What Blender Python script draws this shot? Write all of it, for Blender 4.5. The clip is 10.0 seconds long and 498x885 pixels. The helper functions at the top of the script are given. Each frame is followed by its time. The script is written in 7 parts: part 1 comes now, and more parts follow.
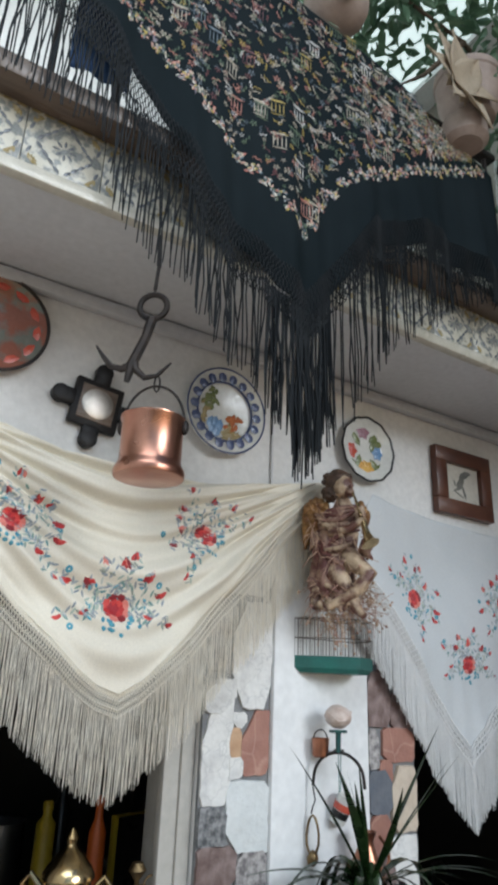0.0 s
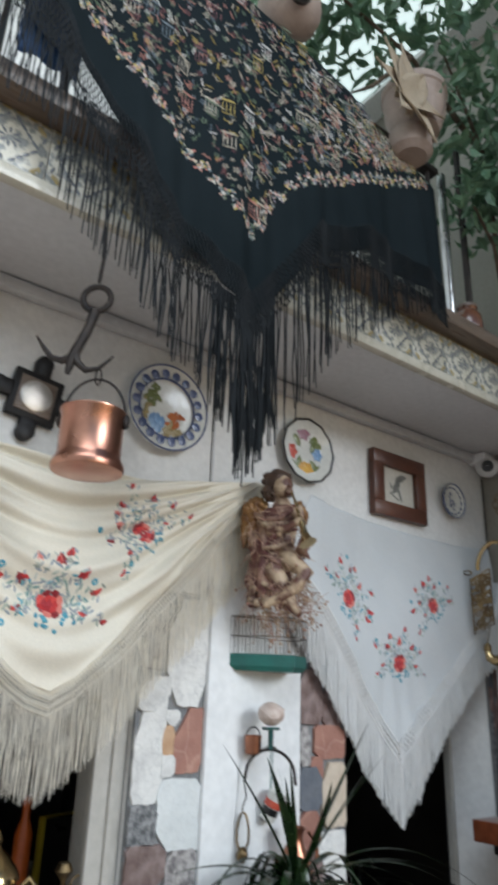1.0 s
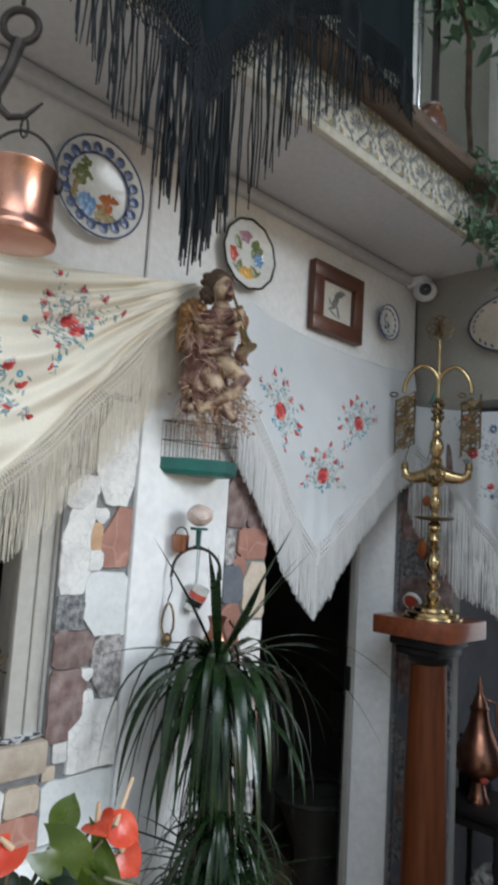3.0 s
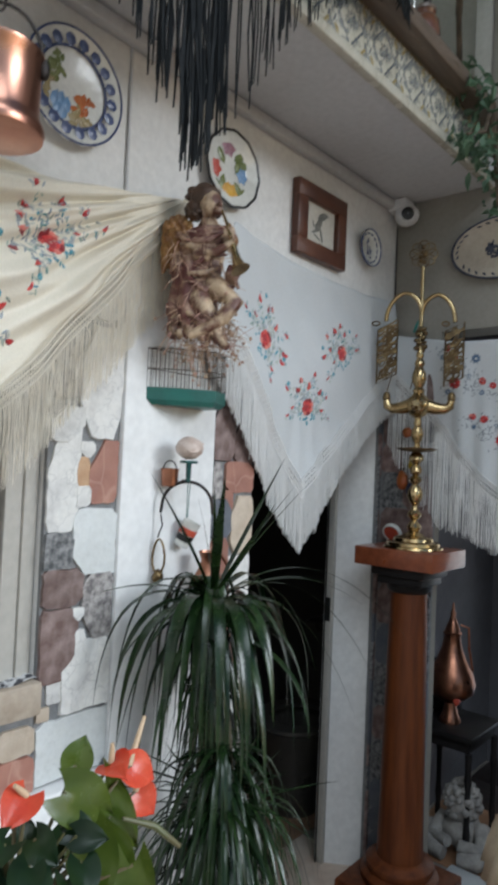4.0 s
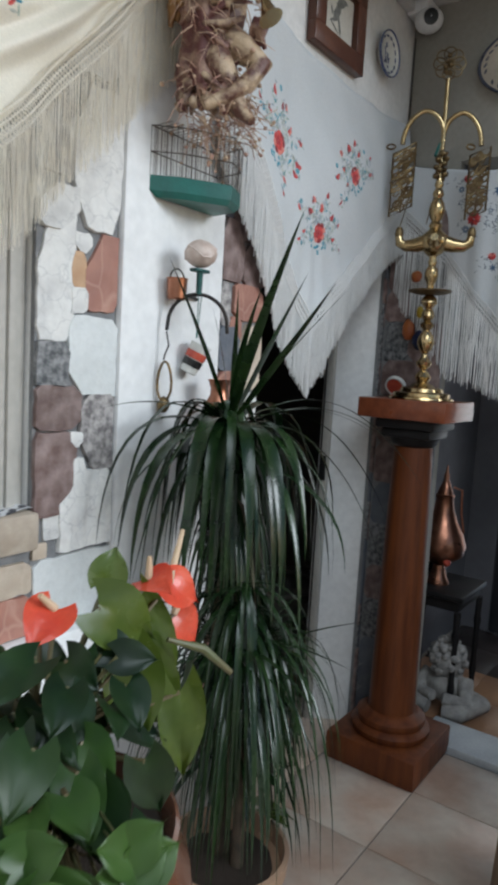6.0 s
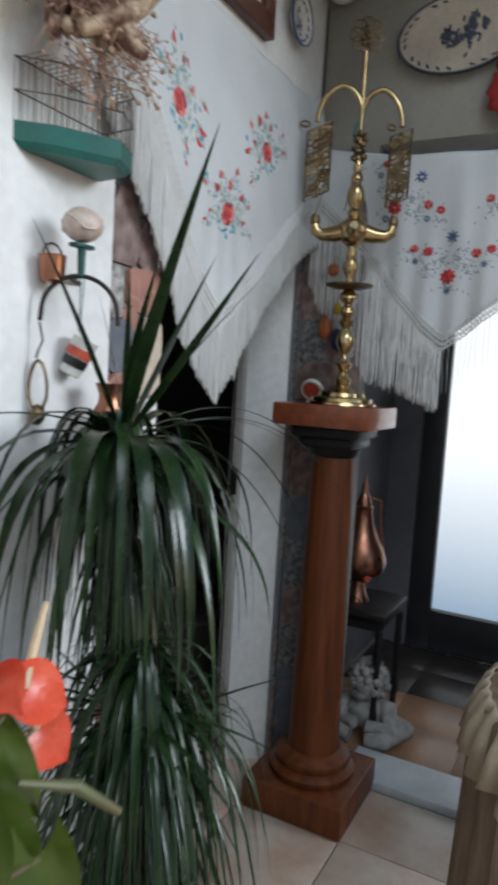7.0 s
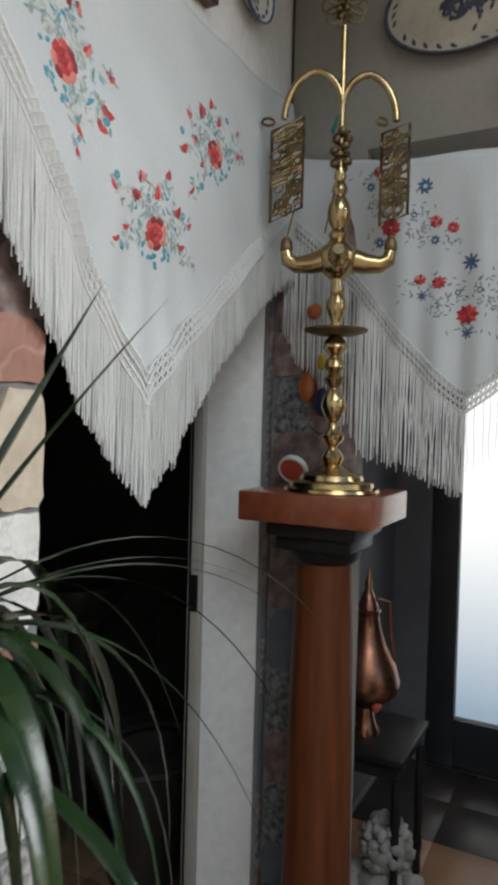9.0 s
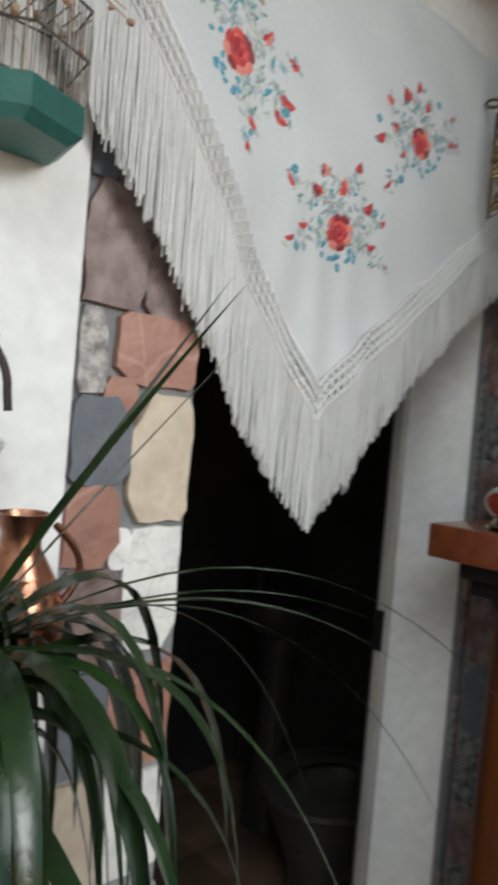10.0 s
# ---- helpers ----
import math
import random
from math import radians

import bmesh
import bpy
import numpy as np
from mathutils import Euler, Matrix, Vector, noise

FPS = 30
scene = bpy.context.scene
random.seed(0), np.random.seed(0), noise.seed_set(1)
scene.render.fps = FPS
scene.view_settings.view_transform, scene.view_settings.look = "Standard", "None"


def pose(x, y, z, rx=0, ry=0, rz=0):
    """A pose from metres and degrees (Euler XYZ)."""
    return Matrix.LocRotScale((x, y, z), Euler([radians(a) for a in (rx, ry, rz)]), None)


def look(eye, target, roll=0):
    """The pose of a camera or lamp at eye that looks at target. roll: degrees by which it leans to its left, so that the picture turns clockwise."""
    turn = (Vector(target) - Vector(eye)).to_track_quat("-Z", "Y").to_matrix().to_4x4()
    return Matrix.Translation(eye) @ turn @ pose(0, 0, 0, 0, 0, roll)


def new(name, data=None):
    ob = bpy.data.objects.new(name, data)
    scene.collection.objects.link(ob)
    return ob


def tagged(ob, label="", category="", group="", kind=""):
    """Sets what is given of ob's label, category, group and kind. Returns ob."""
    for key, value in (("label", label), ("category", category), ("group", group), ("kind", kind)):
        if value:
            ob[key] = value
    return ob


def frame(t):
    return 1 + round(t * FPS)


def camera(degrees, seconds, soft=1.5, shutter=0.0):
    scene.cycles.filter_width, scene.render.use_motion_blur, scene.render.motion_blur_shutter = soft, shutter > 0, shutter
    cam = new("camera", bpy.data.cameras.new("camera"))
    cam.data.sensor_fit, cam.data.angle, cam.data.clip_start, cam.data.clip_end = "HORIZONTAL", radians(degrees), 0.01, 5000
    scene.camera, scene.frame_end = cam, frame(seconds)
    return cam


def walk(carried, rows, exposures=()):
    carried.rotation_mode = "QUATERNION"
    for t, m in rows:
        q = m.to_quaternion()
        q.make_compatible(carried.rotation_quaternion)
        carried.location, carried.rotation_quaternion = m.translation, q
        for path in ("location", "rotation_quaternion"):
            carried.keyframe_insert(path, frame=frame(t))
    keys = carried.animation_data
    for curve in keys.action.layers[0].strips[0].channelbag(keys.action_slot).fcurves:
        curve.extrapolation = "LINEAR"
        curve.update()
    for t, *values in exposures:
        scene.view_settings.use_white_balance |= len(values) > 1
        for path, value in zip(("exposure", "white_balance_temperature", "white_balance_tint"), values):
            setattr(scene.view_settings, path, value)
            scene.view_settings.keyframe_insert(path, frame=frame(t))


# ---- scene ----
cam = camera(40.4, 10.0, soft=3.7, shutter=0.5)
PATH = [
    (0, (0.141, 0.132, 1.588), (1.13, 1.723, 2.286), 2.3),
    (0.5, (0.138, 0.124, 1.585), (1.134, 1.683, 2.346), 2.5),
    (1, (0.143, 0.129, 1.579), (1.27, 1.622, 2.287), 2.1),
    (1.5, (0.145, 0.145, 1.565), (1.386, 1.6, 2.153), 2.1),
    (2, (0.154, 0.159, 1.553), (1.409, 1.651, 1.997), 3.7),
    (2.5, (0.169, 0.195, 1.541), (1.479, 1.67, 1.869), 4.3),
    (4, (0.156, 0.37, 1.515), (1.676, 1.669, 1.575), 2.5),
    (4.5, (0.218, 0.445, 1.431), (1.624, 1.867, 1.386), 3.3),
    (5, (0.203, 0.489, 1.369), (1.678, 1.83, 1.212), 3.7),
    (5.5, (0.185, 0.552, 1.332), (1.742, 1.787, 1.114), 3.2),
    (7, (0.452, 0.768, 1.317), (2.212, 1.695, 1.115), 3.4),
    (7.5, (0.558, 0.846, 1.349), (2.398, 1.602, 1.142), 2.5),
    (8, (0.687, 0.869, 1.358), (2.502, 1.701, 1.235), 2.3),
    (8.5, (0.832, 0.887, 1.374), (2.625, 1.772, 1.35), 2.4),
    (9, (0.968, 0.947, 1.379), (2.738, 1.877, 1.329), 1.5),
    (9.5, (1.067, 0.934, 1.389), (2.668, 2.133, 1.383), 4.6),
    (10, (1.133, 0.922, 1.386), (2.462, 2.416, 1.347), 4.9),
]
walk(cam, [(t, look(eye, target, roll)) for t, eye, target, roll in PATH], [(0, -0.09, 6350, 10), (2, 0.0, 6350, 10), (4, -0.02, 6400, 10), (5, -0.07, 6400, 10), (7, 0.02, 6400, 10), (8, -0.08, 6600, 10), (9, 0.02, 6900, 10), (9.5, 0.13, 7000, 10), (10, 0.1, 7000, 10)])

# ---- light ----
world = bpy.data.worlds.new("sky")
world.use_nodes = True
scene.world = world
wn = world.node_tree.nodes
sky = wn.new("ShaderNodeTexSky")
sky.sky_type, sky.sun_disc = "NISHITA", False
sky.ozone_density, sky.dust_density = 3.0, 0.3
sky.sun_elevation, sky.sun_rotation = radians(20), radians(163)
wn["Background"].inputs["Strength"].default_value = 0.10
world.node_tree.links.new(sky.outputs["Color"], wn["Background"].inputs["Color"])

sun = new("sun", bpy.data.lights.new("sun", "SUN"))
sun.data.energy, sun.data.angle, sun.data.color = 2.1, radians(24), (0.87, 0.94, 1.0)
sun.matrix_world = look((3.1, -6.0, 4.66), (1.0, 1.0, 2.0))

# Unseen soft lamp added overhead as fill, in place of light from the sky.
skylight_lamp = new("skylight_lamp", bpy.data.lights.new("skylight_lamp", "AREA"))
skylight_lamp.data.shape, skylight_lamp.data.size, skylight_lamp.data.size_y = "RECTANGLE", 3.0, 3.0
skylight_lamp.data.energy, skylight_lamp.data.color = 140, (0.83, 0.93, 1.0)
skylight_lamp.matrix_world = look((-0.9, -1.5, 4.7), (-0.9, -1.49, 0))


# ---- materials ----
def mat(name, color, color2=None, rough=0.6, metal=0.0, scale=8.0, bump=0.15, bump_scale=None, spread=0.0,
        coat=0.0, spec=0.5, translucent=0.0, sharp=(0.35, 0.65), stretch=(1, 1, 1), rough_var=0.1):
    """A two-scale procedural surface: large blotches from color to color2, fine grain in colour and relief."""
    m = bpy.data.materials.new(name)
    m.use_nodes = True
    nt = m.node_tree
    n, link = nt.nodes, nt.links.new
    bsdf = n["Principled BSDF"]
    color2 = color2 or tuple(c * 0.82 for c in color)
    geo = n.new("ShaderNodeTexCoord")
    mp = n.new("ShaderNodeMapping")
    mp.inputs["Scale"].default_value = stretch
    link(geo.outputs["Object"], mp.inputs["Vector"])
    big = n.new("ShaderNodeTexNoise")
    big.inputs["Scale"].default_value, big.inputs["Detail"].default_value = scale, 6
    fine = n.new("ShaderNodeTexNoise")
    fine.inputs["Scale"].default_value, fine.inputs["Detail"].default_value = bump_scale or scale * 9, 4
    link(mp.outputs["Vector"], big.inputs["Vector"])
    link(mp.outputs["Vector"], fine.inputs["Vector"])
    ramp = n.new("ShaderNodeValToRGB")
    ramp.color_ramp.elements[0].position, ramp.color_ramp.elements[1].position = sharp
    ramp.color_ramp.elements[0].color, ramp.color_ramp.elements[1].color = (*color, 1), (*color2, 1)
    link(big.outputs["Fac"], ramp.inputs["Fac"])
    hsv = n.new("ShaderNodeHueSaturation")
    val = n.new("ShaderNodeMath")
    val.operation = "MULTIPLY_ADD"
    val.inputs[1].default_value, val.inputs[2].default_value = 0.3, 0.85
    link(fine.outputs["Fac"], val.inputs[0])
    if spread:
        info = n.new("ShaderNodeNewGeometry")
        oi = n.new("ShaderNodeObjectInfo")
        add = n.new("ShaderNodeMath")
        add.operation = "ADD"
        link(info.outputs["Random Per Island"], add.inputs[0])
        link(oi.outputs["Random"], add.inputs[1])
        mul = n.new("ShaderNodeMath")
        mul.operation = "MULTIPLY_ADD"
        mul.inputs[1].default_value, mul.inputs[2].default_value = spread, -spread
        link(add.outputs[0], mul.inputs[0])
        tot = n.new("ShaderNodeMath")
        tot.operation = "ADD"
        link(mul.outputs[0], tot.inputs[0])
        link(val.outputs[0], tot.inputs[1])
        val = tot
    link(val.outputs[0], hsv.inputs["Value"])
    link(ramp.outputs["Color"], hsv.inputs["Color"])
    link(hsv.outputs["Color"], bsdf.inputs["Base Color"])
    rv = n.new("ShaderNodeMapRange")
    rv.inputs["To Min"].default_value, rv.inputs["To Max"].default_value = max(0.02, rough - rough_var), min(1, rough + rough_var)
    link(big.outputs["Fac"], rv.inputs["Value"])
    link(rv.outputs["Result"], bsdf.inputs["Roughness"])
    bsdf.inputs["Metallic"].default_value = metal
    bsdf.inputs["Specular IOR Level"].default_value = spec
    bsdf.inputs["Coat Weight"].default_value = coat
    bp = n.new("ShaderNodeBump")
    bp.inputs["Strength"].default_value, bp.inputs["Distance"].default_value = bump, 0.004
    link(fine.outputs["Fac"], bp.inputs["Height"])
    link(bp.outputs["Normal"], bsdf.inputs["Normal"])
    if translucent:
        tr = n.new("ShaderNodeBsdfTranslucent")
        link(hsv.outputs["Color"], tr.inputs["Color"])
        mix = n.new("ShaderNodeMixShader")
        mix.inputs["Fac"].default_value = translucent
        link(bsdf.outputs[0], mix.inputs[1])
        link(tr.outputs[0], mix.inputs[2])
        link(mix.outputs[0], n["Material Output"].inputs["Surface"])
    return m


def palette(name, colors, rough=0.7):
    """Silk threads: every little island takes one colour of a set."""
    m = bpy.data.materials.new(name)
    m.use_nodes = True
    n, link = m.node_tree.nodes, m.node_tree.links.new
    geo = n.new("ShaderNodeNewGeometry")
    ramp = n.new("ShaderNodeValToRGB")
    ramp.color_ramp.interpolation = "CONSTANT"
    e = ramp.color_ramp.elements
    while len(e) < len(colors):
        e.new(0.5)
    for i, c in enumerate(colors):
        e[i].position, e[i].color = i / len(colors), (*c, 1)
    link(geo.outputs["Random Per Island"], ramp.inputs["Fac"])
    link(ramp.outputs["Color"], n["Principled BSDF"].inputs["Base Color"])
    n["Principled BSDF"].inputs["Roughness"].default_value = rough
    n["Principled BSDF"].inputs["Sheen Weight"].default_value = 0.2
    return m


PLASTER = mat("white_plaster", (0.74, 0.73, 0.71), (0.66, 0.65, 0.63), 0.8, scale=2.2, bump=0.25, bump_scale=60)
BACKWALL = mat("unseen_wall_grey", (0.30, 0.30, 0.30), (0.24, 0.24, 0.24), 0.85, scale=2, bump=0.3, bump_scale=40)
# Cream kept dark: the side wall's shade is put into this colour.
SHADEDWALL = mat("shaded_wall_paint", (0.28, 0.262, 0.225), (0.24, 0.225, 0.195), 0.8, scale=2.2, bump=0.25, bump_scale=60)
PILASTER = mat("white_paint", (0.80, 0.80, 0.79), (0.74, 0.74, 0.73), 0.55, scale=3, bump=0.15, bump_scale=40)
SOFFIT = mat("soffit_paint", (0.56, 0.56, 0.56), (0.50, 0.50, 0.50), 0.8, scale=1.5, bump=0.15, bump_scale=50)
MORTAR = mat("grey_mortar", (0.17, 0.175, 0.18), (0.24, 0.24, 0.24), 0.9, scale=20, bump=0.5, bump_scale=120)
STONES = {
    "w": mat("white_marble", (0.70, 0.69, 0.66), (0.48, 0.47, 0.46), 0.45, scale=14, spread=0.18, bump=0.5, bump_scale=70, sharp=(0.5, 0.75)),
    "b": mat("pale_marble", (0.67, 0.69, 0.68), (0.60, 0.62, 0.61), 0.4, scale=8, spread=0.09, bump=0.5, bump_scale=70),
    "r": mat("red_marble", (0.38, 0.19, 0.14), (0.28, 0.125, 0.095), 0.45, scale=16, spread=0.22, bump=0.5, bump_scale=70),
    "d": mat("dark_granite", (0.06, 0.065, 0.07), (0.26, 0.26, 0.26), 0.6, scale=70, spread=0.15, bump=0.5, bump_scale=70),
    "n": mat("brown_marble", (0.13, 0.08, 0.07), (0.27, 0.20, 0.185), 0.5, scale=30, spread=0.22, bump=0.5, bump_scale=70),
    "g": mat("grey_granite", (0.46, 0.43, 0.41), (0.13, 0.12, 0.12), 0.6, scale=70, spread=0.18, bump=0.5, bump_scale=70),
    "c": mat("cream_stone", (0.52, 0.44, 0.35), (0.42, 0.34, 0.26), 0.6, scale=22, spread=0.22, bump=0.5, bump_scale=70),
    "o": mat("orange_stone", (0.55, 0.36, 0.22), (0.42, 0.25, 0.14), 0.6, scale=22, spread=0.15, bump=0.5, bump_scale=70),
    "s": mat("blue_slate", (0.10, 0.115, 0.14), (0.14, 0.15, 0.17), 0.6, scale=20, spread=0.15, bump=0.5, bump_scale=70),
}
def veins(m, color, scale, width):
    """Fine dark cracks between the blotches of a marble."""
    n, link = m.node_tree.nodes, m.node_tree.links.new
    base = n["Principled BSDF"].inputs["Base Color"]
    source = base.links[0].from_socket
    co = n.new("ShaderNodeTexCoord")
    oi = n.new("ShaderNodeObjectInfo")
    off = n.new("ShaderNodeVectorMath")
    off.operation = "MULTIPLY_ADD"
    off.inputs[1].default_value = (1, 1, 1)
    link(co.outputs["Object"], off.inputs[0])
    link(oi.outputs["Random"], off.inputs[2])
    warp = n.new("ShaderNodeTexNoise")
    warp.inputs["Scale"].default_value = scale * 1.5
    link(off.outputs[0], warp.inputs["Vector"])
    add = n.new("ShaderNodeVectorMath")
    add.operation = "MULTIPLY_ADD"
    add.inputs[1].default_value = (0.05, 0.05, 0.05)
    link(warp.outputs["Color"], add.inputs[0])
    link(off.outputs[0], add.inputs[2])
    vor = n.new("ShaderNodeTexVoronoi")
    vor.feature = "DISTANCE_TO_EDGE"
    vor.inputs["Scale"].default_value = scale
    link(add.outputs[0], vor.inputs["Vector"])
    ramp = n.new("ShaderNodeMapRange")
    ramp.inputs["From Max"].default_value = width
    ramp.inputs["To Min"].default_value, ramp.inputs["To Max"].default_value = 0.4, 0.0
    link(vor.outputs["Distance"], ramp.inputs["Value"])
    mix = n.new("ShaderNodeMix")
    mix.data_type = "RGBA"
    mix.inputs[7].default_value = (*color, 1)
    link(ramp.outputs["Result"], mix.inputs[0])
    link(source, mix.inputs[6])
    link(mix.outputs[2], base)


veins(STONES["w"], (0.34, 0.34, 0.34), 20, 0.035)
veins(STONES["r"], (0.56, 0.36, 0.28), 6, 0.02)
TILE = mat("terracotta_cream_tile", (0.66, 0.58, 0.49), (0.52, 0.36, 0.27), 0.32, scale=5, bump=0.1, spread=0.12, bump_scale=30)
GROUT = mat("tile_grout", (0.24, 0.22, 0.20), rough=0.9, scale=30)
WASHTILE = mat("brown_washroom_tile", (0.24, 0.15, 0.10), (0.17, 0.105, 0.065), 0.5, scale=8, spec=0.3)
STEP = mat("white_marble_step", (0.66, 0.69, 0.70), (0.55, 0.58, 0.60), 0.35, scale=10)
HALLFLOOR = mat("hall_floor_tile", (0.33, 0.18, 0.10), (0.24, 0.13, 0.075), 0.34, scale=6, spec=0.35)
# Far tile and hall wall colours lowered for the hall's dim light.
HALLTILE = mat("dimmed_hall_tile", (0.045, 0.035, 0.032), (0.03, 0.025, 0.025), 0.34, scale=6, spec=0.3)
HALLWALL = mat("dimmed_hall_wall", (0.15, 0.15, 0.165), (0.12, 0.12, 0.135), 0.8, scale=3)
DARKROOM = mat("unlit_room_colour", (0.05, 0.045, 0.04), (0.035, 0.03, 0.028), 0.8, scale=4)
OAK = mat("orange_pine", (0.165, 0.046, 0.013), (0.09, 0.023, 0.007), 0.5, scale=6, stretch=(6, 6, 0.6), bump=0.15, coat=0.04, spec=0.3)
OAKTOP = mat("lacquered_pine", (0.28, 0.08, 0.034), (0.20, 0.052, 0.022), 0.3, scale=6, stretch=(0.8, 6, 6), bump=0.12, coat=0.4)
DARKWOOD = mat("dark_wood", (0.075, 0.035, 0.02), (0.045, 0.02, 0.012), 0.4, scale=8, stretch=(1, 6, 6))
BLACKWOOD = mat("black_lacquer", (0.012, 0.011, 0.011), (0.02, 0.018, 0.018), 0.4, scale=10, spec=0.2)
DOORFRAME = mat("dark_door_paint", (0.022, 0.024, 0.028), (0.035, 0.036, 0.04), 0.45, scale=6)
BRASS = mat("polished_brass", (0.60, 0.45, 0.24), (0.36, 0.25, 0.12), 0.22, 1.0, scale=14, bump=0.05, rough_var=0.08)
AGEDBRASS = mat("aged_brass", (0.24, 0.17, 0.085), (0.12, 0.08, 0.045), 0.42, 1.0, scale=40, bump=0.3)
COPPER = mat("polished_copper", (0.50, 0.26, 0.185), (0.38, 0.17, 0.12), 0.3, 1.0, scale=12, bump=0.12, bump_scale=30)
OLDCOPPER = mat("old_copper", (0.48, 0.22, 0.14), (0.25, 0.11, 0.07), 0.3, 1.0, scale=16, bump=0.1)
IRON = mat("wrought_iron", (0.022, 0.02, 0.02), (0.05, 0.04, 0.035), 0.55, 0.6, scale=30, bump=0.4)
CREAMSILK = mat("cream_silk", (0.82, 0.77, 0.655), (0.78, 0.72, 0.60), 0.5, scale=3, bump=0.08, bump_scale=300, translucent=0.12)
CREAMTHREAD = mat("cream_thread", (0.93, 0.90, 0.83), (0.90, 0.86, 0.78), 0.6, scale=30, spread=0.03, translucent=0.6)
WHITESILK = mat("white_silk", (0.69, 0.71, 0.72), (0.62, 0.645, 0.655), 0.5, scale=3, bump=0.08, bump_scale=300, translucent=0.12)
WHITETHREAD = mat("white_thread", (0.92, 0.92, 0.91), (0.88, 0.88, 0.87), 0.6, scale=30, spread=0.03, translucent=0.4)
BLACKSILK = mat("black_silk", (0.009, 0.014, 0.0165), (0.014, 0.020, 0.023), 0.8, scale=3, bump=0.1, bump_scale=200, spec=0.05)
BLACKTHREAD = mat("black_thread", (0.010, 0.0125, 0.014), (0.018, 0.021, 0.024), 0.7, scale=30, spread=0.01, spec=0.2)
SILKRED = palette("red_silk", [(0.24, 0.01, 0.018), (0.48, 0.02, 0.02), (0.62, 0.06, 0.05), (0.36, 0.012, 0.02), (0.68, 0.20, 0.16), (0.55, 0.035, 0.035)], 0.5)
SILKBLUE = mat("turquoise_silk", (0.05, 0.25, 0.35), (0.10, 0.36, 0.44), 0.5, scale=60, spread=0.2)
SILKGREEN = palette("sage_silk", [(0.20, 0.32, 0.28), (0.42, 0.50, 0.43), (0.13, 0.28, 0.28), (0.54, 0.56, 0.50), (0.28, 0.31, 0.26), (0.48, 0.50, 0.43)], 0.5)
SILKGREY = mat("grey_blue_silk", (0.44, 0.48, 0.50), (0.28, 0.33, 0.38), 0.5, scale=60, spread=0.3)
SPRIGDARK = mat("slate_silk", (0.16, 0.19, 0.22), (0.27, 0.30, 0.33), 0.5, scale=60, spread=0.3)
SILKNAVY = mat("navy_silk", (0.045, 0.10, 0.19), (0.08, 0.15, 0.26), 0.5, scale=60, spread=0.2)
SILKMIX = palette("many_coloured_silk", [(0.567, 0.486, 0.365), (0.486, 0.176, 0.135), (0.066, 0.110, 0.083), (0.648, 0.608, 0.540),
                                         (0.459, 0.270, 0.216), (0.077, 0.132, 0.165), (0.486, 0.378, 0.095), (0.198, 0.165, 0.198),
                                         (0.132, 0.165, 0.099), (0.608, 0.365, 0.284), (0.039, 0.055, 0.050), (0.242, 0.275, 0.286)])
THREADS = [(mat("cream_floss", (0.55, 0.49, 0.39), (0.42, 0.36, 0.28), 0.5, scale=60, spread=0.25), 5), (mat("pink_floss", (0.50, 0.24, 0.18), (0.38, 0.15, 0.12), 0.5, scale=60, spread=0.25), 3), (mat("wine_floss", (0.16, 0.05, 0.05), (0.10, 0.03, 0.04), 0.5, scale=60, spread=0.25), 2),
           (mat("yellow_floss", (0.44, 0.33, 0.08), (0.34, 0.24, 0.05), 0.5, scale=60, spread=0.25), 2), (mat("sage_floss", (0.12, 0.17, 0.10), (0.07, 0.11, 0.07), 0.5, scale=60, spread=0.25), 4), (mat("slate_floss", (0.14, 0.18, 0.21), (0.08, 0.11, 0.14), 0.5, scale=60, spread=0.25), 3), (mat("white_floss", (0.66, 0.65, 0.62), (0.55, 0.54, 0.52), 0.5, scale=60, spread=0.2), 2)]
FASCIATILE = mat("patterned_glaze", (0.52, 0.49, 0.40), (0.20, 0.21, 0.20), 0.25, scale=48, sharp=(0.46, 0.58))
GLAZEDTILE = mat("cream_glaze", (0.55, 0.52, 0.44), (0.46, 0.43, 0.35), 0.25, scale=20)
GLAZEBLUE = mat("blue_grey_glaze", (0.11, 0.12, 0.135), (0.17, 0.18, 0.19), 0.25, scale=40)
GLAZEYELLOW = mat("ochre_glaze", (0.34, 0.27, 0.12), (0.27, 0.20, 0.09), 0.25, scale=40)
LEDGEWOOD = mat("ledge_wood", (0.17, 0.125, 0.095), (0.11, 0.08, 0.06), 0.3, scale=8, stretch=(1, 8, 8))
DISHWHITE = mat("tin_glaze", (0.70, 0.70, 0.66), (0.62, 0.62, 0.58), 0.18, scale=10, bump=0.03)
DISHBLUE = mat("cobalt_glaze", (0.05, 0.075, 0.17), (0.10, 0.12, 0.22), 0.2, scale=50)
# Beige lowered by a quarter to put the oval dish in shadow.
DISHBEIGE = mat("shaded_beige_glaze", (0.43, 0.37, 0.29), (0.36, 0.31, 0.245), 0.2, scale=10)
PAINTRED = mat("red_glaze", (0.55, 0.10, 0.06), (0.45, 0.07, 0.05), 0.25, scale=30)
PAINTYELLOW = mat("yellow_glaze", (0.65, 0.38, 0.07), (0.55, 0.28, 0.05), 0.25, scale=30)
PAINTGREEN = mat("olive_glaze", (0.12, 0.15, 0.05), (0.18, 0.20, 0.08), 0.25, scale=30)
PAINTSKY = mat("sky_glaze", (0.12, 0.25, 0.45), (0.18, 0.30, 0.48), 0.25, scale=30)
PAINTROSE = mat("mauve_glaze", (0.35, 0.18, 0.22), (0.28, 0.14, 0.18), 0.25, scale=30)
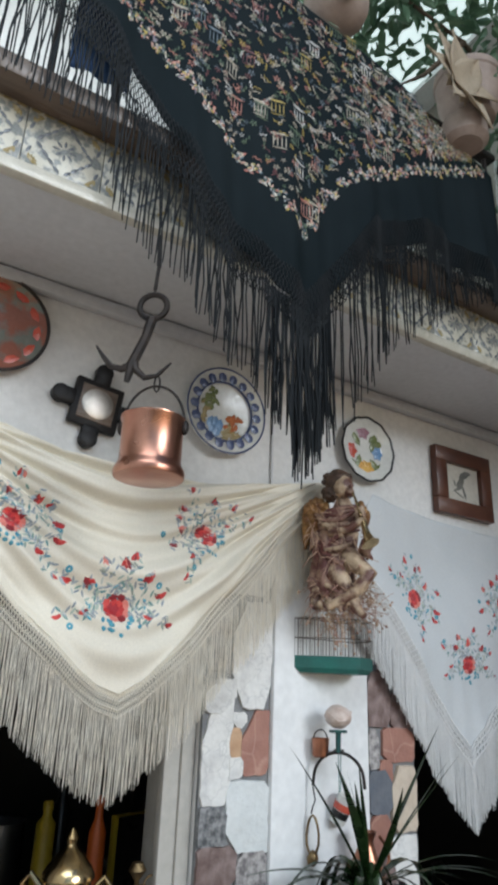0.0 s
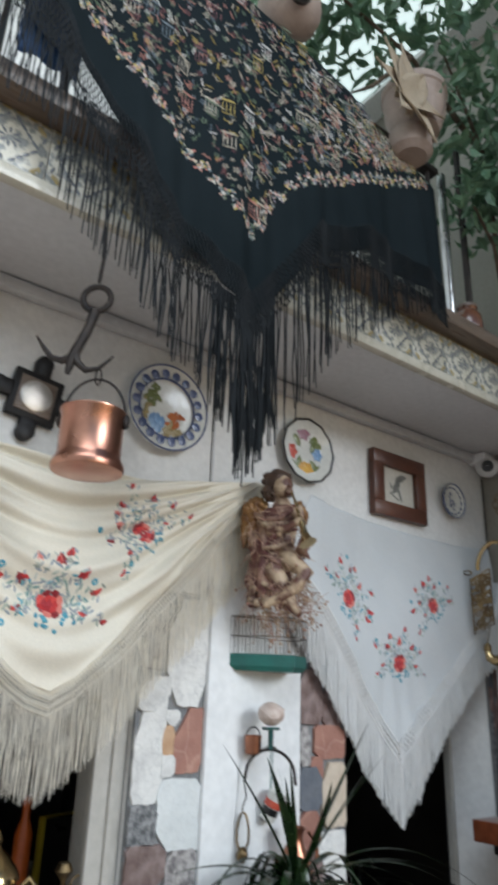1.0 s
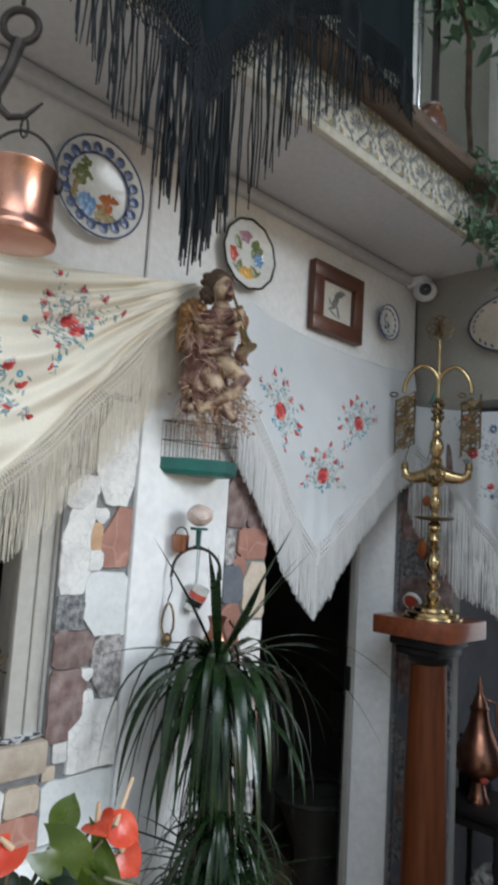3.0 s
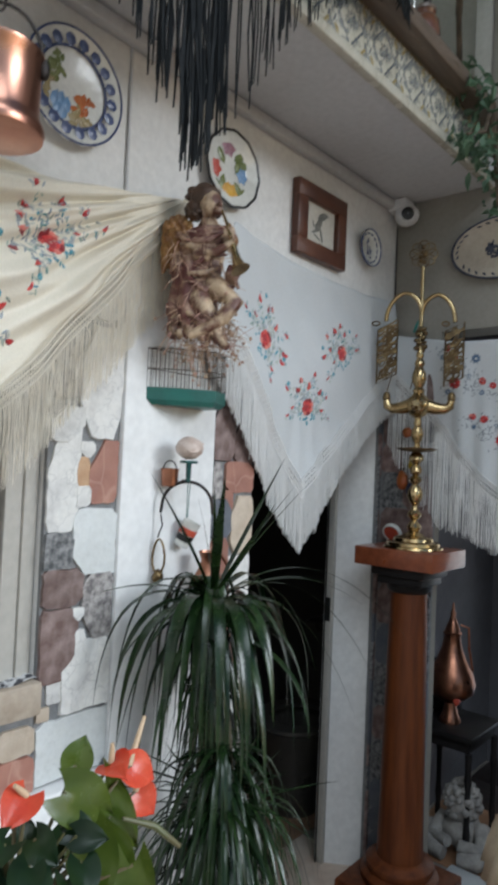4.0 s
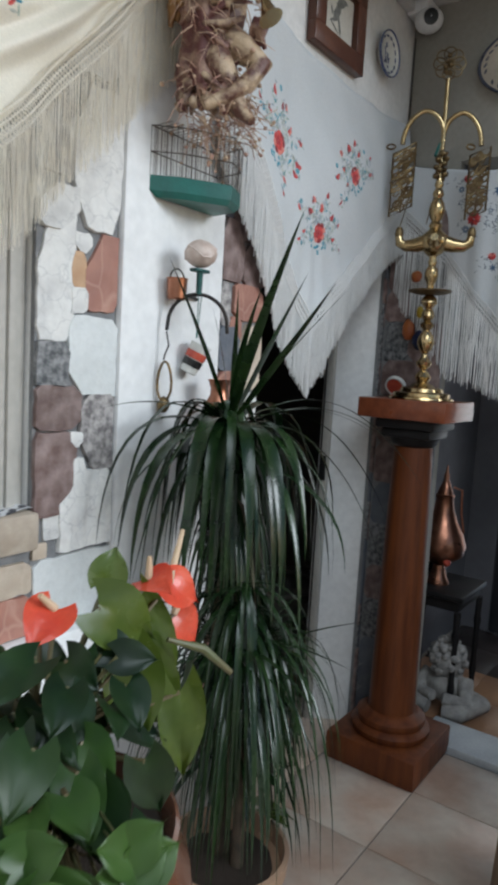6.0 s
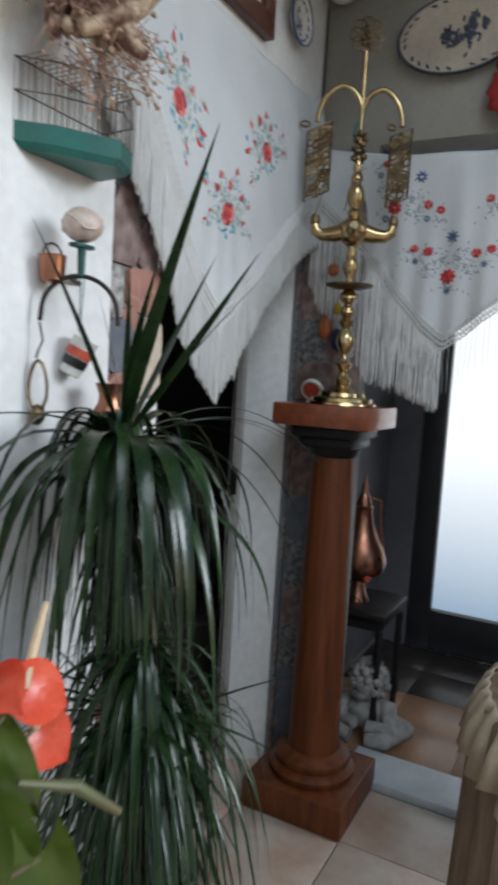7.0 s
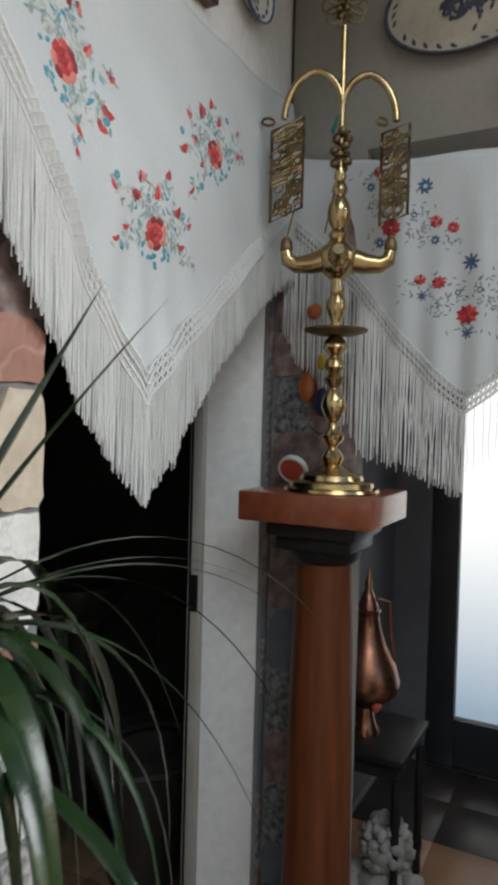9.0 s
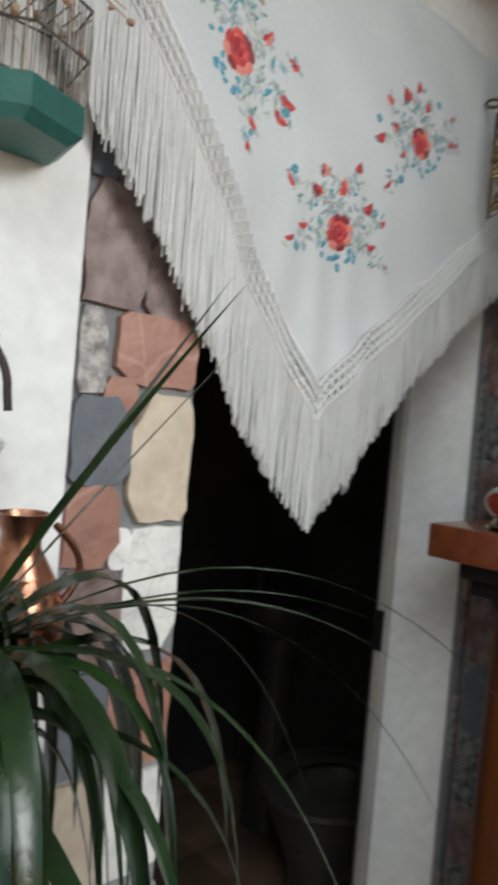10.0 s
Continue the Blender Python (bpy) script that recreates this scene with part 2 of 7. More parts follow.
LEAF = mat("strap_leaf", (0.006, 0.020, 0.007), (0.018, 0.042, 0.011), 0.26, scale=12, spread=0.3, translucent=0.10, spec=0.5, bump=0.1)
# Green lightened: bright haze over the foliage is put into this colour.
LEAFDARK = mat("hazy_ficus_leaf", (0.075, 0.15, 0.085), (0.13, 0.22, 0.13), 0.4, scale=20, spread=0.35, translucent=0.2)
LEAFBROAD = mat("anthurium_leaf", (0.006, 0.020, 0.009), (0.018, 0.042, 0.009), 0.34, spec=0.4, scale=10, spread=0.35, translucent=0.15, bump=0.1, bump_scale=40)
SPATHE = mat("anthurium_spathe", (0.62, 0.055, 0.03), (0.72, 0.10, 0.05), 0.25, scale=20, translucent=0.2, spread=0.1)
SPADIX = mat("anthurium_spadix", (0.62, 0.45, 0.30), (0.50, 0.36, 0.22), 0.5, scale=60)
STEM = mat("green_stem", (0.085, 0.095, 0.035), (0.12, 0.085, 0.04), 0.5, scale=20)
BARK = mat("dry_bark", (0.12, 0.085, 0.055), (0.06, 0.045, 0.03), 0.9, scale=30, bump=0.6)
POTBROWN = mat("glazed_brown_pot", (0.15, 0.062, 0.034), (0.09, 0.036, 0.022), 0.26, scale=8, coat=0.35)
POTTAN = mat("tan_plastic_pot", (0.44, 0.28, 0.18), (0.36, 0.22, 0.14), 0.5, scale=8)
SOIL = mat("soil", (0.05, 0.035, 0.025), rough=0.95, scale=40, bump=0.8)
CAGEGREEN = mat("green_cage_tray", (0.015, 0.14, 0.115), (0.02, 0.10, 0.085), 0.4, scale=12)
WIRE = mat("cage_wire", (0.18, 0.16, 0.14), (0.10, 0.08, 0.07), 0.5, 0.7, scale=60)
SHELL = mat("pale_shell", (0.66, 0.56, 0.50), (0.50, 0.38, 0.32), 0.5, scale=40)
GREENIRON = mat("green_painted_iron", (0.02, 0.11, 0.10), (0.02, 0.05, 0.05), 0.45, 0.4, scale=40)
ANGEL = mat("antique_painted_wood", (0.52, 0.39, 0.26), (0.12, 0.05, 0.036), 0.38, scale=26, bump=0.8, bump_scale=110, sharp=(0.40, 0.56))
ANGELHAIR = mat("dark_brown_paint", (0.10, 0.055, 0.035), (0.05, 0.03, 0.02), 0.4, scale=40, bump=0.5)
ANGELGILT = mat("worn_gilding", (0.38, 0.21, 0.08), (0.17, 0.075, 0.03), 0.4, 0.35, scale=45, bump=0.6, bump_scale=150)
ANGELRED = mat("faded_wine_red_paint", (0.13, 0.045, 0.04), (0.36, 0.23, 0.16), 0.42, scale=30, bump=0.6, sharp=(0.46, 0.66))
DRIED = mat("dried_stalks", (0.50, 0.38, 0.26), (0.36, 0.20, 0.16), 0.9, scale=30, spread=0.3)
FRAMEWOOD = mat("frame_wood", (0.12, 0.045, 0.025), (0.075, 0.025, 0.015), 0.35, scale=10)
PAPER = mat("print_paper", (0.58, 0.55, 0.48), (0.50, 0.47, 0.41), 0.8, scale=8)
INK = mat("print_ink", (0.12, 0.12, 0.11), (0.20, 0.20, 0.18), 0.8, scale=60)
# Cream darkened to hold the shawl fringe's shadow on the hatch frame.
WINDOWPAINT = mat("shaded_cream_paint", (0.46, 0.44, 0.40), (0.41, 0.39, 0.35), 0.5, scale=6)
WHITEPLASTIC = mat("white_plastic", (0.72, 0.72, 0.72), (0.66, 0.66, 0.66), 0.4, scale=8)
BLACKPLASTIC = mat("black_plastic", (0.015, 0.015, 0.015), rough=0.3, scale=8)
FIGURE = mat("cast_stone", (0.38, 0.36, 0.33), (0.25, 0.235, 0.22), 0.9, scale=30, bump=0.6)
BOWRED = mat("red_tulle", (0.42, 0.035, 0.035), (0.55, 0.06, 0.05), 0.6, scale=14, translucent=0.35)
BOWBEIGE = mat("beige_fabric", (0.55, 0.45, 0.33), (0.45, 0.36, 0.26), 0.8, scale=12, translucent=0.2)
POTPINK = mat("pale_clay_pot", (0.40, 0.31, 0.26), (0.33, 0.25, 0.21), 0.6, scale=10)
CLOTHBROWN = mat("table_cloth", (0.25, 0.18, 0.12), (0.16, 0.11, 0.075), 0.75, scale=14, stretch=(3, 3, 0.5), bump=0.3)
CLOTHRED = mat("red_table_cover", (0.42, 0.04, 0.05), (0.55, 0.10, 0.08), 0.7, scale=14)
CURTAINBLUE = mat("blue_cloth", (0.05, 0.12, 0.30), (0.07, 0.16, 0.36), 0.7, scale=8)
STEEL = mat("bright_steel", (0.62, 0.63, 0.64), (0.5, 0.5, 0.5), 0.25, 1.0, scale=20)
LACECLOTH = mat("black_white_cloth", (0.62, 0.62, 0.62), (0.06, 0.06, 0.07), 0.8, scale=55, sharp=(0.47, 0.53))
KITYELLOW = mat("yellow_plastic", (0.55, 0.38, 0.03), rough=0.4)
KITORANGE = mat("orange_plastic", (0.60, 0.12, 0.02), rough=0.4)
KITSTEEL = mat("dull_steel", (0.25, 0.25, 0.25), rough=0.35, metal=1.0)
# White ceramic coloured near black to stand for the unlit washroom.
SANITARY = mat("darkened_sanitary_ware", (0.05, 0.047, 0.042), rough=0.3)
MIRROR = mat("old_mirror", (0.44, 0.40, 0.35), (0.38, 0.34, 0.30), 0.3, 1.0, scale=10)
FRUIT = mat("ceramic_fruit", (0.50, 0.17, 0.05), (0.40, 0.10, 0.03), 0.3, scale=10)
NAVY = mat("navy_glaze", (0.02, 0.03, 0.08), rough=0.3)

glow = bpy.data.materials.new("daylight_backdrop")
glow.use_nodes = True
gn = glow.node_tree.nodes
tex = gn.new("ShaderNodeTexCoord")
sep = gn.new("ShaderNodeSeparateXYZ")
gramp = gn.new("ShaderNodeValToRGB")
gramp.color_ramp.elements[0].position, gramp.color_ramp.elements[0].color = 0.17, (0.36, 0.50, 0.66, 1)
gramp.color_ramp.elements[1].position, gramp.color_ramp.elements[1].color = 0.46, (1.3, 1.36, 1.4, 1)
em = gn.new("ShaderNodeEmission")
em.inputs["Strength"].default_value = 1.0
glow.node_tree.links.new(tex.outputs["Generated"], sep.inputs[0])
glow.node_tree.links.new(sep.outputs["Z"], gramp.inputs["Fac"])
glow.node_tree.links.new(gramp.outputs["Color"], em.inputs["Color"])
glow.node_tree.links.new(em.outputs[0], gn["Material Output"].inputs["Surface"])

FROSTED = bpy.data.materials.new("frosted_glass")
FROSTED.use_nodes = True
fb = FROSTED.node_tree.nodes["Principled BSDF"]
fb.inputs["Transmission Weight"].default_value, fb.inputs["Roughness"].default_value, fb.inputs["IOR"].default_value = 1.0, 0.25, 1.1


# ---- shape helpers ----
class Geo:
    def __init__(self):
        self.v, self.f = [], []

    def add(self, v, f, m=None):
        k = len(self.v)
        self.v += [tuple(m @ Vector(p)) if m else tuple(p) for p in v]
        self.f += [tuple(i + k for i in q) for q in f]
        return self

    def box(self, x0, x1, y0, y1, z0, z1, b=0.0, m=None):
        """A box with chamfered edges."""
        if b <= 0:
            v = [(x, y, z) for x in (x0, x1) for y in (y0, y1) for z in (z0, z1)]
            return self.add(v, [(0, 1, 3, 2), (4, 6, 7, 5), (0, 4, 5, 1), (2, 3, 7, 6), (0, 2, 6, 4), (1, 5, 7, 3)], m)
        bm = bmesh.new()
        bmesh.ops.create_cube(bm, size=1)
        for q in bm.verts:
            q.co = ((x0 + x1) / 2 + q.co.x * (x1 - x0), (y0 + y1) / 2 + q.co.y * (y1 - y0), (z0 + z1) / 2 + q.co.z * (z1 - z0))
        bmesh.ops.bevel(bm, geom=bm.edges[:], offset=b, segments=2, affect="EDGES", profile=0.5)
        bm.verts.index_update()
        self.add([q.co[:] for q in bm.verts], [[q.index for q in f.verts] for f in bm.faces], m)
        bm.free()
        return self

    def lathe(self, prof, c=(0, 0, 0), seg=24, m=None, sx=1.0, sy=1.0, wave=0.0, waves=0, cap=True):
        """A turned body from (radius, height) pairs."""
        v, f = [], []
        for r, z in prof:
            for i in range(seg):
                a = 2 * math.pi * i / seg
                rr = r * (1 + wave * math.cos(waves * a)) if waves else r
                v.append((c[0] + rr * sx * math.cos(a), c[1] + rr * sy * math.sin(a), c[2] + z))
        for j in range(len(prof) - 1):
            for i in range(seg):
                k = (i + 1) % seg
                f.append((j * seg + i, j * seg + k, (j + 1) * seg + k, (j + 1) * seg + i))
        if cap:
            f.append(tuple(range(seg - 1, -1, -1)))
            f.append(tuple((len(prof) - 1) * seg + i for i in range(seg)))
        return self.add(v, f, m)

    def tube(self, pts, r, seg=8, closed=False, m=None):
        pts = [Vector(p) for p in pts]
        n = len(pts)
        rs = r if isinstance(r, (list, tuple)) else [r] * n
        v, f = [], []
        up = None
        for i, p in enumerate(pts):
            d = (pts[(i + 1) % n] - pts[i - 1]) if closed else (pts[min(i + 1, n - 1)] - pts[max(i - 1, 0)])
            d.normalize()
            if up is None:
                up = d.orthogonal().normalized()
            up = (up - d * up.dot(d))
            up = up.normalized() if up.length > 1e-6 else d.orthogonal().normalized()
            side = d.cross(up)
            for k in range(seg):
                a = 2 * math.pi * k / seg
                v.append(p + (up * math.cos(a) + side * math.sin(a)) * rs[i])
        last = n if closed else n - 1
        for i in range(last):
            j = (i + 1) % n
            for k in range(seg):
                l = (k + 1) % seg
                f.append((i * seg + k, i * seg + l, j * seg + l, j * seg + k))
        if not closed:
            f.append(tuple(range(seg - 1, -1, -1)))
            f.append(tuple((n - 1) * seg + k for k in range(seg)))
        return self.add(v, f, m)

    def blob(self, c, r, lump=0.15, seed=0, sub=2, m=None, fine=9.0):
        """A lumpy rounded mass; r is a radius or three radii."""
        r = r if isinstance(r, (list, tuple)) else (r, r, r)
        bm = bmesh.new()
        bmesh.ops.create_icosphere(bm, subdivisions=sub, radius=1)
        v = []
        for q in bm.verts:
            k = 1 + lump * noise.noise(Vector(q.co) * fine * 0.3 + Vector((seed, seed * 2.3, 1)))
            v.append((c[0] + q.co.x * r[0] * k, c[1] + q.co.y * r[1] * k, c[2] + q.co.z * r[2] * k))
        bm.verts.index_update()
        self.add(v, [[q.index for q in f.verts] for f in bm.faces], m)
        bm.free()
        return self

    def petal(self, c, w, l, ang, up, lift=0.0015, m=None):
        """A little raised almond of thread at c(x, z) on the cloth up(x, z) -> y."""
        ca, sa = math.cos(ang), math.sin(ang)
        v = []
        for a, b in ((-1, 0), (-0.45, 0.85), (0.4, 0.8), (1, 0), (0.4, -0.8), (-0.45, -0.85)):
            x, z = c[0] + a * l * ca - b * w * sa, c[1] + a * l * sa + b * w * ca
            v.append((x, up(x, z) - 0.0012, z))
        v.append((c[0], up(*c) - 0.0012 - lift, c[1]))
        return self.add(v, [(i, (i + 1) % 6, 6) for i in range(6)], m)

    def mesh(self, name, angle=40):
        me = bpy.data.meshes.new(name)
        me.from_pydata(self.v, [], self.f)
        me.update()
        if angle:
            me.shade_smooth()
            me.set_sharp_from_angle(angle=radians(angle))
        return me


ORIGIN = {}


def thing(name, at, label, category, group="", kind=""):
    ob = new(name)
    ob.location = at
    ob.empty_display_size = 0.05
    ORIGIN[ob.name] = Vector(at)
    return tagged(ob, label, category, group, kind)


def part(name, g, material, parent, label="", angle=40, kind="", solid=0.0):
    o = ORIGIN[parent.name]
    g.v = [(p[0] - o[0], p[1] - o[1], p[2] - o[2]) for p in g.v]
    ob = new(name, g.mesh(name, angle))
    ob.data.materials.append(material)
    ob.parent = parent
    ORIGIN[ob.name] = o
    if solid:
        s = ob.modifiers.new("thickness", "SOLIDIFY")
        s.thickness, s.offset = solid, 0
    return tagged(ob, label, kind=kind)


def setting(name, g, material, label, category, angle=40):
    ob = new(name, g.mesh(name, angle))
    ob.data.materials.append(material)
    ORIGIN[ob.name] = Vector((0, 0, 0))
    return tagged(ob, label, category, kind="structure")


def lerp(table, x):
    if x <= table[0][0]:
        return table[0][1]
    for (a, p), (b, q) in zip(table, table[1:]):
        if x <= b:
            return p + (q - p) * (x - a) / (b - a)
    return table[-1][1]


# ---- structure ----
DOORX = 3.79         # street door at the end of the hall
WALL = 1.66          # face of the long wall
SIDE = 2.50          # face of the side wall with the hall opening
TOP = 4.75

g = Geo()
g.box(-3.0, 0.35, WALL, 1.84, 0, 2.54)                     # left of the kitchen hatch
g.box(0.35, 0.985, WALL, 1.84, 0, 0.93)
g.box(0.35, 0.985, WALL, 1.84, 2.02, 2.54)
g.box(0.985, 1.668, WALL, 1.84, 0, 2.54)
g.box(1.668, SIDE - 0.002, WALL, 1.84, 2.02, 2.54)
wall_north = setting("wall_north", g, PLASTER, "white plastered wall with a kitchen hatch and a doorway", "wall")
jamb = [(2.465, 1.70), (SIDE - 0.002, 1.70), (SIDE - 0.002, 1.86), (2.394, 1.86), (2.394, 1.808)]
g = Geo()
g.add([(x, y, z) for z in (0, 2.02) for x, y in jamb], [(0, 1, 2, 3, 4)[::-1], (5, 6, 7, 8, 9)] + [(i, (i + 1) % 5, 5 + (i + 1) % 5, 5 + i) for i in range(5)])
setting("door_jamb", g, PILASTER, "white painted jamb of the washroom doorway", "door jamb")
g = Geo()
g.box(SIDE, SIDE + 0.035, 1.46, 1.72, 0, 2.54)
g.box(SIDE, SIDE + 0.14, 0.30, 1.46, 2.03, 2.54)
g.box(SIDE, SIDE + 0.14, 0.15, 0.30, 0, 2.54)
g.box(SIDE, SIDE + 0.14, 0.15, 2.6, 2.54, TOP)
setting("wall_east", g, SHADEDWALL, "side wall with hall opening, shade put into its cream colour", "wall")
# Unseen walls, added in grey to cut bounced light; south left open for sun.
setting("wall_patio", Geo().box(SIDE + 0.14, 5.2, 0.02, 0.14, 0, TOP), BACKWALL, "unseen patio wall, grey to cut bounced light", "wall")
setting("wall_far", Geo().box(5.2, 5.35, -4.75, 0.14, 0, TOP), BACKWALL, "unseen patio wall, grey to cut bounced light", "wall")
setting("wall_south", Geo().box(-3.0, 5.2, -4.75, -4.6, 0, 0.6), BACKWALL, "unseen low wall, left open above for the sun", "wall")
# Unseen reflector wall: white so that light bounces onto the door jamb.
setting("wall_west", Geo().box(-3.15, -3.0, -4.75, 2.75, 0, TOP), PLASTER, "unseen wall, white to bounce light into the patio", "wall")
setting("wall_gallery", Geo().box(-3.0, SIDE, 2.30, 2.45, 2.69, TOP), PLASTER, "grey white wall of the upper gallery", "wall")
# Unseen ceiling, added with an assumed opening to let sky light in.
g = Geo()
g.box(-3.15, SIDE + 0.14, 2.15, 2.45, TOP, TOP + 0.12)
g.box(-3.15, 5.35, -4.75, -4.2, TOP, TOP + 0.12)
g.box(-3.15, -1.8, -4.2, 2.15, TOP, TOP + 0.12)
g.box(2.35, SIDE + 0.14, 0.0, 2.15, TOP, TOP + 0.12)
g.box(2.35, 5.35, -4.2, 0.0, TOP, TOP + 0.12)
setting("ceiling", g, PLASTER, "unseen white ceiling round an assumed opening for the sky", "ceiling")
# Glowing panel added over the gallery as bright haze behind the leaves.
haze_mat = bpy.data.materials.new("haze_panel_glow")
haze_mat.use_nodes = True
rl = haze_mat.node_tree.nodes["Principled BSDF"].inputs
rl["Base Color"].default_value, rl["Roughness"].default_value = (0.75, 0.8, 0.8, 1), 0.4
rl["Emission Color"].default_value, rl["Emission Strength"].default_value = (0.80, 0.97, 0.95, 1), 0.85
setting("skylight_1", Geo().box(-1.79, 2.34, 0.905, 2.145, TOP + 0.02, TOP + 0.035), haze_mat, "glowing panel added above the gallery for bright haze", "skylight")
setting("ground", Geo().box(-3.15, 5.35, -4.75, 0.145, -0.12, -0.006).box(-3.15, DOORX + 0.1, 0.145, 3.6, -0.12, -0.006), GROUT, "tiled patio floor", "floor")

# balcony
slab = setting("balcony", Geo().box(-3.0, SIDE, 1.285, 2.30, 2.54, 2.69), SOFFIT, "grey painted balcony slab over the wall", "balcony")
part("trim", Geo().box(-3.0, SIDE, 1.262, 1.29, 2.512, 2.544, 0.006), GLAZEDTILE, slab, "cream bottom moulding")
part("ledge", Geo().box(-3.0, SIDE, 1.215, 1.36, 2.692, 2.745, 0.012), LEDGEWOOD, slab, "worn brown wooden ledge")
part("cornice", Geo().box(-3.0, SIDE, WALL - 0.035, WALL - 0.002, 2.50, 2.536, 0.008), SOFFIT, slab, "narrow plaster cornice")

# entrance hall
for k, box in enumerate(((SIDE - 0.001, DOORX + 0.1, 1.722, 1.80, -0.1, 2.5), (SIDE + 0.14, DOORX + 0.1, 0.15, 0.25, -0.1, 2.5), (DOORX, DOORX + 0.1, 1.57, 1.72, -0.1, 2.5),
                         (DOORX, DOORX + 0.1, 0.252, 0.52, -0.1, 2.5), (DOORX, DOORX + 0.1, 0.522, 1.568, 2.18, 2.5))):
    setting("wall_hall_%d" % (k + 1), Geo().box(*box), HALLWALL, "entrance hall wall, dimness put into its grey", "wall")
setting("ceiling_hall", Geo().box(SIDE + 0.036, DOORX + 0.1, 0.15, 1.80, 2.5, 2.58), HALLWALL, "hall ceiling, dimness put into its grey", "ceiling")
setting("step_1", Geo().box(SIDE + 0.012, SIDE + 0.20, 0.31, 1.438, -0.02, 0.022, 0.005), STEP, "pale marble threshold of the hall", "step")
setting("backdrop", Geo().box(4.6, 4.62, 0.2, 2.9, -0.7, 2.9), glow, "bright hazy daylight outside the hall door", "backdrop")
door = setting("door_1", Geo().box(DOORX, DOORX + 0.05, 1.455, 1.565, 0.0, 2.18, 0.004).box(DOORX, DOORX + 0.05, 0.53, 0.62, 0.0, 2.18, 0.004)
               .box(DOORX, DOORX + 0.05, 0.62, 1.455, 0.012, 0.20, 0.004).box(DOORX, DOORX + 0.05, 0.62, 1.455, 2.06, 2.18, 0.004), DOORFRAME, "dark painted glazed street door", "door")
pane = part("pane", Geo().box(DOORX + 0.02, DOORX + 0.026, 0.62, 1.455, 0.20, 2.06), FROSTED, door, "frosted glass pane")
pane.visible_shadow = False
part("door_sill", Geo().box(DOORX - 0.03, DOORX + 0.05, 0.52, 1.57, 0.0, 0.012, 0.003), STEEL, door, "metal threshold strip")

# rooms behind the long wall; near-black colour stands for their darkness
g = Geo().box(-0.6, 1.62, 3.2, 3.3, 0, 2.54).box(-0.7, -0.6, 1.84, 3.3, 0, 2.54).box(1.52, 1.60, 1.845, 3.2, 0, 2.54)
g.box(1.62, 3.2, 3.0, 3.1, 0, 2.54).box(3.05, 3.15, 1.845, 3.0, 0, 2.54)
setting("wall_rooms", g, DARKROOM, "kitchen and washroom walls, their darkness put into the colour", "wall")
setting("ceiling_rooms", Geo().box(-0.7, 3.2, 1.845, 3.4, 2.40, 2.50), DARKROOM, "ceiling over the rooms behind, darkness put into the colour", "ceiling")


# ---- shawls ----
EAST = Matrix(((0, 1, 0, 0), (-1, 0, 0, 0), (0, 0, 1, 0), (0, 0, 0, 1)))   # local x runs along the side wall, towards the room


def cloth(x0, x1, top, bottom, depth, nx, nz, m=None):
    v, f = [], []
    for i in range(nx + 1):
        x = x0 + (x1 - x0) * i / nx
        for j in range(nz + 1):
            z = top(x) + (bottom(x) - top(x)) * j / nz
            v.append((x, depth(x, z), z))
    for i in range(nx):
        for j in range(nz):
            a = i * (nz + 1) + j
            f.append((a, a + 1, a + nz + 2, a + nz + 1))
    return Geo().add(v, f, m)


def fringe(x0, x1, n, start, length, depth, r, rng, m=None, sway=0.0025, seg=3):
    """Hanging threads with a slight bend, from a slanting edge."""
    g = Geo()
    for i in range(n):
        x = x0 + (x1 - x0) * (i + 0.5 * rng.random()) / n
        z = start(x)
        ln = length(x) * rng.uniform(0.9, 1.04)
        y = depth(x, z) + rng.uniform(-0.0015, 0.0015)
        dx, dy = rng.gauss(0, sway), rng.gauss(0, sway)
        kx = rng.gauss(0, sway * 0.6)
        pts = [(x, y, z), (x + dx * 0.3 + kx, y + dy * 0.4, z - ln * 0.33), (x + dx * 0.7 - kx, y + dy * 0.7, z - ln * 0.7), (x + dx, y + dy, z - ln)]
        g.tube(pts, [r, r, r, r * 0.7], seg, m=m)
    return g


def lace(x0, x1, edge, width, depth, step, r, m=None):
    """A knotted net band above an edge: crossing threads and two cords."""
    g = Geo()
    n = int(abs(x1 - x0) / step)
    for i in range(n):
        xa, xb = x0 + (x1 - x0) * i / n, x0 + (x1 - x0) * (i + 1) / n
        for k in range(3):
            za, zb = width * k / 3, width * (k + 1) / 3
            for p, q, a, b in ((xa, xb, za, zb), (xb, xa, za, zb)):
                g.tube([(p, depth(p, edge(p) + a) - 0.002, edge(p) + a), (q, depth(q, edge(q) + b) - 0.002, edge(q) + b)], r, 3, m=m)
    for k in (0.0, 0.33, 0.67, 1.0):
        pts = [(x0 + (x1 - x0) * i / 24, depth(x0 + (x1 - x0) * i / 24, edge(x0 + (x1 - x0) * i / 24)) - 0.002, edge(x0 + (x1 - x0) * i / 24) + width * k) for i in range(25)]
        g.tube(pts, r * 1.1, 4, m=m)
    return g


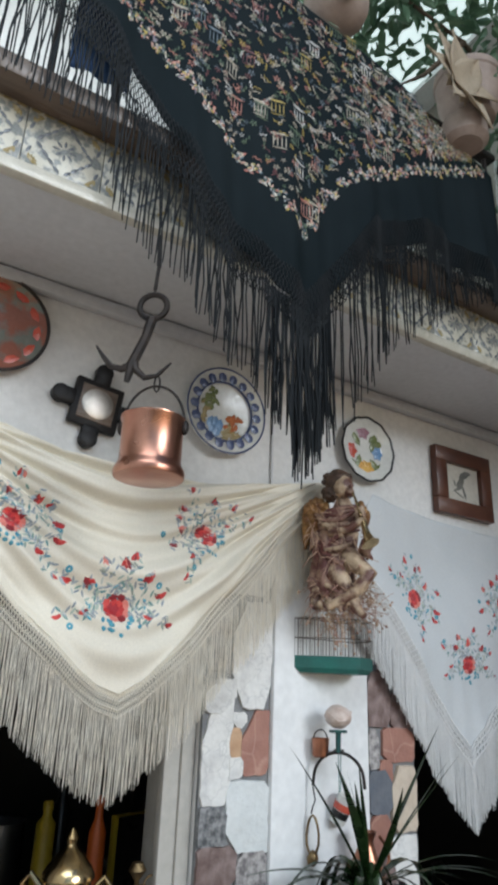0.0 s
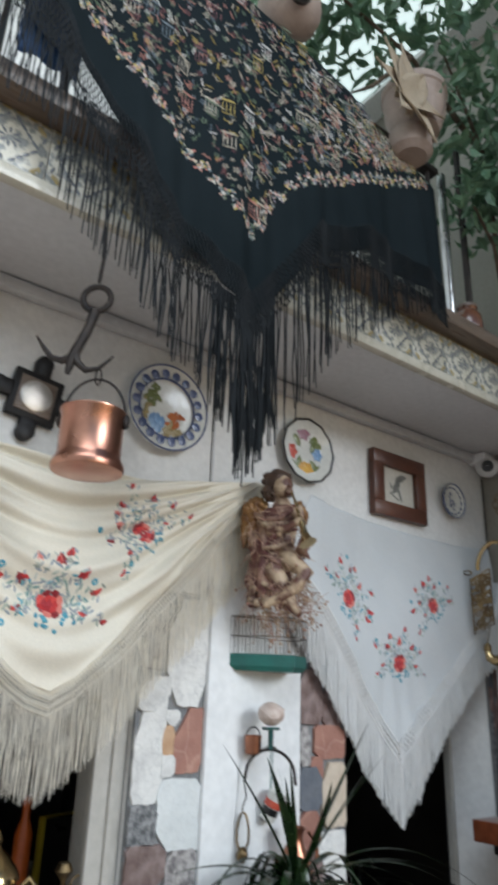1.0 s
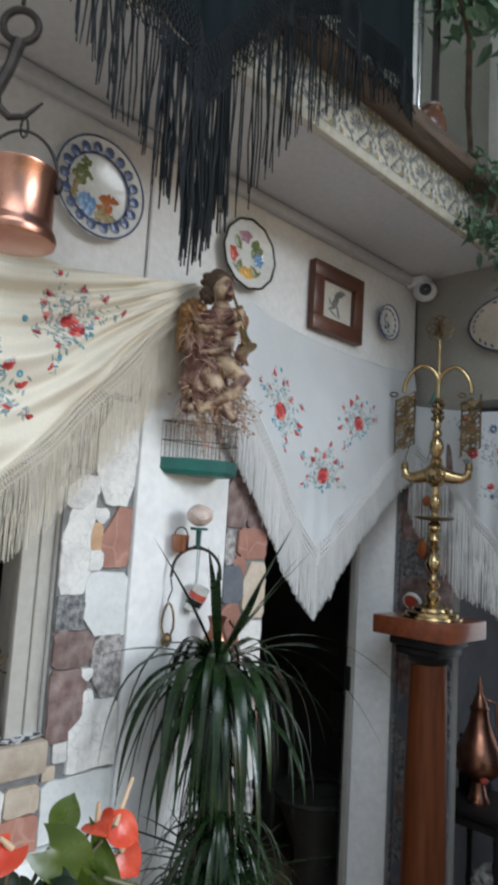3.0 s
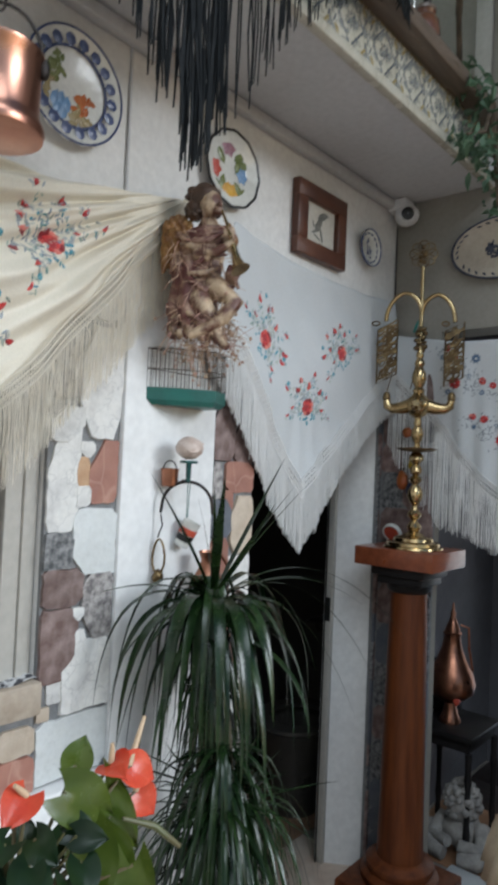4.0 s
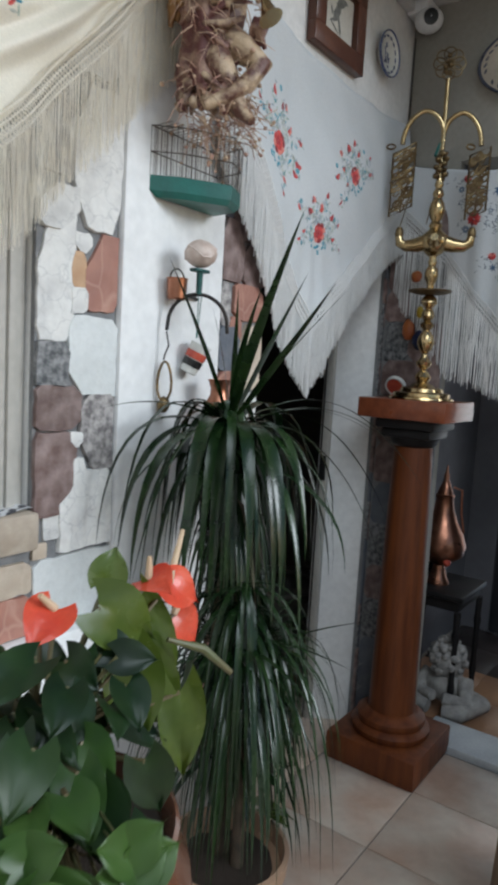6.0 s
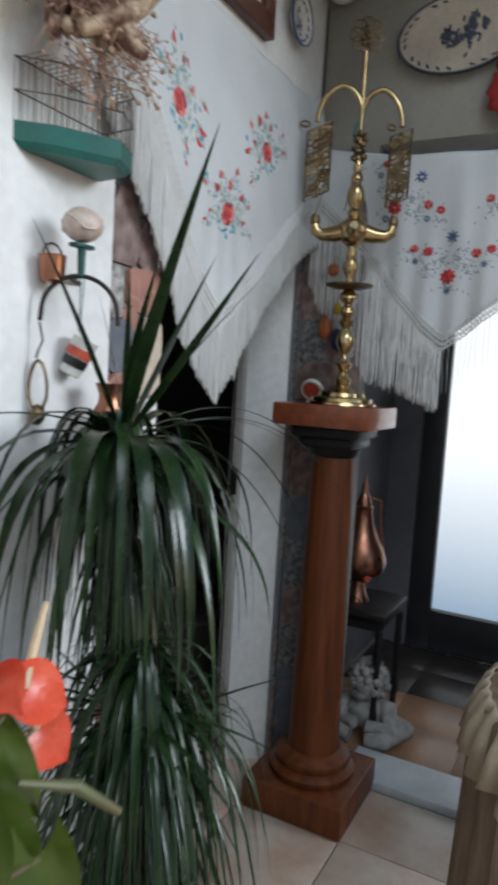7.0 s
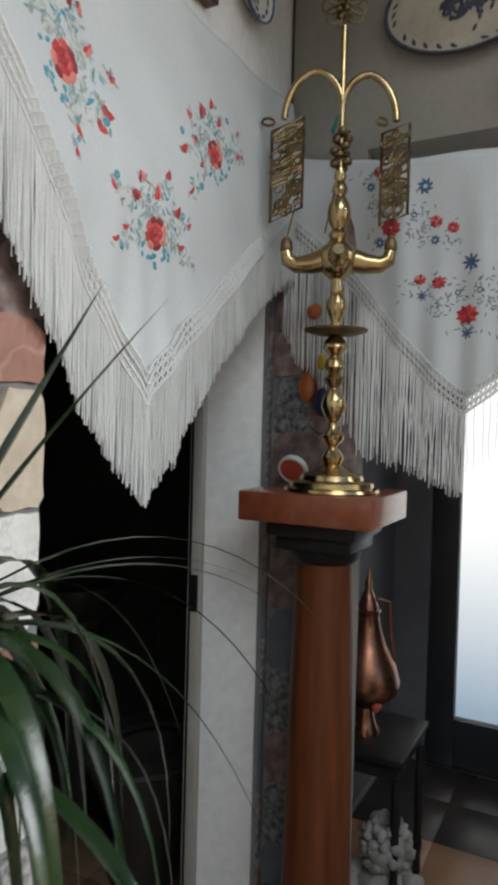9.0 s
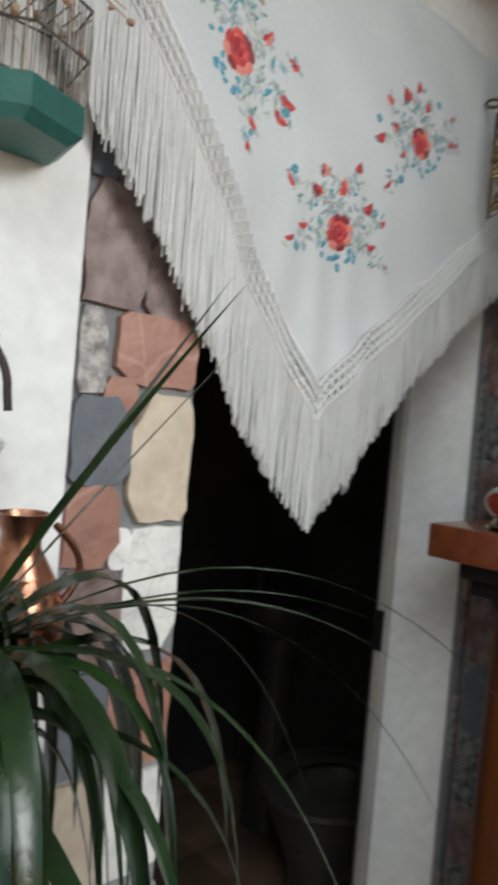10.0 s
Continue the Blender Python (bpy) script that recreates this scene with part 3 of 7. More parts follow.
def bouquet(parent, cx, cz, rot, s, up, rng, m=None):
    """An embroidered rose with buds, leaves and a cluster of small blue flowers."""
    rot = radians(rot)

    def at(a, b):
        return cx + s * (a * math.cos(rot) - b * math.sin(rot)), cz + s * (a * math.sin(rot) + b * math.cos(rot))
    rose, buds, leaves, blue, pale = Geo(), Geo(), Geo(), Geo(), Geo()
    for ring, n, r in ((0, 1, 0.0), (1, 6, 0.009), (2, 8, 0.017)):
        for i in range(n):
            a = 2 * math.pi * i / n + ring
            rose.petal(at(r * math.cos(a), r * math.sin(a)), 0.007 * s, 0.010 * s, a + rot + 1.57, up, 0.003 - ring * 0.0007, m)
    for a, d, k in ((18, 0.075, 1), (48, 0.062, 1.2), (72, 0.085, 0.9), (95, 0.060, 1.3), (118, 0.08, 1), (140, 0.058, 1.1), (160, 0.078, 1), (-8, 0.055, 0.8), (188, 0.055, 0.8), (200, 0.09, 0.7), (-20, 0.09, 0.7)):
        d, a = d * rng.uniform(0.85, 1.15), radians(a + rng.uniform(-8, 8))
        x, z = d * math.cos(a) * 1.15, d * math.sin(a)
        for j in (-0.4, 0, 0.4):
            (buds if rng.random() < 0.85 else pale).petal(at(x + 0.003 * math.sin(j * 3), z + 0.003 * j), 0.0048 * s * k, 0.0092 * s * k, a + rot + j, up, 0.0015, m)
        for t in np.linspace(0.30, 1.0, 9):
            for sd in (-1, 1):
                (leaves if rng.random() < 0.5 else (blue if rng.random() < 0.10 else pale)).petal(at(x * t + rng.uniform(-1, 1) * 0.012, z * t + rng.uniform(-1, 1) * 0.012), 0.0022 * s, 0.0066 * s, a + rot + sd * 0.9, up, 0.001, m)
    for i in range(16):
        a = radians(rng.uniform(205, 335))
        d = rng.uniform(0.026, 0.046)
        blue.petal(at(d * math.cos(a), d * math.sin(a)), 0.0036 * s, 0.0046 * s, rng.random() * 3, up, 0.0015, m)
    for q, d in ((32, 0.078), (205, 0.080), (150, 0.10)):
        for i in range(8):
            a = i * 0.785
            blue.petal(at(d * math.cos(radians(q)) + 0.0034 * math.cos(a), d * math.sin(radians(q)) + 0.0034 * math.sin(a)), 0.0024 * s, 0.0040 * s, a + 1.57, up, 0.0015, m)
    for i in range(5):
        a = radians(rng.uniform(-10, 190))
        blue.petal(at(0.05 * math.cos(a), 0.05 * math.sin(a)), 0.0026 * s, 0.004 * s, rng.random() * 3, up, 0.0015, m)
    part("rose", rose, SILKRED, parent, "embroidered red silk rose", 0, "stuff")
    part("bud_embroidery", buds, SILKRED, parent, "embroidered red buds", 0, "stuff")
    part("leaf_embroidery", leaves, SILKGREEN, parent, "embroidered sage green leaves", 0, "stuff")
    part("blue_embroidery", blue, SILKBLUE, parent, "embroidered turquoise flowers", 0, "stuff")
    part("sprig_embroidery", pale, SILKGREY, parent, "embroidered pale sprigs", 0, "stuff")


def white_shawl():
    rng = random.Random(3)
    t = thing("shawl", (1.91, WALL - 0.02, 2.16), "white silk shawl with red embroidered roses over the doorway", "shawl")
    edge = [(1.43, 1.935), (1.557, 1.807), (1.697, 1.654), (1.893, 1.408), (2.004, 1.504), (2.147, 1.612), (2.352, 1.782), (2.47, 1.90)]

    def bot(x):
        return lerp(edge, x)

    def top(x):
        return lerp([(1.43, 2.06), (1.50, 2.17), (1.60, 2.155), (1.95, 2.14), (2.25, 2.14), (2.47, 2.155)], x)

    def dep(x, z):
        k = max(0.0, (2.1 - z)) / 0.7
        fan = math.atan2(x - 1.90, 2.35 - z)
        fold = 0.006 * math.sin(fan * 46 + 2 * math.sin(fan * 9)) * max(0, k - 0.35) + 0.003 * math.sin((x * 0.9 + z) * 30 + 1) + 0.006 * math.sin((z - x * 0.3) * 14)
        return WALL - 0.019 - 0.034 * min(1.0, max(0.0, (1.74 - x) / 0.20)) - 0.006 * k + fold + 0.10 * max(0, x - 2.40) * -1
    part("cloth", cloth(1.43, 2.47, top, lambda x: bot(x) + 0.044, dep, 150, 50), WHITESILK, t, "white silk", 60, solid=0.0016)
    for a, b in ((1.43, 1.893), (2.47, 1.893)):
        part("lace_band", lace(a, b, bot, 0.052, dep, 0.011, 0.0021), WHITETHREAD, t, "knotted white lace border", 0, "stuff")
    part("fringe", fringe(1.43, 1.893, 620, bot, lambda x: lerp([(1.43, 0.17), (1.62, 0.195), (1.80, 0.19), (1.893, 0.172)], x), dep, 0.0016, rng), WHITETHREAD, t, "long white knotted fringe", 0, "stuff")
    part("fringe", fringe(1.893, 2.47, 620, bot, lambda x: lerp([(1.893, 0.172), (2.0, 0.17), (2.13, 0.125), (2.35, 0.122), (2.47, 0.17)], x), dep, 0.0016, rng), WHITETHREAD, t, "long white knotted fringe", 0, "stuff")
    bouquet(t, 1.917, 1.702, 0, 1.25, dep, rng)
    bouquet(t, 1.690, 1.880, -58, 1.3, dep, rng)
    bouquet(t, 2.105, 1.902, 30, 1.2, dep, rng)


def cream_shawl():
    rng = random.Random(5)
    t = thing("shawl", (0.76, WALL - 0.05, 2.15), "cream silk shawl with red embroidered roses over the kitchen hatch", "shawl")
    edge = [(0.14, 2.09), (0.40, 1.79), (0.51, 1.684), (0.64, 1.577), (0.69, 1.545), (0.738, 1.53), (0.79, 1.56), (0.894, 1.662), (1.084, 1.868), (1.285, 2.072), (1.345, 2.15)]

    def bot(x):
        return lerp(edge, x)

    def top(x):
        return lerp([(0.14, 2.19), (0.43, 2.14), (0.56, 2.10), (0.78, 2.085), (1.02, 2.11), (1.345, 2.18)], x)

    def dep(x, z):
        q = math.sqrt((x - 0.74) ** 2 + 0.02)
        fan = math.atan2(2.21 - z, max(0.03, 0.66 - q))            # folds spread from the two pinned corners
        k = min(1.0, max(0.0, (2.16 - z) / 0.3))
        body = max(0.0, 1 - (q / 0.62) ** 2)
        amp = 0.015 * min(1.0, max(0.0, 0.68 - q) / 0.25) * (1 - 0.45 * k)
        ridge = math.sin(fan * 44 + 1.1 * math.sin(x * 7) + 0.7 * math.sin(z * 23))
        return min(WALL - 0.010 - 0.027 * min(1.0, max(0.0, (x - 1.08) / 0.08)), WALL - 0.034 - 0.055 * body * k - amp * (ridge + 0.45 * math.sin(fan * 97 + x * 5)) - 0.012 * body * math.sin(z * 31 + 0.5))
    part("cloth", cloth(0.14, 1.345, top, lambda x: bot(x) + 0.038, dep, 190, 110), CREAMSILK, t, "cream silk with soft sagging folds", 60, solid=0.0016)
    for a, b in ((0.14, 0.738), (1.345, 0.738)):
        part("lace_band", lace(a, b, bot, 0.050, dep, 0.0055, 0.0015), CREAMTHREAD, t, "knotted cream lace border", 0, "stuff")
    part("fringe", fringe(0.14, 0.738, 420, bot, lambda x: lerp([(0.14, 0.17), (0.55, 0.178), (0.738, 0.165)], x), dep, 0.0007, rng, sway=0.002), CREAMTHREAD, t, "long cream fringe", 0, "stuff")
    part("fringe", fringe(0.738, 1.345, 440, bot, lambda x: lerp([(0.738, 0.165), (0.87, 0.165), (1.1, 0.178), (1.345, 0.20)], x), dep, 0.0007, rng, sway=0.002), CREAMTHREAD, t, "long cream fringe", 0, "stuff")
    bouquet(t, 0.716, 1.757, 0, 1.4, dep, rng)
    bouquet(t, 0.940, 1.957, 38, 1.25, dep, rng)
    bouquet(t, 0.466, 1.920, -38, 1.3, dep, rng)
    return t


def garland(parent, cx, cz, rot, s, up, rng, m):
    """Seven red flowers with blue stars and grey sprigs, turned by rot about the largest."""
    red, blue, sprig, eye = Geo(), Geo(), Geo(), Geo()
    ca, sa = math.cos(radians(rot)), math.sin(radians(rot))

    def at(x, z):
        return cx + s * (x * ca - z * sa), cz + s * (x * sa + z * ca)
    for x, z, r in ((0, 0, 0.026), (-0.104, 0.082, 0.015), (-0.062, 0.072, 0.017), (0.076, 0.064, 0.017), (0.116, 0.074, 0.015)):
        for i in range(9):
            a = i * 0.698
            red.petal(at(x + r * 0.5 * math.cos(a), z + r * 0.42 * math.sin(a)), r * 0.30 * s, r * 0.5 * s, a, up, 0.002, m)
    for x, z, n, r in ((0.005, 0.112, 8, 0.019), (-0.098, 0.046, 7, 0.012), (0.10, 0.032, 7, 0.012), (0.0, -0.040, 7, 0.013)):
        for i in range(n):
            a = 6.283 * i / n
            blue.petal(at(x + r * 0.55 * math.cos(a), z + r * 0.55 * math.sin(a)), r * 0.20 * s, r * 0.55 * s, a, up, 0.0015, m)
    for x in (-0.022, 0.026):
        for i in range(6):
            a = i * 1.047
            eye.petal(at(x + 0.005 * math.cos(a), 0.05 + 0.005 * math.sin(a)), 0.002 * s, 0.0035 * s, a + 1.57, up, 0.0012, m)
    for x, z, n, sx, sz in ((-0.058, 0.022, 26, 0.016, 0.012), (0.058, 0.018, 26, 0.016, 0.012), (0, 0.06, 60, 0.055, 0.018), (0, -0.03, 18, 0.022, 0.012), (-0.12, 0.06, 14, 0.016, 0.016), (0.13, 0.055, 14, 0.016, 0.016)):
        for i in range(n):
            sprig.petal(at(x + rng.gauss(0, sx), z + rng.gauss(0, sz)), 0.0017 * s, 0.0058 * s, rng.random() * 6.28, up, 0.001, m)
    part("red_embroidery", red, SILKRED, parent, "embroidered red flowers", 0, "stuff")
    part("blue_embroidery", blue, SILKNAVY, parent, "embroidered blue flowers", 0, "stuff")
    part("eyelet_embroidery", eye, SILKNAVY, parent, "dark stitched eyelets", 0, "stuff")
    part("sprig_embroidery", sprig, SPRIGDARK, parent, "embroidered dark grey blue sprigs", 0, "stuff")


def hall_shawl():
    rng = random.Random(9)
    t = thing("shawl", (SIDE - 0.02, 1.2, 1.97), "white silk shawl with red and blue embroidery across the hall opening", "shawl")
    # along the side wall: local x = -y
    edge = [(-1.655, 1.86), (-1.475, 1.697), (-1.375, 1.568), (-1.287, 1.473), (-1.24, 1.43), (-1.215, 1.418), (-1.19, 1.435), (-1.091, 1.515), (-0.951, 1.625), (-0.60, 1.90)]

    def bot(x):
        return lerp(edge, x)

    def top(x):
        return lerp([(-1.655, 2.03), (-1.40, 1.985), (-0.60, 1.955)], x)

    def dep(x, z):
        k = max(0.0, 1.97 - z) / 0.5
        return SIDE - 0.025 + 0.008 * math.sin(x * 75) * k + 0.004 * math.sin(x * 31 + z * 9)
    part("cloth", cloth(-1.655, -0.60, top, lambda x: bot(x) + 0.03, dep, 120, 36, EAST), WHITESILK, t, "white silk", 60, solid=0.0016)
    for a, b in ((-1.655, -1.215), (-0.60, -1.215)):
        part("lace_band", lace(a, b, bot, 0.045, dep, 0.009, 0.0017, EAST), WHITETHREAD, t, "knotted white lace border", 0, "stuff")
    part("fringe", fringe(-1.655, -1.215, 190, bot, lambda x: lerp([(-1.655, 0.26), (-1.46, 0.36), (-1.36, 0.26), (-1.27, 0.20), (-1.215, 0.18)], x), dep, 0.0013, rng, EAST), WHITETHREAD, t, "long white fringe", 0, "stuff")
    part("fringe", fringe(-1.215, -0.60, 40, bot, lambda x: 0.14, dep, 0.0007, rng, EAST), WHITETHREAD, t, "long white fringe", 0, "stuff")
    garland(t, -1.218, 1.63, 0, 1.0, dep, rng, EAST)
    garland(t, -1.39, 1.833, -38, 1.0, dep, rng, EAST)
    garland(t, -0.985, 1.843, 38, 1.0, dep, rng, EAST)


def black_shawl():
    rng = random.Random(11)
    t = thing("shawl", (0.93, 1.2, 3.3), "black silk shawl densely embroidered in colours on the balcony rail", "shawl")
    gold = [(-0.35, 3.48), (0.362, 3.065), (0.489, 2.974), (0.728, 2.775), (0.90, 2.635), (0.93, 2.615), (0.96, 2.65), (1.0, 2.745), (1.075, 2.85), (1.20, 2.935), (1.335, 3.015), (1.625, 3.165), (1.69, 3.19)]
    edge = [(-0.35, 3.34), (0.42, 2.86), (0.55, 2.70), (0.68, 2.55), (0.85, 2.42), (0.94, 2.375), (1.02, 2.48), (1.15, 2.68), (1.35, 2.76), (1.55, 2.74), (1.69, 2.70)]

    def bot(x):
        return lerp(edge, x)

    def top(x):
        return lerp([(-0.35, 3.50), (0.6, 3.44), (1.05, 3.38), (1.30, 3.34), (1.50, 3.23), (1.69, 3.18)], x)

    def dep(x, z):
        k = min(1.0, max(0.0, 3.3 - z) / 0.7)
        return 1.212 - 0.02 * k + 0.016 * math.sin((x - 0.93) * 26) * k + 0.006 * math.sin((x - 0.93) * 71 + z * 3) * k + 0.012 * max(0, z - 3.1)
    part("cloth", cloth(-0.35, 1.69, top, lambda x: bot(x) + lerp([(0.4, 0.06), (0.6, 0.045), (0.8, 0.02), (0.9, 0.0)], x), dep, 170, 50), BLACKSILK, t, "black silk", 60, solid=0.0016)
    net = Geo()
    for i in range(250):                                    # knotted lozenges along the slanting edge
        x = -0.35 + 2.04 * i / 250
        for k in range(5):
            for sgn in (-1, 1):
                p, q = x - 0.006 * sgn, x + 0.006 * sgn
                z0 = 0.08 - 0.028 * k
                net.tube([(p, dep(p, bot(p)) - 0.003, bot(p) + z0), (q, dep(q, bot(q)) - 0.003, bot(q) + z0 - 0.028)], 0.0014, 3)
    part("net_border", net, BLACKTHREAD, t, "knotted black net border", 0, "stuff")
    ln = [(-0.35, 0.5), (-0.1, 0.42), (0.2, 0.30), (0.44, 0.22), (0.48, 0.32), (0.55, 0.30), (0.64, 0.26), (0.78, 0.27), (0.88, 0.34), (0.91, 0.40), (0.97, 0.36), (1.04, 0.37), (1.14, 0.36), (1.26, 0.29), (1.345, 0.25), (1.5, 0.12), (1.69, 0.03)]
    part("fringe", fringe(-0.35, 0.86, 200, bot, lambda x: lerp(ln, x), dep, 0.0022, rng, sway=0.006), BLACKTHREAD, t, "long black silk fringe", 0, "stuff")
    part("fringe", fringe(0.84, 1.02, 60, bot, lambda x: lerp(ln, x), dep, 0.0026, rng, sway=0.008), BLACKTHREAD, t, "long black silk fringe", 0, "stuff")
    part("fringe", fringe(1.0, 1.69, 92, bot, lambda x: lerp(ln, x), dep, 0.0021, rng, sway=0.006), BLACKTHREAD, t, "long black silk fringe", 0, "stuff")
    threads = [Geo() for _ in THREADS]
    weight = [k for k, (_, w) in enumerate(THREADS) for _ in range(w)]
    for i in range(2700):                                   # scattered flowers, leaves and little pavilions
        x = rng.uniform(-0.1, 1.66)
        lo, hi = lerp(gold, x) + (0.055 if x > 1.0 else 0.024), top(x) - 0.01
        if hi < lo:
            continue
        z = rng.uniform(lo, hi)
        kind = rng.random()
        a = rng.random() * 6.28
        em = threads[rng.choice(weight)]
        if kind < 0.40:
            r = rng.uniform(0.004, 0.0095)
            for k in range(5):
                b = a + k * 1.257
                em.petal((x + r * 0.7 * math.cos(b), z + r * 0.7 * math.sin(b)), r * 0.26, r * 0.5, b, dep)
        elif kind < 0.96:
            for k in range(4):
                em.petal((x + 0.006 * k * math.cos(a), z + 0.006 * k * math.sin(a)), 0.0016, 0.0058, a + (-1) ** k * 0.8, dep)
        else:
            for k in range(4):
                em.petal((x + 0.010 * k - 0.015, z), 0.0016, 0.020, 1.57, dep)
            em.petal((x, z + 0.024), 0.004, 0.024, 0, dep)
            em.petal((x, z - 0.020), 0.002, 0.020, 0, dep)
    for em, (mt, _) in zip(threads, THREADS):
        part("embroidery", em, mt, t, "scattered embroidered flowers and pavilions", 0, "stuff")
    bd = Geo()
    for i in range(330):                                    # the scalloped flower border
        x = 0.15 + 1.5 * i / 330
        z = lerp(gold, x) + 0.016 * math.sin(i * 0.9)
        for k in range(4):
            b = rng.random() * 6.28
            bd.petal((x + 0.006 * math.cos(b), z + 0.006 * math.sin(b)), rng.uniform(0.0024, 0.004), rng.uniform(0.004, 0.007), b, dep, 0.002)
    part("flower_border", bd, SILKMIX, t, "garland border of pink and cream flowers", 0, "stuff")


white_shawl()
cream_shawl()
hall_shawl()
black_shawl()


# ---- column and candelabrum ----
def pedestal():
    x, y = 2.365, 1.485
    t = thing("pedestal_column", (x, y, 0), "tall orange-brown wooden pedestal column on a square base", "pedestal")
    part("plinth", Geo().box(x - 0.165, x + 0.165, y - 0.16, y + 0.16, 0, 0.095, 0.006), OAK, t, "square wooden base block")
    part("base_ring", Geo().lathe([(0.128, 0.095), (0.134, 0.105), (0.134, 0.118), (0.122, 0.128), (0.112, 0.132), (0.118, 0.142), (0.116, 0.156), (0.098, 0.168), (0.086, 0.176)], (x, y, 0), 40), OAK, t, "turned base mouldings")
    part("shaft", Geo().lathe([(0.080, 0.17), (0.077, 0.3), (0.073, 0.6), (0.068, 0.9), (0.062, 1.10)], (x, y, 0), 40), OAK, t, "tapering round shaft")
    # Capital blackened: the shade below the top slab is in its colour.
    part("capital", Geo().box(x - 0.084, x + 0.084, y - 0.084, y + 0.084, 1.115, 1.145, 0.008).lathe([(0.062, 1.085), (0.075, 1.095), (0.082, 1.115)], (x, y, 0), 32).box(x - 0.100, x + 0.100, y - 0.100, y + 0.100, 1.145, 1.176, 0.008), BLACKWOOD, t, "stepped capital, black for the shade under the top slab")
    part("top_slab", Geo().box(2.246, 2.515, 1.345, 1.642, 1.176, 1.24, 0.004), OAKTOP, t, "thick square wooden top")


def candelabrum():
    c = Vector((2.358, 1.472, 1.24))
    t = thing("candelabrum", c, "tall polished brass oil-lamp candelabrum on the wooden column", "candelabrum")
    ax = Vector((0.36, -0.93, 0)).normalized()
    part("foot", Geo().lathe([(0.102, 0), (0.104, 0.003), (0.102, 0.009), (0.095, 0.011), (0.092, 0.012), (0.091, 0.022), (0.086, 0.025), (0.070, 0.027), (0.067, 0.037), (0.060, 0.041), (0.042, 0.043), (0.034, 0.050), (0.022, 0.056), (0.016, 0.064)], c, 40), BRASS, t, "round stepped brass foot")
    prof = [(0.0171, 0.05), (0.0220, 0.065), (0.0268, 0.075), (0.0183, 0.088), (0.0100, 0.098), (0.0232, 0.112), (0.0256, 0.122), (0.0110, 0.138), (0.0100, 0.15), (0.0207, 0.165), (0.0281, 0.185), (0.0244, 0.205), (0.0110, 0.225),
            (0.0195, 0.236), (0.0232, 0.244), (0.0110, 0.256), (0.0220, 0.27), (0.0195, 0.282), (0.0110, 0.295), (0.0268, 0.312), (0.0244, 0.326), (0.0120, 0.338)]
    part("stem", Geo().lathe(prof, c, 28), BRASS, t, "turned brass stem")
    part("drip_dish", Geo().lathe([(0.012, 0.338), (0.05, 0.342), (0.068, 0.348), (0.069, 0.352), (0.048, 0.350), (0.014, 0.356)], c, 36), AGEDBRASS, t, "flat brass drip dish")
    part("upper_stem", Geo().lathe([(0.012, 0.355), (0.011, 0.37), (0.018, 0.385), (0.022, 0.40), (0.020, 0.415), (0.012, 0.43), (0.015, 0.44), (0.011, 0.452), (0.014, 0.462)], c, 28), BRASS, t)
    bowl = part("oil_bowl", Geo().lathe([(0.014, 0.460), (0.030, 0.472), (0.042, 0.492), (0.045, 0.508), (0.040, 0.524), (0.026, 0.536), (0.018, 0.546)], c, 32), BRASS, t, "round brass oil reservoir")
    for sgn in (-1, 1):
        a = ax * sgn
        sp = Geo().tube([c + a * 0.03 + Vector((0, 0, 0.502)), c + a * 0.06 + Vector((0, 0, 0.494)), c + a * 0.09 + Vector((0, 0, 0.492)), c + a * 0.108 + Vector((0, 0, 0.502)), c + a * 0.112 + Vector((0, 0, 0.522))], [0.026, 0.022, 0.018, 0.016, 0.012], 14)
        spout = part("spout", sp, BRASS, bowl, "curved brass wick spout")
        part("wick_cap", Geo().lathe([(0.012, 0.520), (0.014, 0.526), (0.013, 0.54), (0.008, 0.55)], c + a * 0.112, 14), AGEDBRASS, t)
    fr = Vector((-0.93, -0.36, 0))
    part("front_spout", Geo().tube([c + fr * 0.03 + Vector((0, 0, 0.505)), c + fr * 0.06 + Vector((0, 0, 0.497)), c + fr * 0.085 + Vector((0, 0, 0.505))], [0.024, 0.02, 0.012], 14), BRASS, t, "curved brass wick spout")
    part("baluster", Geo().lathe([(0.018, 0.545), (0.022, 0.556), (0.014, 0.568), (0.02, 0.58), (0.026, 0.60), (0.022, 0.622), (0.012, 0.64), (0.018, 0.65), (0.016, 0.66), (0.010, 0.67), (0.014, 0.68), (0.009, 0.70)], c, 28), BRASS, t, "turned brass baluster")
    orn = Geo()
    rng = random.Random(2)
    for i in range(14):
        a = i * 2.4
        orn.blob((c.x + 0.014 * math.cos(a), c.y + 0.014 * math.sin(a), c.z + 0.70 + 0.006 * i), (0.012, 0.012, 0.01), 0.4, i, 1)
    part("cast_ornament", orn, AGEDBRASS, t, "cast scroll ornament", 60, "stuff")
    part("rod", Geo().tube([c + Vector((0, 0, 0.69)), c + Vector((0, 0, 1.0))], 0.0075, 12), BRASS, t, "plain brass rod")
    for sgn, hgt, rad in ((-1, 0.865, 0.062), (1, 0.855, 0.058)):
        a = ax * sgn
        pts = [c + a * (rad - rad * math.cos(k * math.pi / 14)) + Vector((0, 0, hgt - 0.03 + 0.072 * math.sin(k * math.pi / 14) + (0 if k < 8 else -0.004 * (k - 7)))) for k in range(15)]
        part("hook_arm", Geo().tube(pts, 0.0078, 10), BRASS, t, "curved brass hook arm")
        e = pts[-1]
        # pierced hanging plaque
        d = Vector((0.50, -0.86, 0)) if sgn < 0 else Vector((0.75, -0.66, 0))
        pl = Geo()
        w, hh = 0.034, 0.195
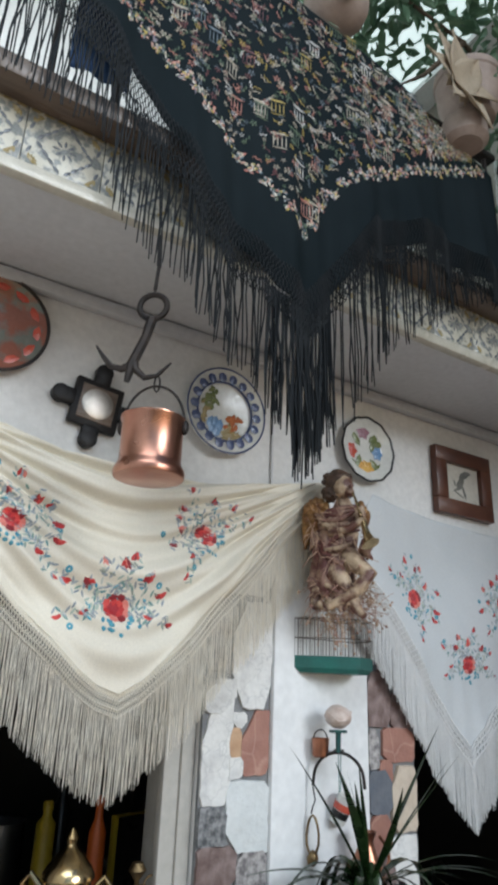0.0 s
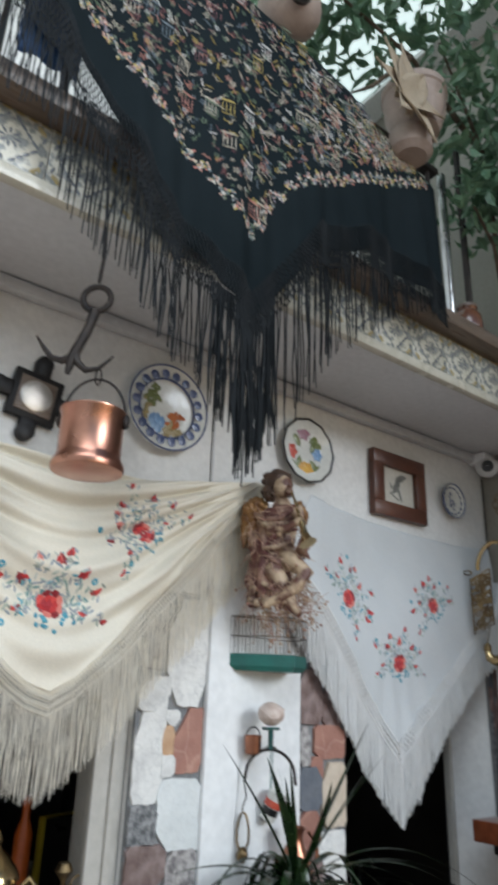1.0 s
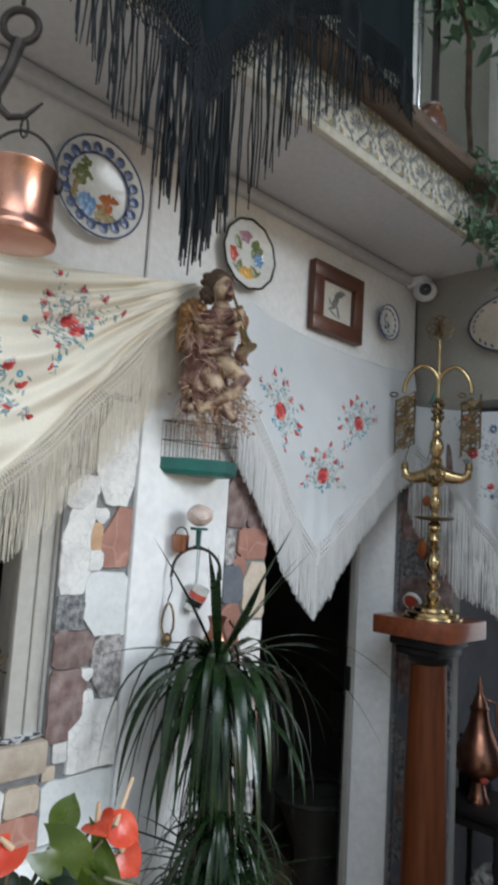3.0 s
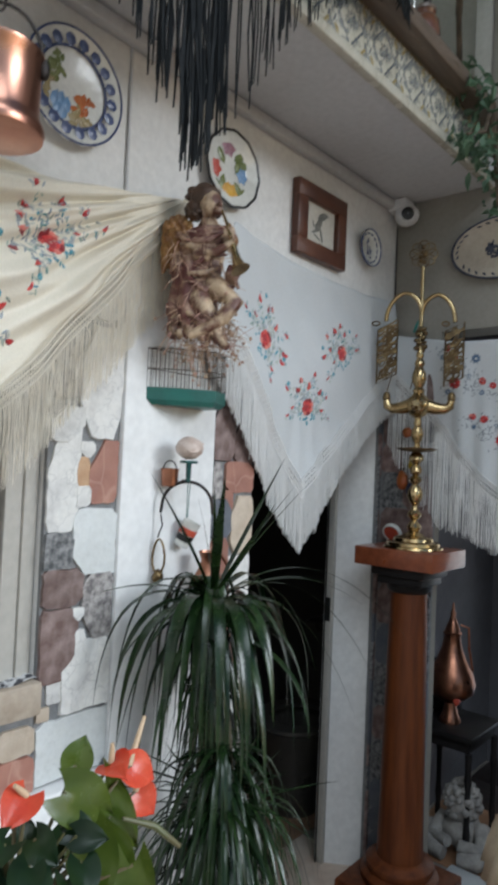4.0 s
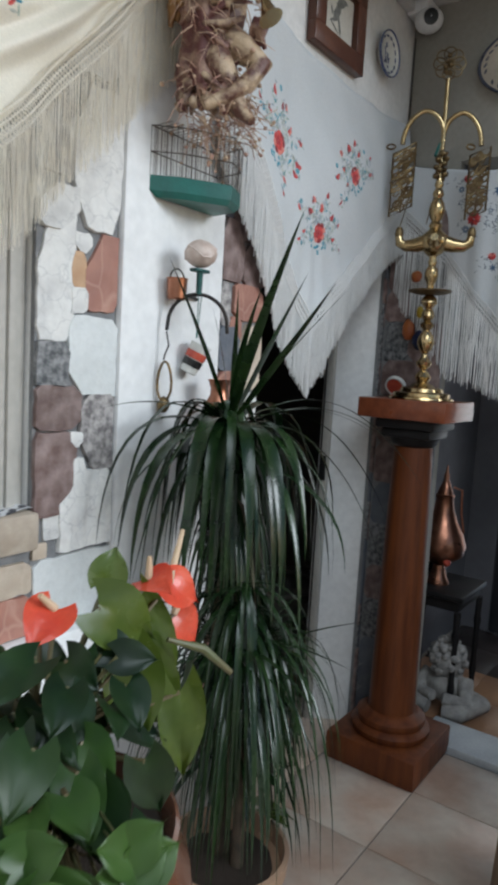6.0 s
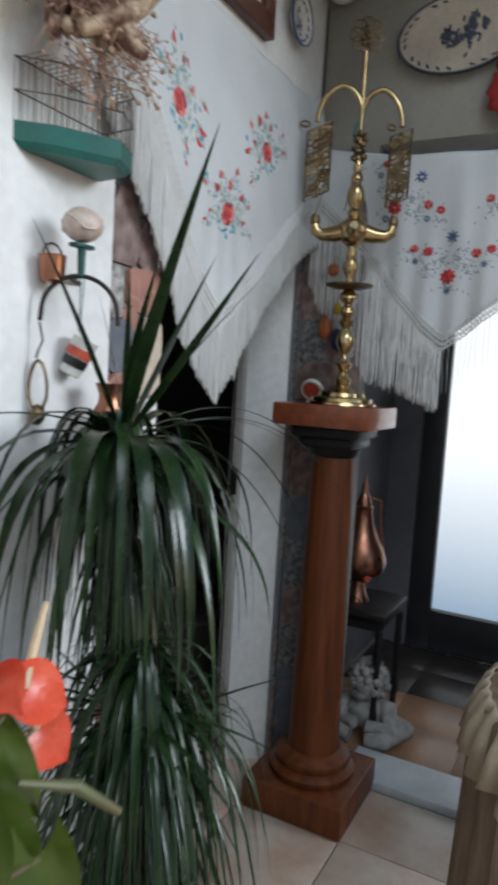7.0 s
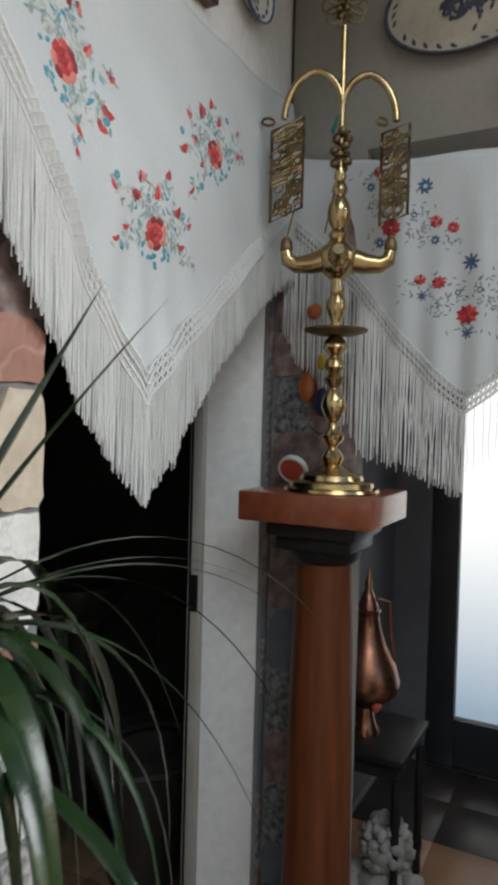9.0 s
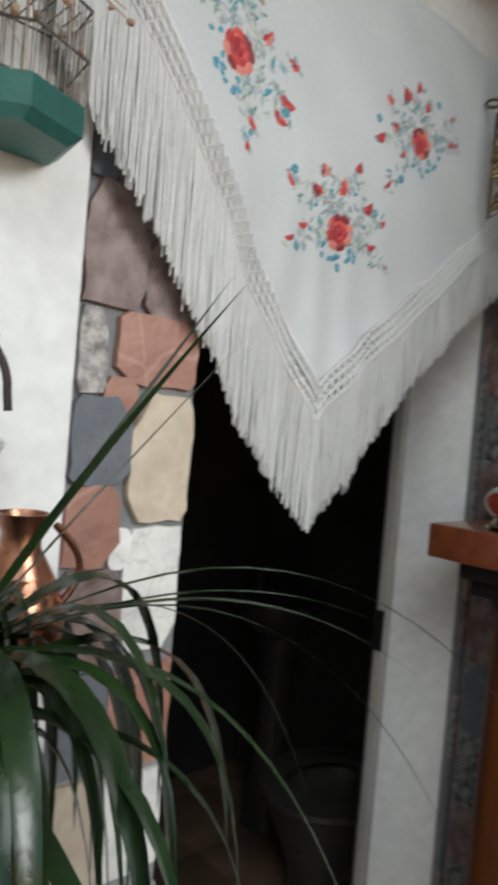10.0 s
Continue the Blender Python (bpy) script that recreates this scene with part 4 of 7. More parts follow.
        cx = e + Vector((0, 0, -0.015)) + (Vector((-0.006, -0.012, 0)) if sgn < 0 else Vector((0, 0, 0)))
        def q(u, v):
            return cx + d * (u * w) + Vector((0, 0, -v * hh + 0.018 * u))
        for loop in ([(-1, 0), (1, 0), (1, 1), (-1, 1)], ):
            pl.tube([q(*p) for p in loop], 0.0035, 6, True)
        for n in range(34):                                  # cast scrolls
            u0, v0, ru = rng.uniform(-0.75, 0.75), rng.uniform(0.05, 0.95), rng.uniform(0.18, 0.42)
            pl.tube([q(u0 + ru * math.cos(k * 0.785), v0 + ru * 0.17 * math.sin(k * 0.785)) for k in range(8)], rng.uniform(0.002, 0.0038), 5, True)
        for n in range(12):
            v0 = rng.uniform(0.03, 0.97)
            pl.tube([q(-0.95, v0), q(rng.uniform(-0.3, 0.3), v0 + rng.uniform(-0.05, 0.05)), q(0.95, v0 + rng.uniform(-0.06, 0.06))], 0.003, 5)
        pl.tube([q(0, 0), q(0, 1)], 0.003, 5)
        plq = part("hanging_plaque", pl, AGEDBRASS, t, "pierced cast brass plaque", 60)
        part("loop", Geo().tube([e + Vector((0, 0, -0.004)) + d * (-0.035 - 0.014 * math.cos(k * 0.785)) + Vector((0, 0, 0.008 * math.sin(k * 0.785) - 0.004)) for k in range(8)], 0.003, 6, True), AGEDBRASS, plq)
    fin = Geo()
    f0 = c + Vector((0, 0, 1.045))
    view = Vector((-0.9, -0.42, 0)).normalized()
    sid = Vector((0.42, -0.9, 0)).normalized()
    for k in range(8):
        a = k * 0.785
        ctr = f0 + sid * (0.03 * math.cos(a)) + Vector((0, 0, 0.03 * math.sin(a)))
        fin.tube([ctr + sid * (0.019 * math.cos(b * 0.628)) + Vector((0, 0, 0.019 * math.sin(b * 0.628))) for b in range(10)], 0.0022, 5, True)
    for k in range(9):
        fin.blob(f0 + Vector((rng.uniform(-0.012, 0.012), rng.uniform(-0.012, 0.012), rng.uniform(-0.03, 0.03))), 0.009, 0.5, k, 1)
    part("finial", fin, AGEDBRASS, t, "openwork brass finial", 60)
    chain = Geo()
    p0, p1 = c + ax * -0.112 + Vector((0, 0, 0.55)), c + ax * -0.085 + Vector((0, 0, 0.66))
    chain.tube([p0, p1], 0.0018, 5)
    chain.tube([c + ax * -0.01 + Vector((0, 0, 0.66)), c + ax * -0.03 + Vector((0, 0, 0.56))], 0.0018, 5)
    part("chain", chain, AGEDBRASS, t, "thin brass chains")
    part("ribbon", Geo().box(-0.004, 0.004, -0.003, 0.003, -0.055, 0.0, 0.001, Matrix.Translation(c + ax * -0.01 + Vector((-0.02, -0.01, 0.80))) @ Matrix.Rotation(0.6, 4, "Y")), CAGEGREEN, t, "small green ribbon")


pedestal()
candelabrum()


# ---- dishes, frame and small things on the long wall ----
def flat(g, c, w, l, ang, y, lift=0.002):
    """A painted dab on a dish."""
    return g.petal(c, w, l, ang, lambda x, z: y + 0.001, lift)


def dish(name, x, z, r, label, rim, base, scallop=0, band=0.94):
    y = WALL - 0.006
    t = thing(name, (x, y, z - r), label, "plate")
    m = Matrix.Translation((x, y, z)) @ Matrix.Rotation(radians(90), 4, "X")
    prof = [(r * 0.55, 0.0), (r * 0.62, 0.004), (r * 0.98, 0.020), (r, 0.023), (r * 0.985, 0.026), (r * 0.68, 0.012), (r * 0.62, 0.009), (0.001, 0.009)]
    part("body", Geo().lathe(prof, seg=72, m=m, wave=0.015 if scallop else 0, waves=scallop), base, t)
    part("rim", Geo().lathe([(r * band, 0.0125 + (band - 0.68) * 0.0459), (r * 1.005, 0.0275), (r * 1.008, 0.0225), (r * 0.975, 0.018), (r * band, 0.0125 + (band - 0.68) * 0.0459)], seg=72, m=m, cap=False, wave=0.015 if scallop else 0, waves=scallop), rim, t, "painted rim")
    return t, y - 0.0105


rng = random.Random(21)
t, yy = dish("wall_plate", 0.996, 2.322, 0.125, "scalloped white plate with blue zigzag rim and painted village", DISHWHITE, DISHWHITE, 18, 0.74)
g = Geo()
for i in range(18):                                        # blue points round the rim
    a = i * math.pi / 9
    g.petal((0.996 + 0.100 * math.cos(a), 2.322 + 0.100 * math.sin(a)), 0.0150, 0.0165, a, lambda x, z: yy - 0.0105, 0.002)
part("zigzag", g, DISHBLUE, t, "dark blue zigzag border", 0, "stuff")
for r, w, dy in ((0.087, 0.0035, 0.004), (0.1235, 0.0028, 0.016)):
    ring = [(0.996 + r * math.cos(i * 0.0873), yy - dy, 2.322 + r * math.sin(i * 0.0873)) for i in range(72)]
    part("ring", Geo().tube(ring, w, 5, True), DISHBLUE, t, "dark blue ring")
g = Geo()
for x, z in ((0.962, 2.268), (0.975, 2.262), (0.968, 2.285), (0.982, 2.278), (0.955, 2.282)):
    flat(g, (x, z), 0.014, 0.021, 1.35, yy)
part("painted_roof", g, PAINTSKY, t, "blue painted roof", 0, "stuff")
g = Geo()
for _ in range(30):
    flat(g, (0.948 + rng.gauss(0, 0.012), 2.350 + rng.gauss(0, 0.016)), 0.006, 0.010, rng.random() * 3, yy)
part("painted_tree", g, PAINTGREEN, t, "olive painted trees", 0, "stuff")
g = Geo()
for _ in range(22):
    flat(g, (1.016 + rng.gauss(0, 0.015), 2.262 + rng.gauss(0, 0.008)), 0.008, 0.013, rng.random() * 3, yy, 0.0018)
for _ in range(8):
    flat(g, (0.935 + rng.gauss(0, 0.007), 2.312 + rng.gauss(0, 0.014)), 0.007, 0.012, rng.random() * 3, yy, 0.0018)
part("painted_field", g, GLAZEYELLOW, t, "ochre green painted fields", 0, "stuff")
g = Geo()
for _ in range(16):
    flat(g, (1.026 + rng.gauss(0, 0.013), 2.300 + rng.gauss(0, 0.011)), 0.007, 0.012, rng.random() * 3, yy, 0.0026)
part("painted_house", g, FRUIT, t, "orange painted houses", 0, "stuff")

t, yy = dish("wall_plate", 1.516, 2.327, 0.107, "white scalloped plate painted with bright fruit and leaves", BLACKPLASTIC, DISHWHITE, 12)
for nm, mt, pts in (("red_fruit", PAINTRED, ((-0.062, -0.012, 0.022), (0.0, 0.062, 0.006))), ("yellow_fruit", PAINTYELLOW, ((0.005, -0.062, 0.024), (-0.02, -0.055, 0.014))),
                    ("blue_fruit", PAINTSKY, ((0.048, -0.002, 0.020),)), ("mauve_fruit", PAINTROSE, ((-0.012, 0.062, 0.024),))):
    g = Geo()
    for x, z, r in pts:
        for i in range(6):
            a = i * 1.047
            flat(g, (1.516 + x + r * 0.45 * math.cos(a), 2.327 + z + r * 0.45 * math.sin(a)), r * 0.6, r * 0.85, a, yy)
    part(nm, g, mt, t, "", 0, "stuff")
g = Geo()
for x, z, a in ((0.035, 0.045, 0.6), (0.055, 0.03, 0.2), (-0.04, 0.03, 2.2), (-0.06, -0.05, 2.6), (-0.03, -0.045, 1.4), (0.035, -0.045, 2.4), (0.055, -0.05, 0.5), (0.03, 0.02, 1.2)):
    flat(g, (1.516 + x, 2.327 + z), 0.0135, 0.027, a, yy)
part("leaf_painting", g, PAINTGREEN, t, "olive painted leaves", 0, "stuff")

t, yy = dish("wall_plate", 2.263, 2.31, 0.067, "small blue and white plate with a painted centre", DISHBLUE, DISHWHITE)
g = Geo()
for i in range(14):
    a = i * 0.449
    flat(g, (2.263 + 0.053 * math.cos(a), 2.31 + 0.053 * math.sin(a)), 0.006, 0.011, a + 1.57, yy - 0.007)
for _ in range(14):
    flat(g, (2.263 + rng.gauss(0, 0.013), 2.31 + rng.gauss(0, 0.013)), 0.004, 0.008, rng.random() * 3, yy)
part("flower_painting", g, DISHBLUE, t, "cobalt blue painting", 0, "stuff")

t, yy = dish("wall_plate", 0.365, 2.385, 0.125, "large dark grey-green plate with red patches", IRON, mat("mottled_glaze", (0.16, 0.17, 0.15), (0.26, 0.10, 0.07), 0.2, scale=16, sharp=(0.45, 0.55)))
g = Geo()
for i in range(12):
    a = i * 0.5236
    flat(g, (0.365 + 0.098 * math.cos(a), 2.385 + 0.098 * math.sin(a)), 0.013, 0.02, a + 1.57, yy - 0.008)
part("patch_painting", g, PAINTRED, t, "dull red painted patches", 0, "stuff")


NAVYINK = mat("blue_black_glaze", (0.028, 0.034, 0.055), (0.05, 0.055, 0.08), 0.3, scale=50)


def oval_dish():
    # on the side wall; local x = -y
    t = thing("oval_dish", (SIDE - 0.01, 1.245, 2.20), "oval beige dish with cobalt flowers and leaf rim", "dish")
    m = Matrix.Translation((SIDE - 0.004, 1.245, 2.305)) @ Matrix.Rotation(radians(-90), 4, "Y") @ Matrix.Rotation(radians(90), 4, "Z")
    prof = [(0.10, 0.0), (0.165, 0.016), (0.176, 0.02), (0.174, 0.023), (0.125, 0.012), (0.11, 0.008), (0.001, 0.008)]
    part("body", Geo().lathe(prof, seg=64, m=m, sx=1.0, sy=0.62), DISHBEIGE, t)
    part("rim", Geo().lathe([(0.168, 0.0225), (0.177, 0.0240), (0.179, 0.019), (0.168, 0.0222)], seg=64, m=m, cap=False, sx=1.0, sy=0.62), NAVYINK, t, "dark blue rim line")
    g = Geo()
    up = SIDE - 0.016
    for i in range(30):
        a = i * 0.2094
        if i % 6 == 5:
            continue
        g.petal((-1.245 + 0.160 * math.cos(a), 2.305 + 0.098 * math.sin(a)), 0.005, 0.016, a + 0.9, lambda x, z: up - 0.006, 0.001, EAST)
    for cx, cz, n, s in ((-0.035, 0.002, 30, 0.016), (0.026, 0.010, 60, 0.022), (0.070, 0.02, 16, 0.008), (-0.01, -0.01, 14, 0.010)):
        for _ in range(n):
            g.petal((-1.245 + cx + rng.gauss(0, s * 0.6), 2.305 + cz + rng.gauss(0, s)), 0.0045, 0.009, rng.random() * 3, lambda x, z: up + 0.003, 0.001, EAST)
    part("flower_painting", g, NAVYINK, t, "dark cobalt flowers and sprigs", 0, "stuff")


def picture_frame():
    x0, x1, z0, z1, y = 1.822, 2.098, 2.182, 2.418, WALL
    t = thing("picture_frame", (1.96, y, 2.182), "small bird print in a broad dark wooden frame", "picture")
    w = 0.052
    for a, b, c, d in ((x0, x1, z1 - w, z1), (x0, x1, z0, z0 + w), (x0, x0 + w, z0 + w, z1 - w), (x1 - w, x1, z0 + w, z1 - w)):
        part("frame_bar", Geo().box(a, b, y - 0.03, y - 0.002, c, d, 0.0025), FRAMEWOOD, t)
    part("print", Geo().box(x0 + w, x1 - w, y - 0.012, y - 0.004, z0 + w, z1 - w), PAPER, t, "pale printed sheet")
    g = Geo()
    up = lambda x, z: y - 0.0115
    for cx, cz, w_, l_, a in ((1.955, 2.305, 0.016, 0.038, 1.0), (1.975, 2.335, 0.014, 0.03, 0.4), (1.99, 2.345, 0.008, 0.022, 0.0), (1.97, 2.275, 0.007, 0.03, 1.9), (1.935, 2.28, 0.004, 0.025, 0.5), (1.945, 2.262, 0.004, 0.03, -0.4), (1.925, 2.30, 0.005, 0.014, 2.0)):
        g.petal((cx, cz), w_, l_, a, up, 0.001)
    part("bird_print", g, INK, t, "grey bird on a twig", 0, "stuff")


def bucket():
    c = Vector((0.632, 1.28, 1.965))
    t = thing("copper_bucket", c, "polished copper bucket hanging from an iron hook", "bucket")
    part("body", Geo().lathe([(0.060, 0.0), (0.067, 0.002), (0.069, 0.010), (0.067, 0.018), (0.062, 0.026), (0.060, 0.034), (0.060, 0.112), (0.064, 0.118), (0.064, 0.122), (0.058, 0.121), (0.057, 0.01), (0.001, 0.008)], c, 48), COPPER, t)
    ax = Vector((0.78, -0.62, 0))
    hd = [c + ax * (0.062 * math.cos(k * math.pi / 16)) + Vector((0, 0, 0.11 + 0.085 * math.sin(k * math.pi / 16))) for k in range(17)]
    part("handle", Geo().tube(hd, 0.0028, 8), IRON, t, "thin iron bail handle")
    for s in (-1, 1):
        part("lug", Geo().blob(c + ax * (0.064 * s) + Vector((0, 0, 0.105)), (0.008, 0.008, 0.016), 0.1, s), IRON, t)


def iron_hook():
    c = Vector((0.608, 1.28, 2.54))
    ax = Vector((0.78, -0.62, 0))
    t = thing("iron_hook", c, "black wrought-iron ring with a three-armed hook", "hook")
    z = Vector((0, 0, 1))
    part("chain", Geo().tube([c, c - z * 0.06, c - z * 0.10 + ax * 0.004, c - z * 0.165], 0.004, 6), IRON, t)
    rc = c - z * 0.205
    part("ring", Geo().tube([rc + ax * (0.029 * math.cos(k * 0.2618)) + z * (0.029 * math.sin(k * 0.2618)) for k in range(24)], 0.0065, 8, True), IRON, t, "round iron ring")
    b = c - z * 0.232
    e = b - z * 0.108 - ax * 0.034
    part("shank", Geo().tube([b, b - z * 0.045 - ax * 0.010, e, e - z * 0.036 - ax * 0.006], [0.012, 0.010, 0.011, 0.006], 8), IRON, t)
    for pts in (((0, 0), (-0.02, -0.008), (-0.042, -0.002), (-0.060, 0.020), (-0.078, 0.046)), ((0.004, 0.02), (0.010, -0.010), (0.030, -0.028), (0.055, -0.024), (0.082, 0.004))):
        part("claw", Geo().tube([e + ax * u + z * w for u, w in pts], [0.009, 0.008, 0.0065, 0.005, 0.002], 8), IRON, t, "curved pointed claw")
    part("link", Geo().tube([Vector((0.632, 1.28, 2.165)) + z * (0.018 * math.cos(k * 0.785)) + ax * (0.006 * math.sin(k * 0.785)) for k in range(8)], 0.002, 6, True), IRON, t, "small steel link")


def cross_mirror():
    x, z, y = 0.632, 2.244, WALL
    t = thing("cross_mirror", (x, y, z), "small cross-shaped mirror in a black wooden frame", "mirror")
    g = Geo()
    r45 = Matrix.Translation((x, y, z)) @ Matrix.Rotation(0.12, 4, "Y")
    g.box(-0.062, 0.062, -0.022, -0.003, -0.062, 0.062, 0.004, r45)
    for a in range(4):
        m = r45 @ Matrix.Rotation(a * math.pi / 2, 4, "Y")
        g.box(0.055, 0.092, -0.024, -0.004, -0.022, 0.022, 0.006, m)
        g.lathe([(0.022, 0.0), (0.022, 0.02), (0.015, 0.022)], seg=20, m=m @ Matrix.Translation((0.092, -0.003, 0)) @ Matrix.Rotation(radians(90), 4, "X"))
    part("frame", g, BLACKWOOD, t, "stepped black frame")
    part("inset", Geo().box(-0.046, 0.046, -0.0255, -0.0215, -0.046, 0.046, 0.002, r45), LEDGEWOOD, t, "bevelled brown inset")
    part("glass", Geo().lathe([(0.040, 0.0255), (0.040, 0.027), (0.037, 0.028)], seg=36, m=r45 @ Matrix.Rotation(radians(90), 4, "X")), MIRROR, t, "round mirror glass")


def angel():
    c = Vector((1.305, 1.535, 1.79))
    right, near = Vector((0.65, -0.76, 0)), Vector((-0.76, -0.65, 0))
    at = lambda u, v, z: c + right * u + near * v + Vector((0, 0, z - 0.35 * v))
    wood, hair, gilt, red, horn = Geo(), Geo(), Geo(), Geo(), Geo()
    wood.blob(at(0.022, 0.016, 0.348), (0.027, 0.027, 0.034), 0.05, 1, 3)                       # head turned to the horn
    wood.blob(at(0.042, 0.030, 0.334), (0.013, 0.013, 0.012), 0.05, 2, 2)                       # cheek
    wood.blob(at(0.046, 0.036, 0.350), (0.006, 0.006, 0.008), 0.0, 2, 2)                        # nose
    hair.blob(at(0.006, 0.0, 0.364), (0.038, 0.038, 0.034), 0.15, 3, 3)
    hair.blob(at(-0.014, 0.008, 0.335), (0.020, 0.020, 0.030), 0.3, 5, 3)
    for i in range(30):                                                                         # curls
        a = i * 2.4
        hair.blob(at(0.002 + 0.034 * math.cos(a), -0.004 + 0.026 * math.sin(a), 0.352 + 0.030 * math.sin(i * 1.7)), (0.012, 0.012, 0.010), 0.3, i, 2)
    wood.tube([at(0.018, 0.004, 0.318), at(0.018, 0, 0.292), at(0.026, 0.004, 0.25), at(0.022, 0.004, 0.20), at(0.012, 0, 0.16)], [0.016, 0.028, 0.038, 0.036, 0.038], 18)
    wood.tube([at(0.050, 0.02, 0.282), at(0.080, 0.045, 0.246), at(0.080, 0.060, 0.270), at(0.074, 0.064, 0.296)], [0.015, 0.013, 0.010, 0.008], 12)
    wood.tube([at(-0.010, 0.025, 0.275), at(0.0, 0.06, 0.228), at(0.045, 0.066, 0.236), at(0.084, 0.072, 0.262)], [0.016, 0.014, 0.011, 0.008], 12)
    wood.tube([at(0.020, 0.01, 0.168), at(0.056, 0.045, 0.142), at(0.092, 0.055, 0.116), at(0.066, 0.060, 0.082), at(0.030, 0.060, 0.056), at(-0.014, 0.066, 0.036)], [0.030, 0.027, 0.021, 0.018, 0.014, 0.010], 16)
    wood.tube([at(0.0, 0.0, 0.15), at(0.010, 0.050, 0.110), at(0.036, 0.045, 0.070), at(0.060, 0.050, 0.026), at(0.078, 0.065, 0.014)], [0.033, 0.030, 0.022, 0.014, 0.009], 16)
    red.lathe([(0.020, 0.236), (0.044, 0.220), (0.054, 0.185), (0.050, 0.150), (0.056, 0.110), (0.062, 0.078), (0.052, 0.052), (0.030, 0.060)], at(-0.012, 0.006, 0), 60, wave=0.07, waves=7)   # pale mantle
    for k in range(26):                                                                         # crumpled hem
        a = k * 2.4
        (wood if k % 3 else red).blob(at(-0.006 + 0.052 * math.cos(a), 0.020 + 0.036 * math.sin(a), 0.052 + 0.020 * math.sin(k * 1.3)), (0.011, 0.011, 0.016), 0.7, k, 2)
    for row in range(4):                                                                        # wing of overlapping feathers
        for k in range(5):
            p = at(-0.030 - 0.013 * k, -0.004 + 0.010 * math.sin(row), 0.300 - 0.026 * row + 0.014 * math.sin(k * 0.8))
            gilt.tube([p, p + Vector((0, 0, -0.016)) + near * 0.013, p + Vector((0, 0, -0.046)) + right * -0.005], [0.010, 0.0125, 0.004], 8)
    for k in range(3):
        p = at(0.066 + 0.008 * k, -0.012, 0.300 - 0.014 * k)
        gilt.tube([p, p + Vector((0, 0, -0.014)) + near * 0.010, p + Vector((0, 0, -0.036))], [0.008, 0.011, 0.004], 8)
    for k in range(5):                                                                          # wine-red sash over the chest
        z = 0.290 - 0.011 * k
        red.tube([at(-0.044, 0.020, z - 0.030), at(-0.016, 0.042, z - 0.010), at(0.022, 0.046, z), at(0.058, 0.030, z + 0.004)], [0.007, 0.010, 0.009, 0.005], 9)
    for u0, z0, n in ((-0.048, 0.205, 6), (-0.052, 0.105, 7), (0.082, 0.188, 5), (0.020, 0.120, 4)):   # gathered knots of the sash
        for k in range(n):
            a = k * 1.9
            red.tube([at(u0 + 0.016 * math.cos(a), 0.032, z0 + 0.014 * math.sin(a)), at(u0 + 0.008 * math.cos(a + 1), 0.050, z0 - 0.008), at(u0 + 0.018 * math.cos(a + 2), 0.030, z0 - 0.034 + 0.008 * math.sin(a))], [0.006, 0.010, 0.004], 8)
    for k in range(9):                                                                          # crossing swathes over body and knees
        z, a = 0.275 - 0.026 * k, k * 2.1
        (red if k % 2 == 0 else wood).tube([at(-0.052 + 0.01 * math.sin(a), 0.030, z), at(-0.018, 0.056 + 0.006 * math.sin(a), z - 0.018 + 0.02 * math.sin(a)), at(0.022, 0.060, z - 0.012 - 0.02 * math.sin(a)), at(0.056 + 0.014 * math.sin(a * 2), 0.040, z + 0.006)], [0.005, 0.008, 0.008, 0.003], 8)
    horn.tube([at(0.052, 0.046, 0.334), at(0.068, 0.062, 0.296), at(0.084, 0.074, 0.248), at(0.092, 0.080, 0.222), at(0.098, 0.084, 0.205), at(0.102, 0.086, 0.198)], [0.003, 0.0045, 0.007, 0.010, 0.017, 0.024], 18)
    bm = bmesh.new()
    for i, g in enumerate((wood, hair, gilt, red, horn)):
        piece = g.mesh("figure_piece", 60)
        start = len(bm.faces)
        bm.from_mesh(piece)
        bm.faces.ensure_lookup_table()
        for f in bm.faces[start:]:
            f.material_index, f.smooth = i, True
        bpy.data.meshes.remove(piece)
    me = bpy.data.meshes.new("angel_figure")
    bm.to_mesh(me)
    bm.free()
    ob = new("angel_figure", me)
    for m in (ANGEL, ANGELHAIR, ANGELGILT, ANGELRED, BRASS):
        me.materials.append(m)
    tagged(ob, "antique painted wooden cherub statue blowing a gilt horn above the cage", "statue")
    t = thing("dried_bunch", c, "bunch of dried flowers and stalks over the bird cage", "dried flowers")
    g, h = Geo(), Geo()
    for _ in range(230):
        p = c + Vector((rng.uniform(-0.07, 0.11), rng.uniform(-0.04, 0.03), rng.uniform(-0.02, 0.10)))
        d = Vector((rng.gauss(0.3, 0.6), rng.gauss(-0.2, 0.4), rng.gauss(-0.4, 0.6))).normalized() * rng.uniform(0.03, 0.09)
        g.tube([p, p + d * 0.5 + Vector((0, 0, 0.006)), p + d], [0.0012, 0.001, 0.0006], 3)
        if rng.random() < 0.6:
            h.blob(p + d, rng.uniform(0.0025, 0.0055), 0.6, rng.random() * 9, 1)
    for _ in range(110):                                  # straw tangled over the figure
        p = c + right * rng.uniform(-0.06, 0.08) + near * rng.uniform(0.045, 0.07) + Vector((0, 0, rng.uniform(0.02, 0.27)))
        d = (right * rng.gauss(0, 0.6) + Vector((0, 0, rng.gauss(-0.5, 0.7)))).normalized() * rng.uniform(0.02, 0.06)
        g.tube([p, p + d * 0.5 + near * 0.012, p + d], [0.0012, 0.001, 0.0006], 3)
    part("dried_grass", g, DRIED, t, "", 0, "stuff")
    part("dried_bloom", h, DRIED, t, "dusty pink dried flower heads", 0, "stuff")


